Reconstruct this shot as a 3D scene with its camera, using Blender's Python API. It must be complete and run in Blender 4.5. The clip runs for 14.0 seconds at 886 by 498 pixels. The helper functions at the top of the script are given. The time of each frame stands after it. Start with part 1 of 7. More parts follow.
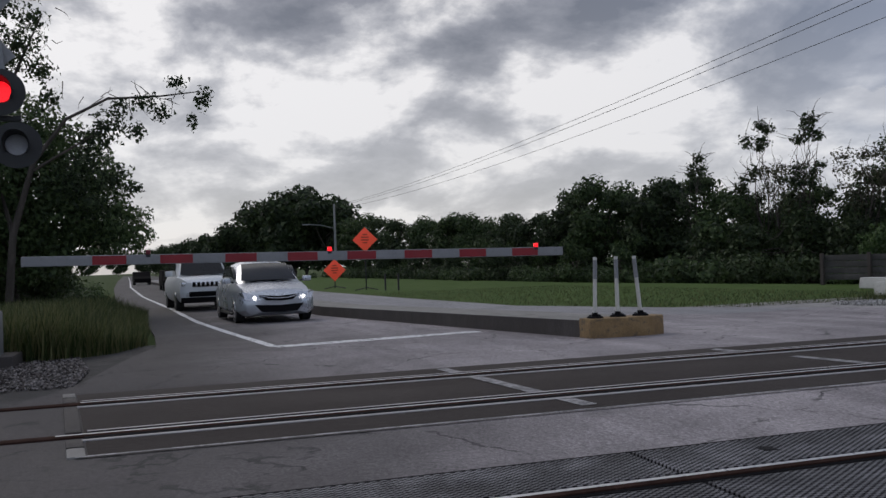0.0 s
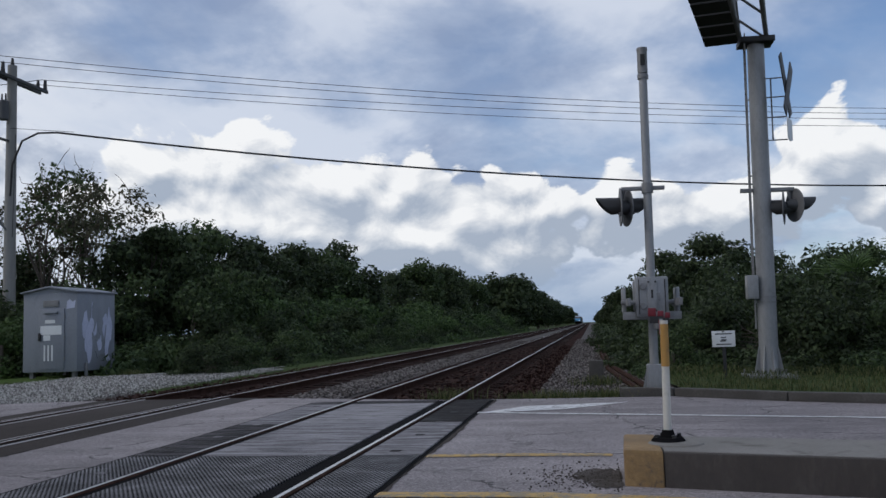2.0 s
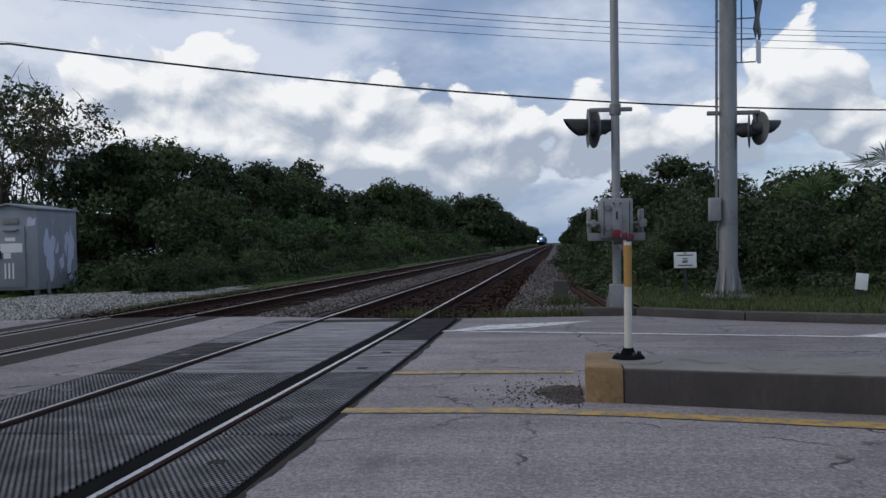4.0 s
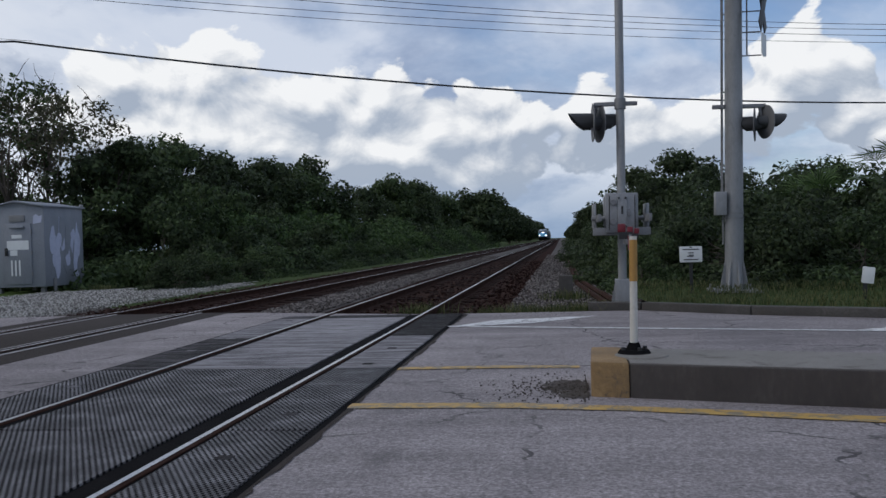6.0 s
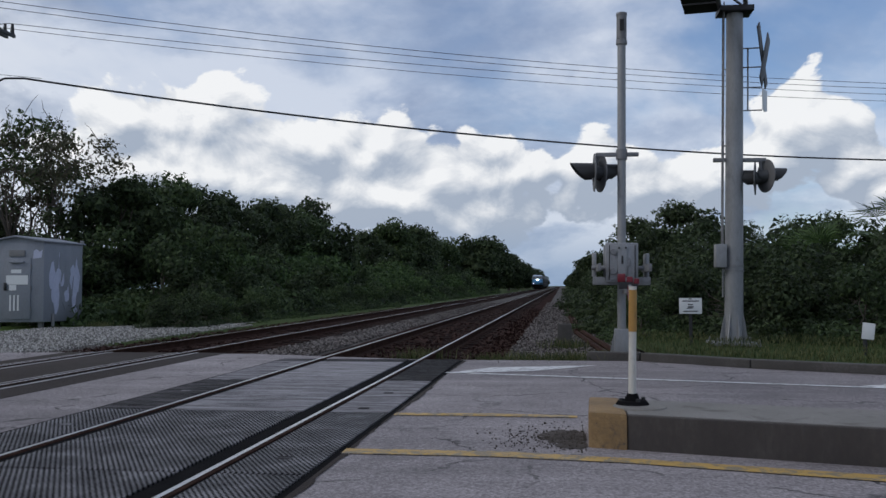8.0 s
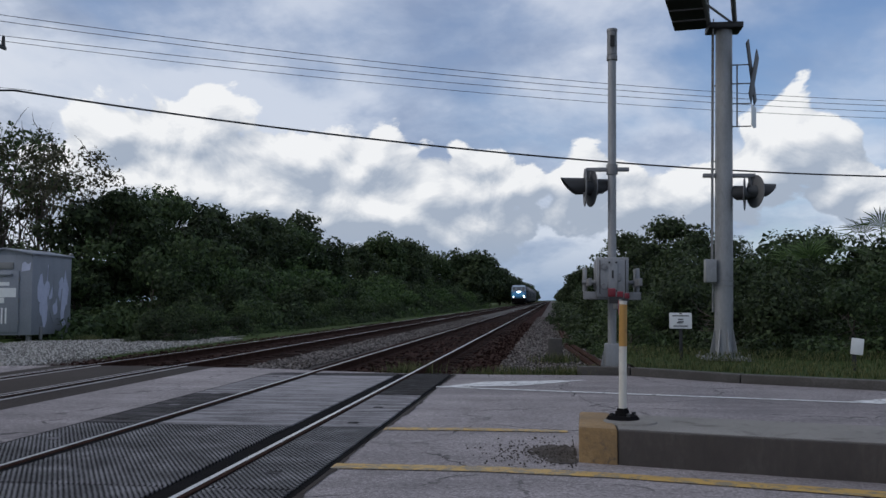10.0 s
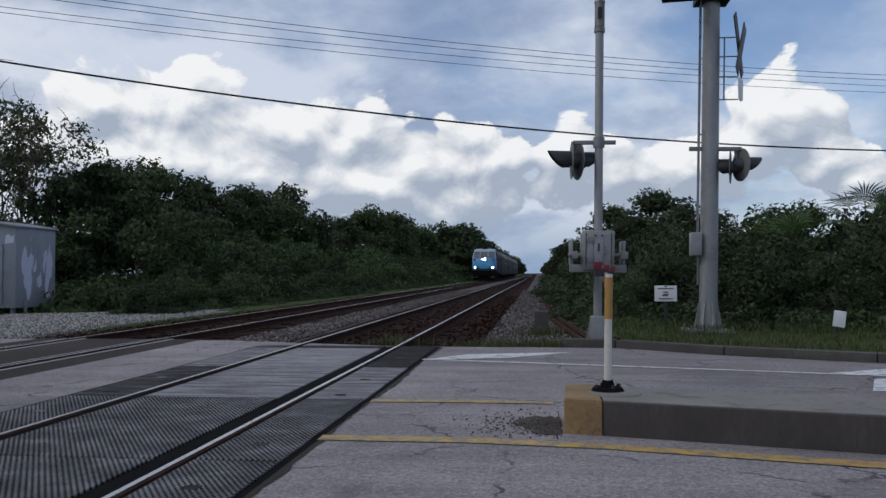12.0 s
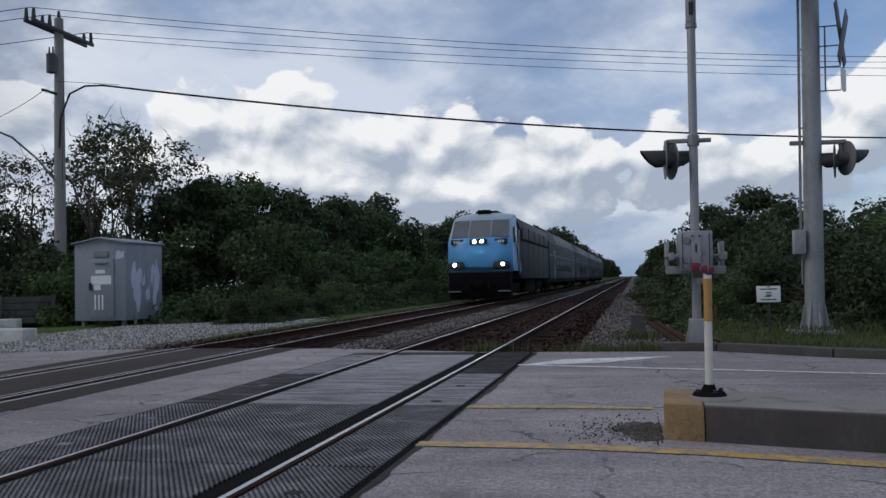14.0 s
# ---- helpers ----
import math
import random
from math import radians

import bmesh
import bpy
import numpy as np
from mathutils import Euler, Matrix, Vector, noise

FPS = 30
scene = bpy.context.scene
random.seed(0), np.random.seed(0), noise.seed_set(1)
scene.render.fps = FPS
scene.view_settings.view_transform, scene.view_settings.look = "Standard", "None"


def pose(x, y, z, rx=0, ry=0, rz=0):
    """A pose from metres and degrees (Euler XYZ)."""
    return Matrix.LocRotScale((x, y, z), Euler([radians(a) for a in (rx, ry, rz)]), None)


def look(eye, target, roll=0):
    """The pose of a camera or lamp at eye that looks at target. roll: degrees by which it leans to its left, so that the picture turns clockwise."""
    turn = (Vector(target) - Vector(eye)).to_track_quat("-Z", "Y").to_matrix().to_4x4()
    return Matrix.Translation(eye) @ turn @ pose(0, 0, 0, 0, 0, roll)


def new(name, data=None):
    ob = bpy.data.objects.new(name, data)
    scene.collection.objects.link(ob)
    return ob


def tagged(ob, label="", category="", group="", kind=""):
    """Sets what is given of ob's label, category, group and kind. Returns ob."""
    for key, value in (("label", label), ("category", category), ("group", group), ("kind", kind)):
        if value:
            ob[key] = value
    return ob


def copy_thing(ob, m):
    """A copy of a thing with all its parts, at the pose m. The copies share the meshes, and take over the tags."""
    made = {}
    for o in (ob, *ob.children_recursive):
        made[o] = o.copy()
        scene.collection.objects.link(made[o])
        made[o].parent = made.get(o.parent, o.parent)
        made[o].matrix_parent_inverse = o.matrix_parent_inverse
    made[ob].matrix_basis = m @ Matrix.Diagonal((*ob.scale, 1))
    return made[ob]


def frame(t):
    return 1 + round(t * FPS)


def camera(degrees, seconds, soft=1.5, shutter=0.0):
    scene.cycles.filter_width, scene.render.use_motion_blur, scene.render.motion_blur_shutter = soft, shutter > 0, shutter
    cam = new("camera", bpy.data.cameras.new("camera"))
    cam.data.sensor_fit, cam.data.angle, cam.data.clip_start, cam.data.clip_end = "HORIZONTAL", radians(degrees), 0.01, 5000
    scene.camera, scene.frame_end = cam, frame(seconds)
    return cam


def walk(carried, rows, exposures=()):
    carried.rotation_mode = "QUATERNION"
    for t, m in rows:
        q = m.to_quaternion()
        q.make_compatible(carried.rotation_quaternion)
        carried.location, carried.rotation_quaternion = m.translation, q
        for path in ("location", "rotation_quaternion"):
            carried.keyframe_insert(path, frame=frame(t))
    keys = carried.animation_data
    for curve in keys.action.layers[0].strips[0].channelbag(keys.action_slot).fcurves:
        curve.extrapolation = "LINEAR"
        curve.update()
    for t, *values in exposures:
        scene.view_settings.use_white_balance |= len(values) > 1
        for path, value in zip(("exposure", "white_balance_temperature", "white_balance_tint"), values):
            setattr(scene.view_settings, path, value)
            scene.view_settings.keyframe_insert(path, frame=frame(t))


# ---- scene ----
cam = camera(55.29, 14.0, soft=1.5, shutter=0.0)
EYE = 1.077
# seconds, turn to the left, tilt up, lean
TURNS = [
    (0, 72.54, 0.91, 2.00),
    (0.3, 57.17, 2.23, 0.52),
    (0.5, 46.48, 2.98, 0.20),
    (0.6, 41.60, 3.36, 1.05),
    (0.9, 29.45, 3.54, 1.72),
    (1, 26.31, 3.45, 1.93),
    (1.5, 15.96, 3.50, 2.02),
    (2, 9.72, 5.22, 1.83),
    (2.5, 6.59, 4.30, 1.99),
    (3, 6.54, 1.66, 2.05),
    (3.5, 7.49, 0.06, 1.43),
    (6, 7.98, -0.55, 1.76),
    (6.5, 9.53, 1.16, 2.14),
    (7, 9.49, 2.21, 1.48),
    (7.5, 8.01, 2.31, 0.46),
    (8, 7.92, 2.52, 0.32),
    (10.5, 6.97, 3.54, 0.30),
    (11, 6.66, 2.24, 0.63),
    (11.5, 7.20, 2.18, -0.01),
    (12, 6.39, 1.63, 0.13),
    (12.5, 7.95, 1.59, 0.71),
    (13, 8.66, 1.70, 1.00),
    (13.5, 9.96, 2.54, 0.76),
    (14, 12.61, 2.11, 1.37),
]
walk(cam, [(t, pose(0, 0, EYE, tilt, 0, turn) @ pose(0, 0, 0, 90, lean, 0)) for t, turn, tilt, lean in TURNS],
     exposures=((0.0, 0.15, 6600, 12), (0.5, -0.08, 6500, 11), (1.0, 0.20, 6400, 10), (1.5, 0.20, 6350, 10), (14.0, 0.17, 6350, 10)))

# ---- world and sun ----
def node(tree, kind, **values):
    n = tree.nodes.new(kind)
    for key, value in values.items():
        n.inputs[key.replace("_", " ")].default_value = value
    return n


def math_node(tree, op, a, b=0.0, clamp=False):
    n = tree.nodes.new("ShaderNodeMath")
    n.operation, n.use_clamp = op, clamp
    for i, v in enumerate((a, b)):
        if isinstance(v, (int, float)):
            n.inputs[i].default_value = v
        else:
            tree.links.new(v, n.inputs[i])
    return n.outputs[0]


def ramp_node(tree, fac, stops):
    n = tree.nodes.new("ShaderNodeValToRGB")
    while len(n.color_ramp.elements) < len(stops):
        n.color_ramp.elements.new(0.5)
    for e, (p, c) in zip(n.color_ramp.elements, stops):
        e.position = p
        e.color = (*c, 1) if isinstance(c, tuple) else (c, c, c, 1)
    tree.links.new(fac, n.inputs[0])
    return n.outputs[0]


def mix_node(tree, fac, a, b, mode="MIX"):
    n = tree.nodes.new("ShaderNodeMix")
    n.data_type, n.blend_type = "RGBA", mode
    for i, v in ((0, fac), (6, a), (7, b)):
        if isinstance(v, (int, float)):
            n.inputs[i].default_value = v
        elif isinstance(v, tuple):
            n.inputs[i].default_value = (*v, 1)
        else:
            tree.links.new(v, n.inputs[i])
    return n.outputs[2]


def noise_node(tree, vector, scale, detail=4, rough=0.55, warp=0.0):
    n = node(tree, "ShaderNodeTexNoise", Scale=scale, Detail=detail, Roughness=rough, Distortion=warp)
    if vector:
        tree.links.new(vector, n.inputs["Vector"])
    return n.outputs["Fac"]


def smooth(tree, value, lo, hi):
    n = tree.nodes.new("ShaderNodeMapRange")
    n.interpolation_type = "SMOOTHSTEP"
    tree.links.new(value, n.inputs[0])
    n.inputs[1].default_value, n.inputs[2].default_value = lo, hi
    return n.outputs[0]


SUN_UP, SUN_WAY = radians(38), radians(-115)  # height, and compass turn from +y towards +x
world = bpy.data.worlds.new("cloudy_sky")
scene.world = world
world.use_nodes = True
wt = world.node_tree
wt.nodes.clear()
coord = wt.nodes.new("ShaderNodeTexCoord").outputs["Generated"]
split = wt.nodes.new("ShaderNodeSeparateXYZ")
wt.links.new(coord, split.inputs[0])
wx, wy, wz = split.outputs
sky = wt.nodes.new("ShaderNodeTexSky")
sky.sky_type, sky.sun_disc = "NISHITA", False
sky.sun_elevation, sky.sun_rotation = SUN_UP, SUN_WAY
clear = mix_node(wt, 1.0, sky.outputs[0], (0.085, 0.092, 0.105), "MULTIPLY")
turn = math_node(wt, "ARCTAN2", wx, wy)
rise = math_node(wt, "ARCSINE", wz)
up = math_node(wt, "MAXIMUM", wz, 0.0)
# high broken layer, seen in perspective
flat = math_node(wt, "ADD", up, 0.36)
join = wt.nodes.new("ShaderNodeCombineXYZ")
wt.links.new(math_node(wt, "DIVIDE", wx, flat), join.inputs[0])
wt.links.new(math_node(wt, "DIVIDE", wy, flat), join.inputs[1])
join.inputs[2].default_value = 3.7
side = smooth(wt, math_node(wt, "MULTIPLY", wx, -1.0), 0.35, 0.95)  # thicker towards the west
high = noise_node(wt, join.outputs[0], 1.5, 6, 0.55, 0.3)
veil = smooth(wt, math_node(wt, "ADD", high, math_node(wt, "MULTIPLY", side, 0.3)), 0.28, 0.56)
thick = noise_node(wt, join.outputs[0], 2.9, 8, 0.57, 0.15)
pale = ramp_node(wt, thick, [(0.36, (0.27, 0.33, 0.46)), (0.47, (0.38, 0.44, 0.56)), (0.58, (0.58, 0.62, 0.70))])
dense = ramp_node(wt, thick, [(0.36, (0.145, 0.15, 0.165)), (0.45, (0.25, 0.255, 0.275)), (0.51, (0.44, 0.445, 0.46)), (0.58, (0.80, 0.795, 0.785))])
low = smooth(wt, math_node(wt, "MULTIPLY", rise, -1.0), -0.30, -0.02)  # thinner, brighter cover low in the west
dense = mix_node(wt, math_node(wt, "MULTIPLY", low, 0.55), dense, (0.66, 0.66, 0.67))
above = mix_node(wt, math_node(wt, "MULTIPLY", veil, 0.9), clear, mix_node(wt, side, pale, dense))
# heaps of cumulus standing over the skyline, shaded by their own thickness


# turn, rise, half width, half height of each heap, in thousandths of a radian
HEAPS = [(-504, 180, 50, 37), (-418, 186, 72, 45), (-470, 135, 125, 50), (-285, 160, 78, 38), (-210, 165, 62, 42), (-328, 115, 135, 48),
         (-130, 124, 100, 50), (-198, 98, 140, 40), (-78, 90, 78, 38), (42, 138, 40, 34), (93, 107, 73, 41),
         (267, 175, 50, 60), (228, 133, 60, 41), (174, 115, 60, 33), (314, 118, 40, 25), (-695, 186, 40, 27),
         (-784, 134, 87, 30), (-439, 130, 114, 33), (-50, 135, 40, 33), (350, 96, 40, 20)]


def heaps(shift_turn, shift_rise):
    v = wt.nodes.new("ShaderNodeCombineXYZ")
    wt.links.new(math_node(wt, "ADD", turn, shift_turn), v.inputs[0])
    wt.links.new(math_node(wt, "ADD", rise, shift_rise), v.inputs[1])
    tall = wt.nodes.new("ShaderNodeVectorMath")
    tall.operation = "MULTIPLY"
    tall.inputs[1].default_value = (1, 1.35, 1)
    wt.links.new(v.outputs[0], tall.inputs[0])
    bend = noise_node(wt, tall.outputs[0], 11.0, 8, 0.62, 0.35)
    knobs = []
    for scale, weight in ((13.0, 0.50), (30.0, 0.30)):
        k = node(wt, "ShaderNodeTexVoronoi", Scale=scale)
        k.feature = "SMOOTH_F1"
        k.inputs["Smoothness"].default_value = 0.3
        wt.links.new(tall.outputs[0], k.inputs["Vector"])
        knobs.append(math_node(wt, "MULTIPLY", math_node(wt, "SUBTRACT", 0.5, k.outputs["Distance"]), weight))
    near = 2.0
    for a, e, rx, ry in HEAPS:
        q = wt.nodes.new("ShaderNodeVectorMath")
        q.operation = "MULTIPLY_ADD"
        q.inputs[1].default_value = (1000 / rx, 1000 / ry, 0)
        q.inputs[2].default_value = (-a / rx, -e / ry, 0)
        wt.links.new(v.outputs[0], q.inputs[0])
        ln = wt.nodes.new("ShaderNodeVectorMath")
        ln.operation = "LENGTH"
        wt.links.new(q.outputs[0], ln.inputs[0])
        low_of = wt.nodes.new("ShaderNodeMath")
        low_of.operation = "SMOOTH_MIN"
        low_of.inputs[2].default_value = 0.35
        wt.links.new(ln.outputs["Value"], low_of.inputs[0])
        if near == 2.0:
            low_of.inputs[1].default_value = 2.0
        else:
            wt.links.new(near, low_of.inputs[1])
        near = low_of.outputs[0]
    total = math_node(wt, "ADD", math_node(wt, "ADD", knobs[0], knobs[1]), math_node(wt, "MULTIPLY", bend, 1.0))
    return math_node(wt, "ADD", total, math_node(wt, "MULTIPLY", math_node(wt, "SUBTRACT", 1.12, near), 0.55))


body = heaps(0.0, 0.0)
lit = math_node(wt, "SUBTRACT", body, heaps(-0.010, 0.022))
east = smooth(wt, wx, -0.78, -0.50)
front = math_node(wt, "MULTIPLY", smooth(wt, body, 0.44, 0.53), east)
soft = wt.nodes.new("ShaderNodeCombineXYZ")
wt.links.new(turn, soft.inputs[0])
wt.links.new(math_node(wt, "MULTIPLY", rise, 1.7), soft.inputs[1])
soft.inputs[2].default_value = 5.1
mottle = noise_node(wt, soft.outputs[0], 9.0, 6, 0.55, 0.3)
fine_lit = math_node(wt, "SUBTRACT", body, heaps(-0.006, 0.010))
tone = math_node(wt, "ADD", math_node(wt, "MULTIPLY", lit, 0.7), math_node(wt, "MULTIPLY", mottle, 0.7))
tone = math_node(wt, "ADD", tone, math_node(wt, "MULTIPLY", fine_lit, 0.8))
tone = math_node(wt, "ADD", tone, math_node(wt, "MULTIPLY", math_node(wt, "SUBTRACT", rise, 0.075), 2.2))
white = ramp_node(wt, tone, [(0.26, (0.33, 0.38, 0.46)), (0.44, (0.45, 0.49, 0.55)), (0.62, (0.61, 0.63, 0.66)), (0.84, (0.80, 0.80, 0.795))])
clouds = mix_node(wt, math_node(wt, "MULTIPLY", front, 0.96), above, white)
haze = smooth(wt, math_node(wt, "MULTIPLY", rise, -1.0), -0.085, -0.01)
clouds = mix_node(wt, math_node(wt, "MULTIPLY", math_node(wt, "MULTIPLY", haze, east), 0.75), clouds, (0.24, 0.33, 0.47))
backing = wt.nodes.new("ShaderNodeBackground")
backing.inputs[1].default_value = 1.0
wt.links.new(clouds, backing.inputs[0])
wt.links.new(backing.outputs[0], wt.nodes.new("ShaderNodeOutputWorld").inputs[0])

sun = new("sun", bpy.data.lights.new("sun", "SUN"))
sun.data.energy, sun.data.angle, sun.data.color = 0.7, radians(25), (1.0, 0.95, 0.88)
sun.matrix_basis = look((math.sin(SUN_WAY) * 50, math.cos(SUN_WAY) * 50, 45), (0, 0, 0))
scene.view_settings.exposure = 0.17


# ---- materials ----
def surface(name, stops, rough=0.7, metal=0.0, scale=3.0, fine=40.0, relief=0.1, spread=0.0, islands=0.0, glow=None, gloss=0.5, stretch=(1, 1, 1), grime=0.0):
    """Two scales of colour change over stops, with relief. spread: change from object to object; islands: from leaf to leaf."""
    m = bpy.data.materials.new(name)
    m.use_nodes = True
    t = m.node_tree
    bsdf = t.nodes["Principled BSDF"]
    place = t.nodes.new("ShaderNodeTexCoord").outputs["Object"]
    if stretch != (1, 1, 1):
        mp = t.nodes.new("ShaderNodeMapping")
        mp.inputs["Scale"].default_value = stretch
        t.links.new(place, mp.inputs[0])
        place = mp.outputs[0]
    big = noise_node(t, place, scale, 5, 0.6)
    small = noise_node(t, place, fine, 4, 0.6)
    fac = math_node(t, "ADD", math_node(t, "MULTIPLY", big, 0.62), math_node(t, "MULTIPLY", small, 0.38))
    if spread:
        info = t.nodes.new("ShaderNodeObjectInfo").outputs["Random"]
        fac = math_node(t, "ADD", fac, math_node(t, "MULTIPLY", math_node(t, "SUBTRACT", info, 0.5), spread))
    if islands:
        info = t.nodes.new("ShaderNodeNewGeometry").outputs["Random Per Island"]
        fac = math_node(t, "ADD", fac, math_node(t, "MULTIPLY", math_node(t, "SUBTRACT", info, 0.5), islands))
    n = len(stops)
    color = ramp_node(t, fac, [(0.5 + 0.34 * (i / max(1, n - 1) - 0.5) * 1.5, c) for i, c in enumerate(stops)])
    if grime:
        dirt = smooth(t, noise_node(t, place, scale * 2.3, 8, 0.7, 0.6), 0.52, 0.68)
        color = mix_node(t, math_node(t, "MULTIPLY", dirt, grime), color, (0.06, 0.05, 0.042))
    t.links.new(color, bsdf.inputs["Base Color"])
    wear = math_node(t, "ADD", math_node(t, "MULTIPLY", small, 0.25), rough - 0.12, True)
    t.links.new(wear, bsdf.inputs["Roughness"])
    bsdf.inputs["Metallic"].default_value = metal
    bsdf.inputs["Specular IOR Level"].default_value = gloss
    if relief:
        b = t.nodes.new("ShaderNodeBump")
        b.inputs["Strength"].default_value, b.inputs["Distance"].default_value = min(1, relief * 3), 0.02
        t.links.new(small, b.inputs["Height"])
        t.links.new(b.outputs[0], bsdf.inputs["Normal"])
    if glow:
        bsdf.inputs["Emission Color"].default_value, bsdf.inputs["Emission Strength"].default_value = (*glow[:3], 1), glow[3]
    return m


def foliage(name, stops, islands=0.5):
    m = surface(name, stops, 0.65, 0, 0.35, 3.0, 0, 0.12, islands, gloss=0.25)
    t = m.node_tree
    bsdf = t.nodes["Principled BSDF"]
    through_leaf = t.nodes.new("ShaderNodeBsdfTranslucent")
    t.links.new(bsdf.inputs["Base Color"].links[0].from_socket, through_leaf.inputs[0])
    mixer = t.nodes.new("ShaderNodeMixShader")
    mixer.inputs[0].default_value = 0.3
    t.links.new(bsdf.outputs[0], mixer.inputs[1])
    t.links.new(through_leaf.outputs[0], mixer.inputs[2])
    t.links.new(mixer.outputs[0], t.nodes["Material Output"].inputs[0])
    return m


def paving(name, base, dark, crack=0.5, soiled=False):
    """Worn asphalt with stains, aggregate and cracks."""
    m = bpy.data.materials.new(name)
    m.use_nodes = True
    t = m.node_tree
    bsdf = t.nodes["Principled BSDF"]
    place = t.nodes.new("ShaderNodeTexCoord").outputs["Object"]
    big = noise_node(t, place, 0.22, 6, 0.6, 0.4)
    mid = noise_node(t, place, 2.2, 6, 0.65)
    grit = noise_node(t, place, 55.0, 3, 0.7)
    mp = t.nodes.new("ShaderNodeMapping")
    mp.inputs["Scale"].default_value = (0.12, 1.6, 1)
    mp.inputs["Rotation"].default_value = (0, 0, radians(-4))
    t.links.new(place, mp.inputs[0])
    lanes = noise_node(t, mp.outputs[0], 1.1, 5, 0.6)
    fac = math_node(t, "ADD", math_node(t, "MULTIPLY", big, 0.45), math_node(t, "MULTIPLY", mid, 0.25))
    fac = math_node(t, "ADD", fac, math_node(t, "MULTIPLY", lanes, 0.30))
    color = ramp_node(t, fac, [(0.36, dark), (0.50, tuple((a + b) / 2 for a, b in zip(base, dark))), (0.62, base)])
    coarse = noise_node(t, place, 24.0, 4, 0.75)
    color = mix_node(t, 0.5, color, ramp_node(t, grit, [(0.34, 0.12), (0.66, 0.88)]), "OVERLAY")
    color = mix_node(t, 0.42, color, ramp_node(t, coarse, [(0.36, 0.15), (0.64, 0.85)]), "OVERLAY")
    blot = smooth(t, noise_node(t, place, 0.75, 8, 0.7, 0.8), 0.54, 0.70)
    color = mix_node(t, math_node(t, "MULTIPLY", blot, 0.45), color, tuple(c * 0.6 for c in dark))
    if soiled:
        # dirt carried onto the pavement from the southern shoulder
        xyz = t.nodes.new("ShaderNodeSeparateXYZ")
        t.links.new(place, xyz.inputs[0])
        edge = math_node(t, "ADD", xyz.outputs[1], math_node(t, "MULTIPLY", big, 3.2))
        soil = smooth(t, math_node(t, "MULTIPLY", edge, -1.0), -5.4, -1.5)
        color = mix_node(t, math_node(t, "MULTIPLY", soil, 0.85), color, (0.034, 0.031, 0.031))
    vor = node(t, "ShaderNodeTexVoronoi", Scale=0.55)
    vor.feature = "DISTANCE_TO_EDGE"
    jit = t.nodes.new("ShaderNodeVectorMath")
    jit.operation = "MULTIPLY_ADD"
    wob = node(t, "ShaderNodeTexNoise", Scale=3.0, Detail=5.0)
    t.links.new(place, wob.inputs["Vector"])
    t.links.new(wob.outputs["Color"], jit.inputs[0])
    jit.inputs[1].default_value = (0.5, 0.5, 0.5)
    t.links.new(place, jit.inputs[2])
    t.links.new(jit.outputs[0], vor.inputs["Vector"])
    line = math_node(t, "MULTIPLY", math_node(t, "LESS_THAN", vor.outputs["Distance"], 0.009), smooth(t, mid, 0.42, 0.58))
    color = mix_node(t, math_node(t, "MULTIPLY", line, crack), color, (0.03, 0.029, 0.03))
    t.links.new(color, bsdf.inputs["Base Color"])
    t.links.new(math_node(t, "ADD", math_node(t, "MULTIPLY", mid, 0.3), 0.60), bsdf.inputs["Roughness"])
    bsdf.inputs["Specular IOR Level"].default_value = 0.18
    b = t.nodes.new("ShaderNodeBump")
    b.inputs["Strength"].default_value, b.inputs["Distance"].default_value = 0.5, 0.012
    t.links.new(math_node(t, "SUBTRACT", grit, line), b.inputs["Height"])
    t.links.new(b.outputs[0], bsdf.inputs["Normal"])
    return m


def worn_paint(name, color, under, keep=0.5):
    """Road paint that has flaked off in places."""
    m = surface(name, [tuple(c * 0.8 for c in color), color], 0.6, 0, 4, 60, 0.1)
    t = m.node_tree
    bsdf = t.nodes["Principled BSDF"]
    place = t.nodes.new("ShaderNodeTexCoord").outputs["Object"]
    flake = smooth(t, noise_node(t, place, 9.0, 8, 0.75, 0.5), keep - 0.03, keep + 0.05)
    top = bsdf.inputs["Base Color"].links[0].from_socket
    t.links.new(mix_node(t, flake, top, under), bsdf.inputs["Base Color"])
    return m


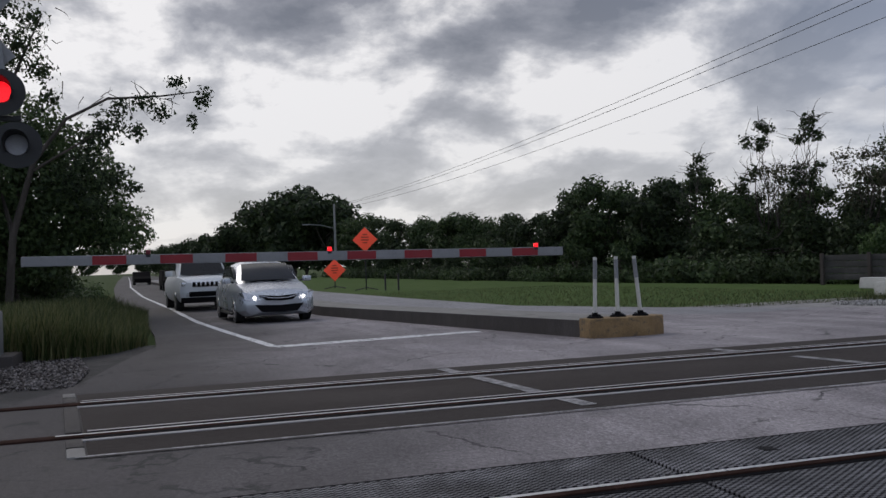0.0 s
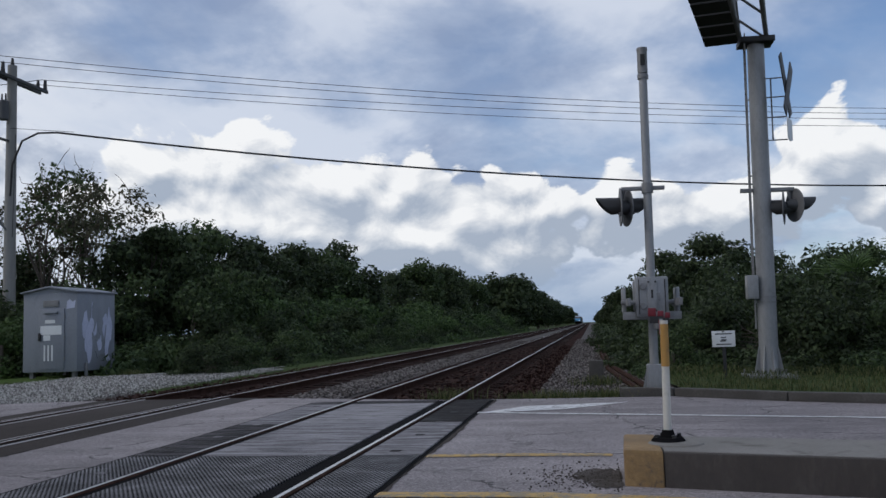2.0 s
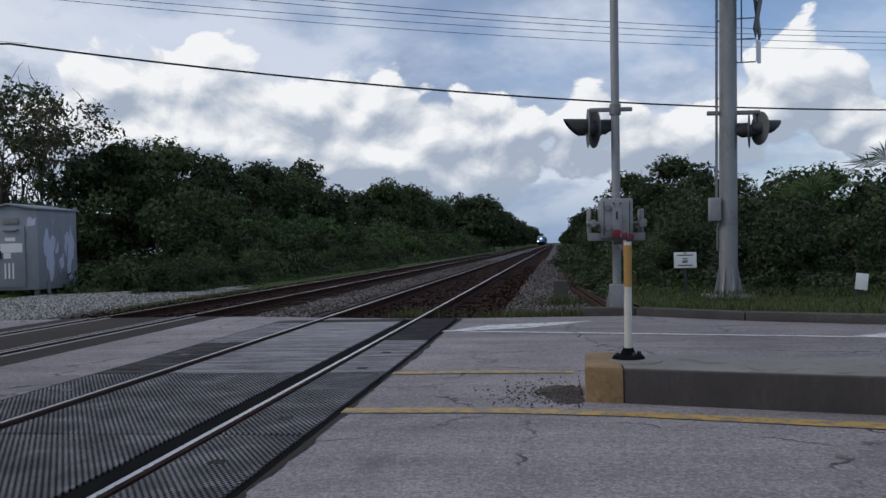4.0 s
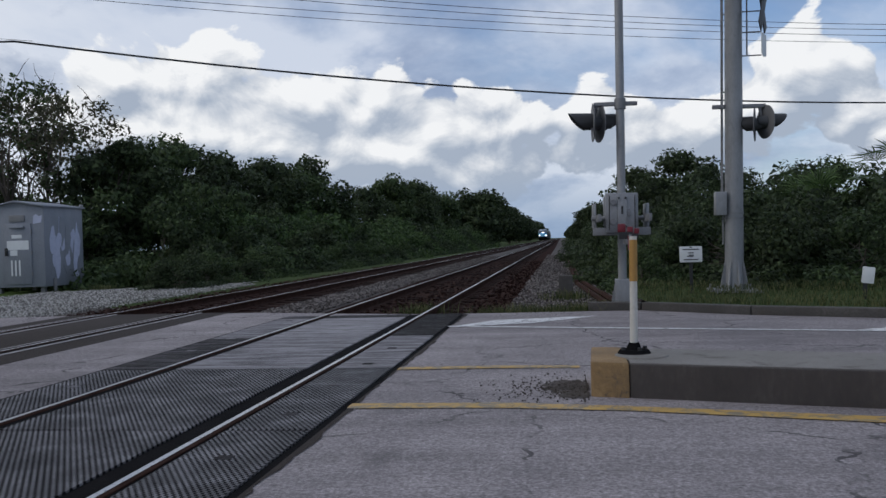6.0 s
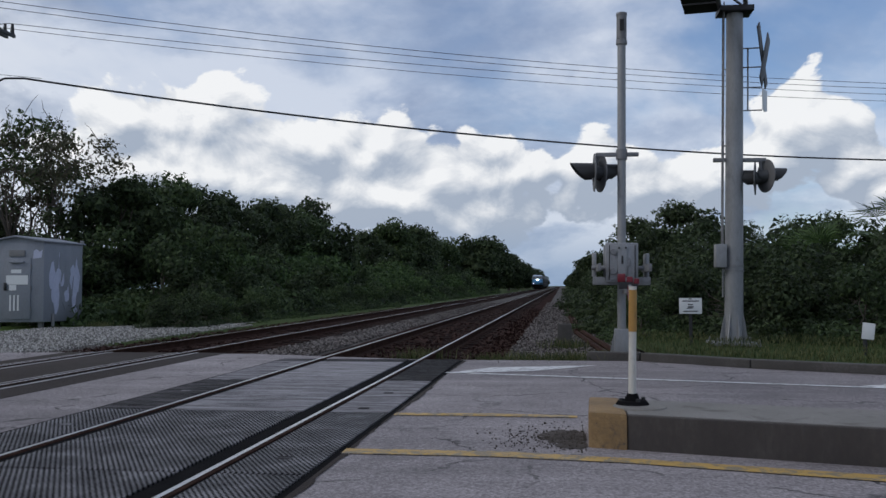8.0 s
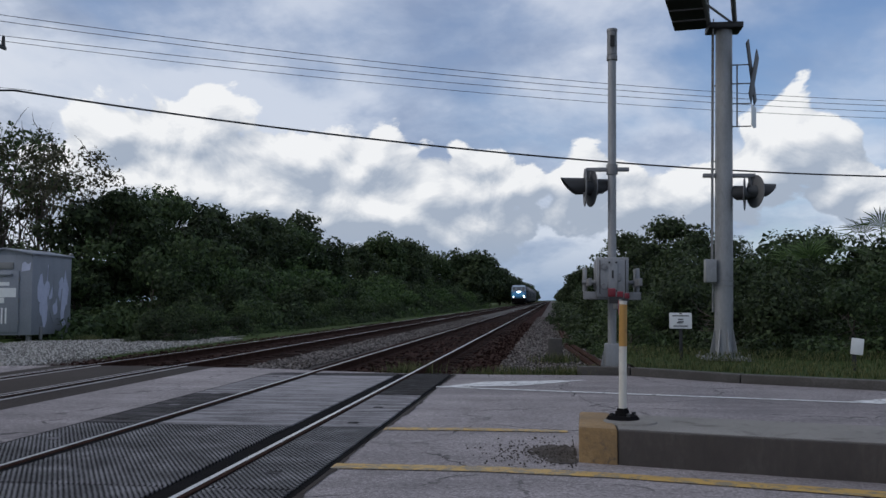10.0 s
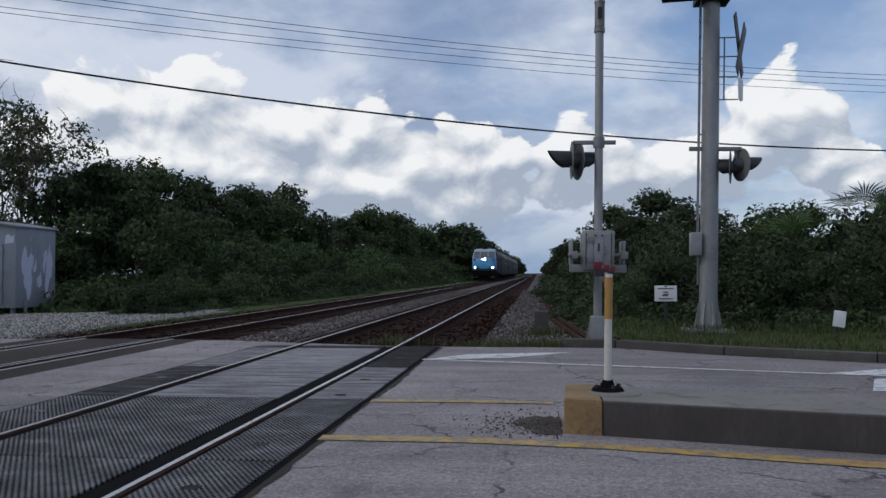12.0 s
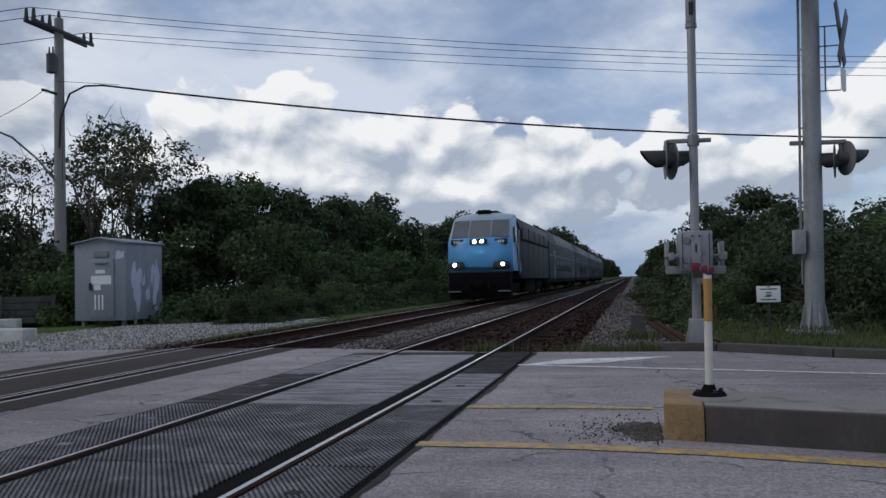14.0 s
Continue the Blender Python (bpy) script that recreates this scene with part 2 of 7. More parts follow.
def waffle(name, base):
    """Rubber crossing panel with a raised diamond tread, partly worn smooth."""
    m = surface(name, [tuple(c * 0.7 for c in base), base, tuple(c * 1.5 for c in base)], 0.55, 0, 1.2, 30, 0.05, 0.25, gloss=0.5)
    t = m.node_tree
    bsdf = t.nodes["Principled BSDF"]
    place = t.nodes.new("ShaderNodeTexCoord").outputs["Object"]
    waves = []
    for angle in (45, -45):
        mp = t.nodes.new("ShaderNodeMapping")
        mp.inputs["Rotation"].default_value = (0, 0, radians(angle))
        mp.inputs["Scale"].default_value = (1, 0.62, 1)
        t.links.new(place, mp.inputs[0])
        w = node(t, "ShaderNodeTexWave", Scale=13.0, Distortion=0.0)
        t.links.new(mp.outputs[0], w.inputs["Vector"])
        waves.append(w.outputs["Fac"])
    worn = noise_node(t, place, 2.2, 4, 0.6)
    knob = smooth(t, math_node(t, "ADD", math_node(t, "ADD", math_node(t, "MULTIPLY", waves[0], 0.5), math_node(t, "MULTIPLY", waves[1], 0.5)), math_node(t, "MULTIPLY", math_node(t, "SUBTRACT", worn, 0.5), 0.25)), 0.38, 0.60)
    # pits are painted near-black and lose their gloss, as shade between the knobs
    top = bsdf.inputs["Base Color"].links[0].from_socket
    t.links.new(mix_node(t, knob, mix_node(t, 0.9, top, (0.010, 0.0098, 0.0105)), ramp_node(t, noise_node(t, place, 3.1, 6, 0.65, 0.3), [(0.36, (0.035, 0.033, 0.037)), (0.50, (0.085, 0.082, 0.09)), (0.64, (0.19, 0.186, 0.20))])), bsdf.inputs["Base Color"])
    t.links.new(math_node(t, "MULTIPLY", knob, 0.45), bsdf.inputs["Specular IOR Level"])
    b = t.nodes.new("ShaderNodeBump")
    b.inputs["Strength"].default_value, b.inputs["Distance"].default_value = 0.5, 0.006
    t.links.new(knob, b.inputs["Height"])
    t.links.new(b.outputs[0], bsdf.inputs["Normal"])
    return m


ASPHALT = paving("asphalt", (0.33, 0.300, 0.308), (0.118, 0.106, 0.111), 0.8, True)
ASPHALT_FAR = paving("pale_asphalt", (0.27, 0.265, 0.27), (0.17, 0.165, 0.172), 0.3)
EARTH = surface("grassy_earth", [(0.02, 0.032, 0.010), (0.04, 0.062, 0.018), (0.075, 0.085, 0.035)], 0.95, 0, 0.4, 14, 0.3, gloss=0.1)
LAWN = surface("lawn", [(0.035, 0.06, 0.015), (0.055, 0.09, 0.022), (0.085, 0.12, 0.04)], 0.95, 0, 0.8, 20, 0.3, gloss=0.1)
SHOULDER = surface("damp_stony_dirt", [(0.028, 0.026, 0.025), (0.055, 0.052, 0.05), (0.13, 0.125, 0.12)], 0.95, 0, 1.2, 26, 0.35, gloss=0.2)
DIRT = surface("stony_dirt", [(0.12, 0.112, 0.104), (0.25, 0.24, 0.23), (0.46, 0.45, 0.435)], 0.95, 0, 1.5, 26, 0.35, gloss=0.2)
BALLAST = surface("ballast_bed", [(0.03, 0.027, 0.026), (0.075, 0.068, 0.065), (0.18, 0.165, 0.16)], 0.95, 0, 1.0, 22, 0.35, gloss=0.2)
RUST_BED = surface("rusty_ballast", [(0.010, 0.005, 0.0045), (0.024, 0.012, 0.010), (0.055, 0.030, 0.026)], 0.95, 0, 1.2, 20, 0.3, gloss=0.02)
STONE = surface("ballast_stone", [(0.045, 0.039, 0.037), (0.10, 0.088, 0.084), (0.21, 0.19, 0.183)], 0.9, 0, 2, 20, 0.1, islands=0.9, gloss=0.2)
RUST_STONE = surface("rust_stained_stone", [(0.012, 0.006, 0.005), (0.030, 0.018, 0.0155), (0.065, 0.042, 0.037)], 0.9, 0, 2, 20, 0.1, islands=0.9, gloss=0.02)
PALE_STONE = surface("pale_limestone_gravel", [(0.13, 0.127, 0.122), (0.28, 0.275, 0.265), (0.48, 0.47, 0.455)], 0.9, 0, 2, 20, 0.1, islands=1.0, gloss=0.2)
TIE = surface("creosoted_timber", [(0.013, 0.009, 0.008), (0.028, 0.019, 0.017), (0.05, 0.033, 0.029)], 0.9, 0, 3, 30, 0.2, 0.3, stretch=(1, 6, 6), gloss=0.04)
RAIL_TOP = surface("polished_rail_head", [(0.50, 0.50, 0.51), (0.66, 0.66, 0.67)], 0.3, 1.0, 1.2, 40, 0.03)
RAIL_DULL = surface("worn_rail_head", [(0.42, 0.41, 0.42), (0.56, 0.55, 0.56), (0.68, 0.67, 0.68)], 0.35, 0.6, 0.7, 20, 0.03)
RAIL_SIDE = surface("rusty_rail_web", [(0.018, 0.010, 0.008), (0.042, 0.023, 0.018), (0.08, 0.045, 0.034)], 0.9, 0, 4, 40, 0.15, gloss=0.05)
# real rubber, and the rail gaps' floor: colour deepened for the shade down there
RUBBER_AND_GAP = surface("black_rubber_and_gap_shade", [(0.005, 0.005, 0.0055), (0.012, 0.0115, 0.0125)], 0.9, 0, 3, 40, 0.1, gloss=0.03)
WAFFLE = waffle("diamond_tread_rubber", (0.06, 0.058, 0.064))
PANEL = surface("worn_crossing_panel", [(0.008, 0.0075, 0.008), (0.020, 0.019, 0.020), (0.085, 0.081, 0.088), (0.24, 0.232, 0.248), (0.36, 0.35, 0.37)], 0.8, 0, 1.6, 24, 0.3, 0.35, stretch=(0.8, 5, 1), grime=0.7, gloss=0.15)
DECK = surface("dark_asphalt_crossing", [(0.024, 0.019, 0.017), (0.042, 0.035, 0.032), (0.07, 0.06, 0.056)], 0.85, 0, 0.9, 30, 0.2, stretch=(1, 0.4, 1), gloss=0.12)
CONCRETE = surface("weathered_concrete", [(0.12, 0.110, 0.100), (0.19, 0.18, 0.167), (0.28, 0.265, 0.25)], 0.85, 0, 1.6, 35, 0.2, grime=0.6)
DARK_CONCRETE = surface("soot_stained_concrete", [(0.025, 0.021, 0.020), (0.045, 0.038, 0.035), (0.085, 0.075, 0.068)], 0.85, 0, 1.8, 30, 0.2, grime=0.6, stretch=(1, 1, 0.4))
CRUMBLED = surface("crumbled_asphalt_dirt", [(0.038, 0.031, 0.027), (0.078, 0.068, 0.062), (0.17, 0.157, 0.148)], 0.95, 0, 5, 45, 0.4, gloss=0.1)
KERB = surface("kerb_concrete", [(0.030, 0.027, 0.025), (0.06, 0.055, 0.051), (0.12, 0.113, 0.106)], 0.85, 0, 2, 35, 0.2, grime=0.6)
YELLOW_NOSE = surface("weathered_yellow_paint", [(0.10, 0.07, 0.04), (0.21, 0.13, 0.055), (0.34, 0.23, 0.11)], 0.75, 0, 3.5, 40, 0.15, grime=0.85)
WHITE_LINE = worn_paint("worn_white_road_paint", (0.66, 0.66, 0.67), (0.17, 0.165, 0.17), 0.54)
FADED_LINE = worn_paint("faded_white_road_paint", (0.30, 0.29, 0.295), (0.10, 0.096, 0.10), 0.49)
YELLOW_LINE = worn_paint("worn_yellow_road_paint", (0.46, 0.29, 0.075), (0.20, 0.165, 0.11), 0.505)
GALV = surface("galvanised_steel", [(0.185, 0.19, 0.20), (0.265, 0.27, 0.28), (0.35, 0.355, 0.365)], 0.5, 0.35, 2.5, 30, 0.05, stretch=(1, 1, 0.4), grime=0.2)
GALV_DARK = surface("dull_galvanised_steel", [(0.13, 0.132, 0.14), (0.20, 0.202, 0.21), (0.28, 0.28, 0.29)], 0.55, 0.35, 2.5, 30, 0.05)
ALU = surface("painted_aluminium_cabinet", [(0.15, 0.165, 0.195), (0.20, 0.218, 0.255), (0.26, 0.28, 0.32)], 0.5, 0.1, 1.2, 25, 0.05, stretch=(1, 1, 0.5), grime=0.12)
ALU_PALE = surface("pale_paint_patch", [(0.34, 0.37, 0.50), (0.50, 0.53, 0.66)], 0.6, 0, 5, 40, 0.05)
BLACK = surface("black_painted_metal", [(0.010, 0.010, 0.011), (0.02, 0.02, 0.022)], 0.5, 0, 4, 40, 0.05)
GREY_HOOD = surface("grey_weathered_hood", [(0.05, 0.052, 0.056), (0.085, 0.088, 0.094)], 0.6, 0.2, 4, 40, 0.05)
DISC = surface("grey_target_disc", [(0.13, 0.132, 0.14), (0.19, 0.192, 0.20)], 0.6, 0.1, 4, 40, 0.05)
LENS = surface("dim_lamp_lens", [(0.36, 0.36, 0.39), (0.52, 0.52, 0.56)], 0.25, 0, 8, 60, 0.05)
RED_ON = surface("lit_red_lamp", [(0.8, 0.02, 0.02), (0.9, 0.05, 0.05)], 0.3, 0, 4, 40, 0, glow=(1.0, 0.01, 0.02, 0.9))
RED_LENS = surface("unlit_red_lens", [(0.09, 0.004, 0.010), (0.17, 0.007, 0.018)], 0.45, 0, 4, 40, 0)
LAMP_ON = surface("lit_headlamp", [(0.9, 0.9, 0.9), (1, 1, 1)], 0.3, 0, 4, 40, 0, glow=(1.0, 0.97, 0.90, 130.0))
CAR_LAMP_ON = surface("lit_car_lamp", [(0.9, 0.9, 0.9), (1, 1, 1)], 0.3, 0, 4, 40, 0, glow=(1.0, 0.98, 0.95, 3.0))
STRIPE_RED = surface("red_reflective_sheeting", [(0.19, 0.008, 0.014), (0.29, 0.012, 0.018)], 0.5, 0, 2, 40, 0.03, grime=0.15)
STRIPE_WHITE = surface("white_reflective_sheeting", [(0.17, 0.172, 0.178), (0.27, 0.272, 0.278)], 0.5, 0, 2, 40, 0.03, grime=0.2)
POST_WHITE = surface("white_plastic_post", [(0.46, 0.44, 0.40), (0.62, 0.60, 0.55)], 0.6, 0, 3, 40, 0.05, grime=0.45)
POST_AMBER = surface("amber_reflective_sleeve", [(0.30, 0.16, 0.035), (0.42, 0.23, 0.06)], 0.5, 0, 6, 40, 0.03, grime=0.45)
SIGN_WHITE = surface("white_sign_sheet", [(0.58, 0.60, 0.62), (0.70, 0.72, 0.74)], 0.5, 0, 4, 40, 0)
# weak emission added to the unlit orange plate to make it more vivid
SIGN_ORANGE = surface("fluorescent_orange_sheet", [(0.85, 0.065, 0.03), (0.95, 0.09, 0.045)], 0.6, 0, 4, 40, 0, glow=(1.0, 0.12, 0.05, 0.12))
SIGN_INK = surface("sign_ink", [(0.03, 0.03, 0.04), (0.06, 0.06, 0.07)], 0.6, 0, 4, 40, 0)
ORANGE_INK = surface("dull_orange_ink", [(0.35, 0.04, 0.015), (0.42, 0.05, 0.02)], 0.6, 0, 4, 40, 0)
WOOD_POLE = surface("old_timber_pole", [(0.035, 0.028, 0.024), (0.07, 0.056, 0.048), (0.11, 0.09, 0.078)], 0.9, 0, 2, 30, 0.2, stretch=(4, 4, 0.4))
POLE_CONC = surface("grey_concrete_pole", [(0.17, 0.165, 0.16), (0.24, 0.235, 0.225), (0.31, 0.30, 0.29)], 0.85, 0, 1.2, 30, 0.12, stretch=(3, 3, 0.3))
WIRE = surface("black_cable", [(0.012, 0.012, 0.013), (0.02, 0.02, 0.022)], 0.7, 0, 4, 40, 0)
BARK = surface("grey_brown_bark", [(0.03, 0.024, 0.02), (0.07, 0.058, 0.048), (0.13, 0.11, 0.095)], 0.9, 0, 3, 25, 0.25, stretch=(2, 2, 0.5))
LEAF = foliage("broadleaf_green", [(0.022, 0.036, 0.016), (0.048, 0.076, 0.029), (0.088, 0.128, 0.048)])
LEAF_DARK = foliage("dark_leaf_green", [(0.0156, 0.0242, 0.0121), (0.0336, 0.0517, 0.0216), (0.066, 0.092, 0.0378)])
LEAF_BRIGHT = foliage("fresh_leaf_green", [(0.027, 0.050, 0.017), (0.055, 0.096, 0.030), (0.095, 0.150, 0.048)])
LEAF_DRY = foliage("dry_olive_leaf", [(0.030, 0.033, 0.018), (0.062, 0.064, 0.035), (0.11, 0.105, 0.065)])
BLADE = foliage("grass_blade", [(0.030, 0.046, 0.014), (0.066, 0.088, 0.028), (0.14, 0.138, 0.062)], 0.8)
LOCO_BLUE = surface("bright_blue_paint", [(0.07, 0.28, 0.54), (0.095, 0.34, 0.62)], 0.35, 0, 1, 20, 0.02)
LOCO_PALE = surface("pale_blue_grey_paint", [(0.20, 0.27, 0.34), (0.27, 0.34, 0.41)], 0.4, 0, 1, 20, 0.02)
TRAIN_SIDE = surface("slate_blue_side_paint", [(0.020, 0.027, 0.034), (0.030, 0.040, 0.049)], 0.55, 0, 0.6, 20, 0.02, grime=0.5, gloss=0.2, stretch=(1, 2, 0.5))
TRAIN_ROOF = surface("train_roof_grey", [(0.07, 0.082, 0.092), (0.12, 0.135, 0.148)], 0.5, 0.2, 0.8, 20, 0.02)
TRAIN_GLASS = surface("tinted_train_window", [(0.012, 0.014, 0.016), (0.02, 0.023, 0.026)], 0.35, 0, 2, 20, 0, gloss=0.06)
CAB_GLASS = surface("reflecting_cab_glass", [(0.05, 0.055, 0.062), (0.09, 0.097, 0.105)], 0.14, 0, 2, 20, 0, gloss=0.9)
PALE_BLOCK = surface("whitewashed_concrete", [(0.26, 0.26, 0.25), (0.42, 0.415, 0.40), (0.55, 0.54, 0.52)], 0.85, 0, 2, 30, 0.15, grime=0.4)
SEAL_EDGE = surface("pale_worn_seal_edge", [(0.24, 0.225, 0.225), (0.36, 0.34, 0.34), (0.50, 0.48, 0.48)], 0.6, 0, 1.2, 30, 0.05, stretch=(1, 0.5, 1))
TRAIN_DARK = surface("sooty_underframe", [(0.004, 0.0035, 0.004), (0.010, 0.009, 0.009)], 0.9, 0, 2, 30, 0.1, gloss=0.06)
GRILLE = surface("dark_radiator_grille", [(0.02, 0.025, 0.03), (0.045, 0.05, 0.055)], 0.6, 0.3, 3, 60, 0.2)
GLASS = surface("dark_window_glass", [(0.006, 0.007, 0.009), (0.012, 0.013, 0.016)], 0.14, 0, 2, 20, 0, gloss=0.18)
CAR_SILVER = surface("silver_car_paint", [(0.46, 0.48, 0.52), (0.52, 0.54, 0.58)], 0.28, 0.65, 0.6, 2, 0)
CAR_WHITE = surface("white_car_paint", [(0.62, 0.64, 0.66), (0.70, 0.72, 0.74)], 0.3, 0, 2, 60, 0)
CHROME = surface("bright_chrome", [(0.5, 0.5, 0.52), (0.6, 0.6, 0.62)], 0.18, 1.0, 2, 60, 0)
TYRE = surface("tyre_rubber", [(0.012, 0.012, 0.012), (0.022, 0.022, 0.022)], 0.85, 0, 8, 60, 0.1)


# ---- building helpers ----
def finish(bm, smooth_angle=None):
    bmesh.ops.recalc_face_normals(bm, faces=bm.faces)
    if smooth_angle:
        for f in bm.faces:
            f.smooth = True
        for e in bm.edges:
            if len(e.link_faces) == 2 and e.calc_face_angle(0) > radians(smooth_angle):
                e.smooth = False
    return bm


def mesh_of(name, bm, *materials):
    me = bpy.data.meshes.new(name)
    bm.to_mesh(me)
    bm.free()
    for m in materials:
        me.materials.append(m)
    return me


def part(name, bm, material, parent, label="", angle=35):
    ob = new(name, mesh_of(name, finish(bm, angle), *(material if isinstance(material, tuple) else (material,))))
    ob.parent = parent
    return tagged(ob, label)


def thing(name, label, category, m=None, group="", kind=""):
    ob = new(name)
    ob.empty_display_size = 0.2
    ob.matrix_basis = m or Matrix()
    return tagged(ob, label, category, group, kind)


def box(bm, x0, x1, y0, y1, z0, z1, bevel=0.0, m=None):
    made = bmesh.ops.create_cube(bm, size=1)["verts"]
    bmesh.ops.transform(bm, verts=made, matrix=Matrix.Translation(((x0 + x1) / 2, (y0 + y1) / 2, (z0 + z1) / 2)) @ Matrix.Diagonal((x1 - x0, y1 - y0, z1 - z0, 1)))
    if bevel:
        edges = list({e for v in made for e in v.link_edges})
        got = bmesh.ops.bevel(bm, geom=edges, offset=bevel, segments=2, affect="EDGES", profile=0.6)
        made = got["verts"]
    if m is not None:
        bmesh.ops.transform(bm, verts=list({v for v in made}), matrix=m)
    return bm


def block(x0, x1, y0, y1, z0, z1, bevel=0.0):
    return box(bmesh.new(), x0, x1, y0, y1, z0, z1, bevel)


def tube(bm, a, b, r0, r1=None, sides=12):
    """A round bar from a to b."""
    a, b = Vector(a), Vector(b)
    d = b - a
    made = bmesh.ops.create_cone(bm, segments=sides, radius1=r0, radius2=r0 if r1 is None else r1, depth=d.length, cap_ends=True)["verts"]
    bmesh.ops.transform(bm, verts=made, matrix=Matrix.Translation((a + b) / 2) @ d.to_track_quat("Z", "Y").to_matrix().to_4x4())
    return bm


def bar(a, b, r0, r1=None, sides=12):
    return tube(bmesh.new(), a, b, r0, r1, sides)


def prism(outline, lo, hi, axis="z", bevel=0.0):
    """A flat outline (pairs) made solid along an axis. axis x: pairs are y, z; axis y: x, z; axis z: x, y."""
    bm = bmesh.new()
    at = {"x": lambda p, h: (h, p[0], p[1]), "y": lambda p, h: (p[0], h, p[1]), "z": lambda p, h: (p[0], p[1], h)}[axis]
    low = [bm.verts.new(at(p, lo)) for p in outline]
    top = [bm.verts.new(at(p, hi)) for p in outline]
    bm.faces.new(low)
    bm.faces.new(top)
    n = len(outline)
    for i in range(n):
        bm.faces.new((low[i], low[(i + 1) % n], top[(i + 1) % n], top[i]))
    bmesh.ops.recalc_face_normals(bm, faces=bm.faces)
    if bevel:
        bmesh.ops.bevel(bm, geom=list(bm.edges), offset=bevel, segments=2, affect="EDGES", profile=0.6, clamp_overlap=True)
    return bm


def strand(bm, points, r, sides=5):
    """A thin round line through points."""
    rings = []
    points = [Vector(p) for p in points]
    for i, p in enumerate(points):
        d = (points[min(i + 1, len(points) - 1)] - points[max(i - 1, 0)]).normalized()
        u = d.cross(Vector((0, 0, 1)))
        u = u.normalized() if u.length > 1e-3 else Vector((1, 0, 0))
        w = d.cross(u).normalized()
        rr = r[i] if isinstance(r, (list, tuple)) else r
        rings.append([bm.verts.new(p + rr * (u * math.cos(k * math.tau / sides) + w * math.sin(k * math.tau / sides))) for k in range(sides)])
    for a, b in zip(rings, rings[1:]):
        for k in range(sides):
            bm.faces.new((a[k], a[(k + 1) % sides], b[(k + 1) % sides], b[k]))
    bm.faces.new(rings[0])
    bm.faces.new(rings[-1])
    return bm


def fall(x, y=0.0):
    """Height of the road: level over the tracks, falling to the west."""
    return -0.2 * min(1.0, max(0.0, (-9.0 - x) / 13.0))


def sheet(name, columns, material, lift=0.0, parent=None, steps=8, curve=True):
    """A ground sheet from columns (x, y0, y1)."""
    bm = bmesh.new()
    last = None
    for x, y0, y1 in columns:
        row = [bm.verts.new((x, y0 + (y1 - y0) * k / steps, (fall(x) if curve else 0) + lift)) for k in range(steps + 1)]
        if last:
            for k in range(steps):
                bm.faces.new((last[k], row[k], row[k + 1], last[k + 1]))
        last = row
    ob = new(name, mesh_of(name, finish(bm), material))
    ob.parent = parent
    return ob


def ribbon(name, points, width, material, parent, lift=0.006):
    """A painted line through plan points, on the road."""
    bm = bmesh.new()
    fine = []
    for (xa, ya), (xb, yb) in zip(points, points[1:]):
        n = max(1, int(math.hypot(xb - xa, yb - ya) / 1.5))
        fine += [(xa + (xb - xa) * k / n, ya + (yb - ya) * k / n) for k in range(n)]
    fine.append(points[-1])
    last = None
    for i, (x, y) in enumerate(fine):
        a, b = fine[max(0, i - 1)], fine[min(len(fine) - 1, i + 1)]
        d = Vector((b[0] - a[0], b[1] - a[1])).normalized()
        w = width / 2 * (1 + 0.12 * math.sin(i * 2.3))
        row = [bm.verts.new((x - d.y * s * w, y + d.x * s * w, fall(x) + lift)) for s in (-1, 1)]
        if last:
            bm.faces.new((last[0], row[0], row[1], last[1]))
        last = row
    return part(name, bm, material, parent)


def raw_mesh(name, verts, quads, material):
    """A mesh from arrays: vertices, and faces of one number of corners."""
    me = bpy.data.meshes.new(name)
    me.vertices.add(len(verts))
    me.vertices.foreach_set("co", np.asarray(verts, np.float32).ravel())
    me.loops.add(quads.size)
    me.loops.foreach_set("vertex_index", quads.astype(np.int32).ravel())
    me.polygons.add(len(quads))
    me.polygons.foreach_set("loop_start", np.arange(0, quads.size, quads.shape[1], dtype=np.int32))
    me.update(calc_edges=True)
    me.validate()
    me.materials.append(material)
    return me


def leaf_mesh(name, centres, outward, size, material, rng, droop=0.0):
    """Many small kite-shaped leaves."""
    n = len(centres)
    normal = outward + rng.normal(0, 0.65, (n, 3))
    normal /= np.linalg.norm(normal, axis=1)[:, None] + 1e-9
    along = np.cross(normal, rng.normal(0, 1, (n, 3)))
    along[:, 2] -= droop
    along /= np.linalg.norm(along, axis=1)[:, None] + 1e-9
    across = np.cross(normal, along)
    s = size * rng.uniform(0.55, 1.4, (n, 1))
    tip = centres + along * s
    left, right = centres + across * s * 0.55 - along * s * 0.55, centres - across * s * 0.55 - along * s * 0.55
    verts = np.stack([tip, left, right], 1).reshape(-1, 3)
    return raw_mesh(name, verts, np.arange(3 * n).reshape(n, 3), material)


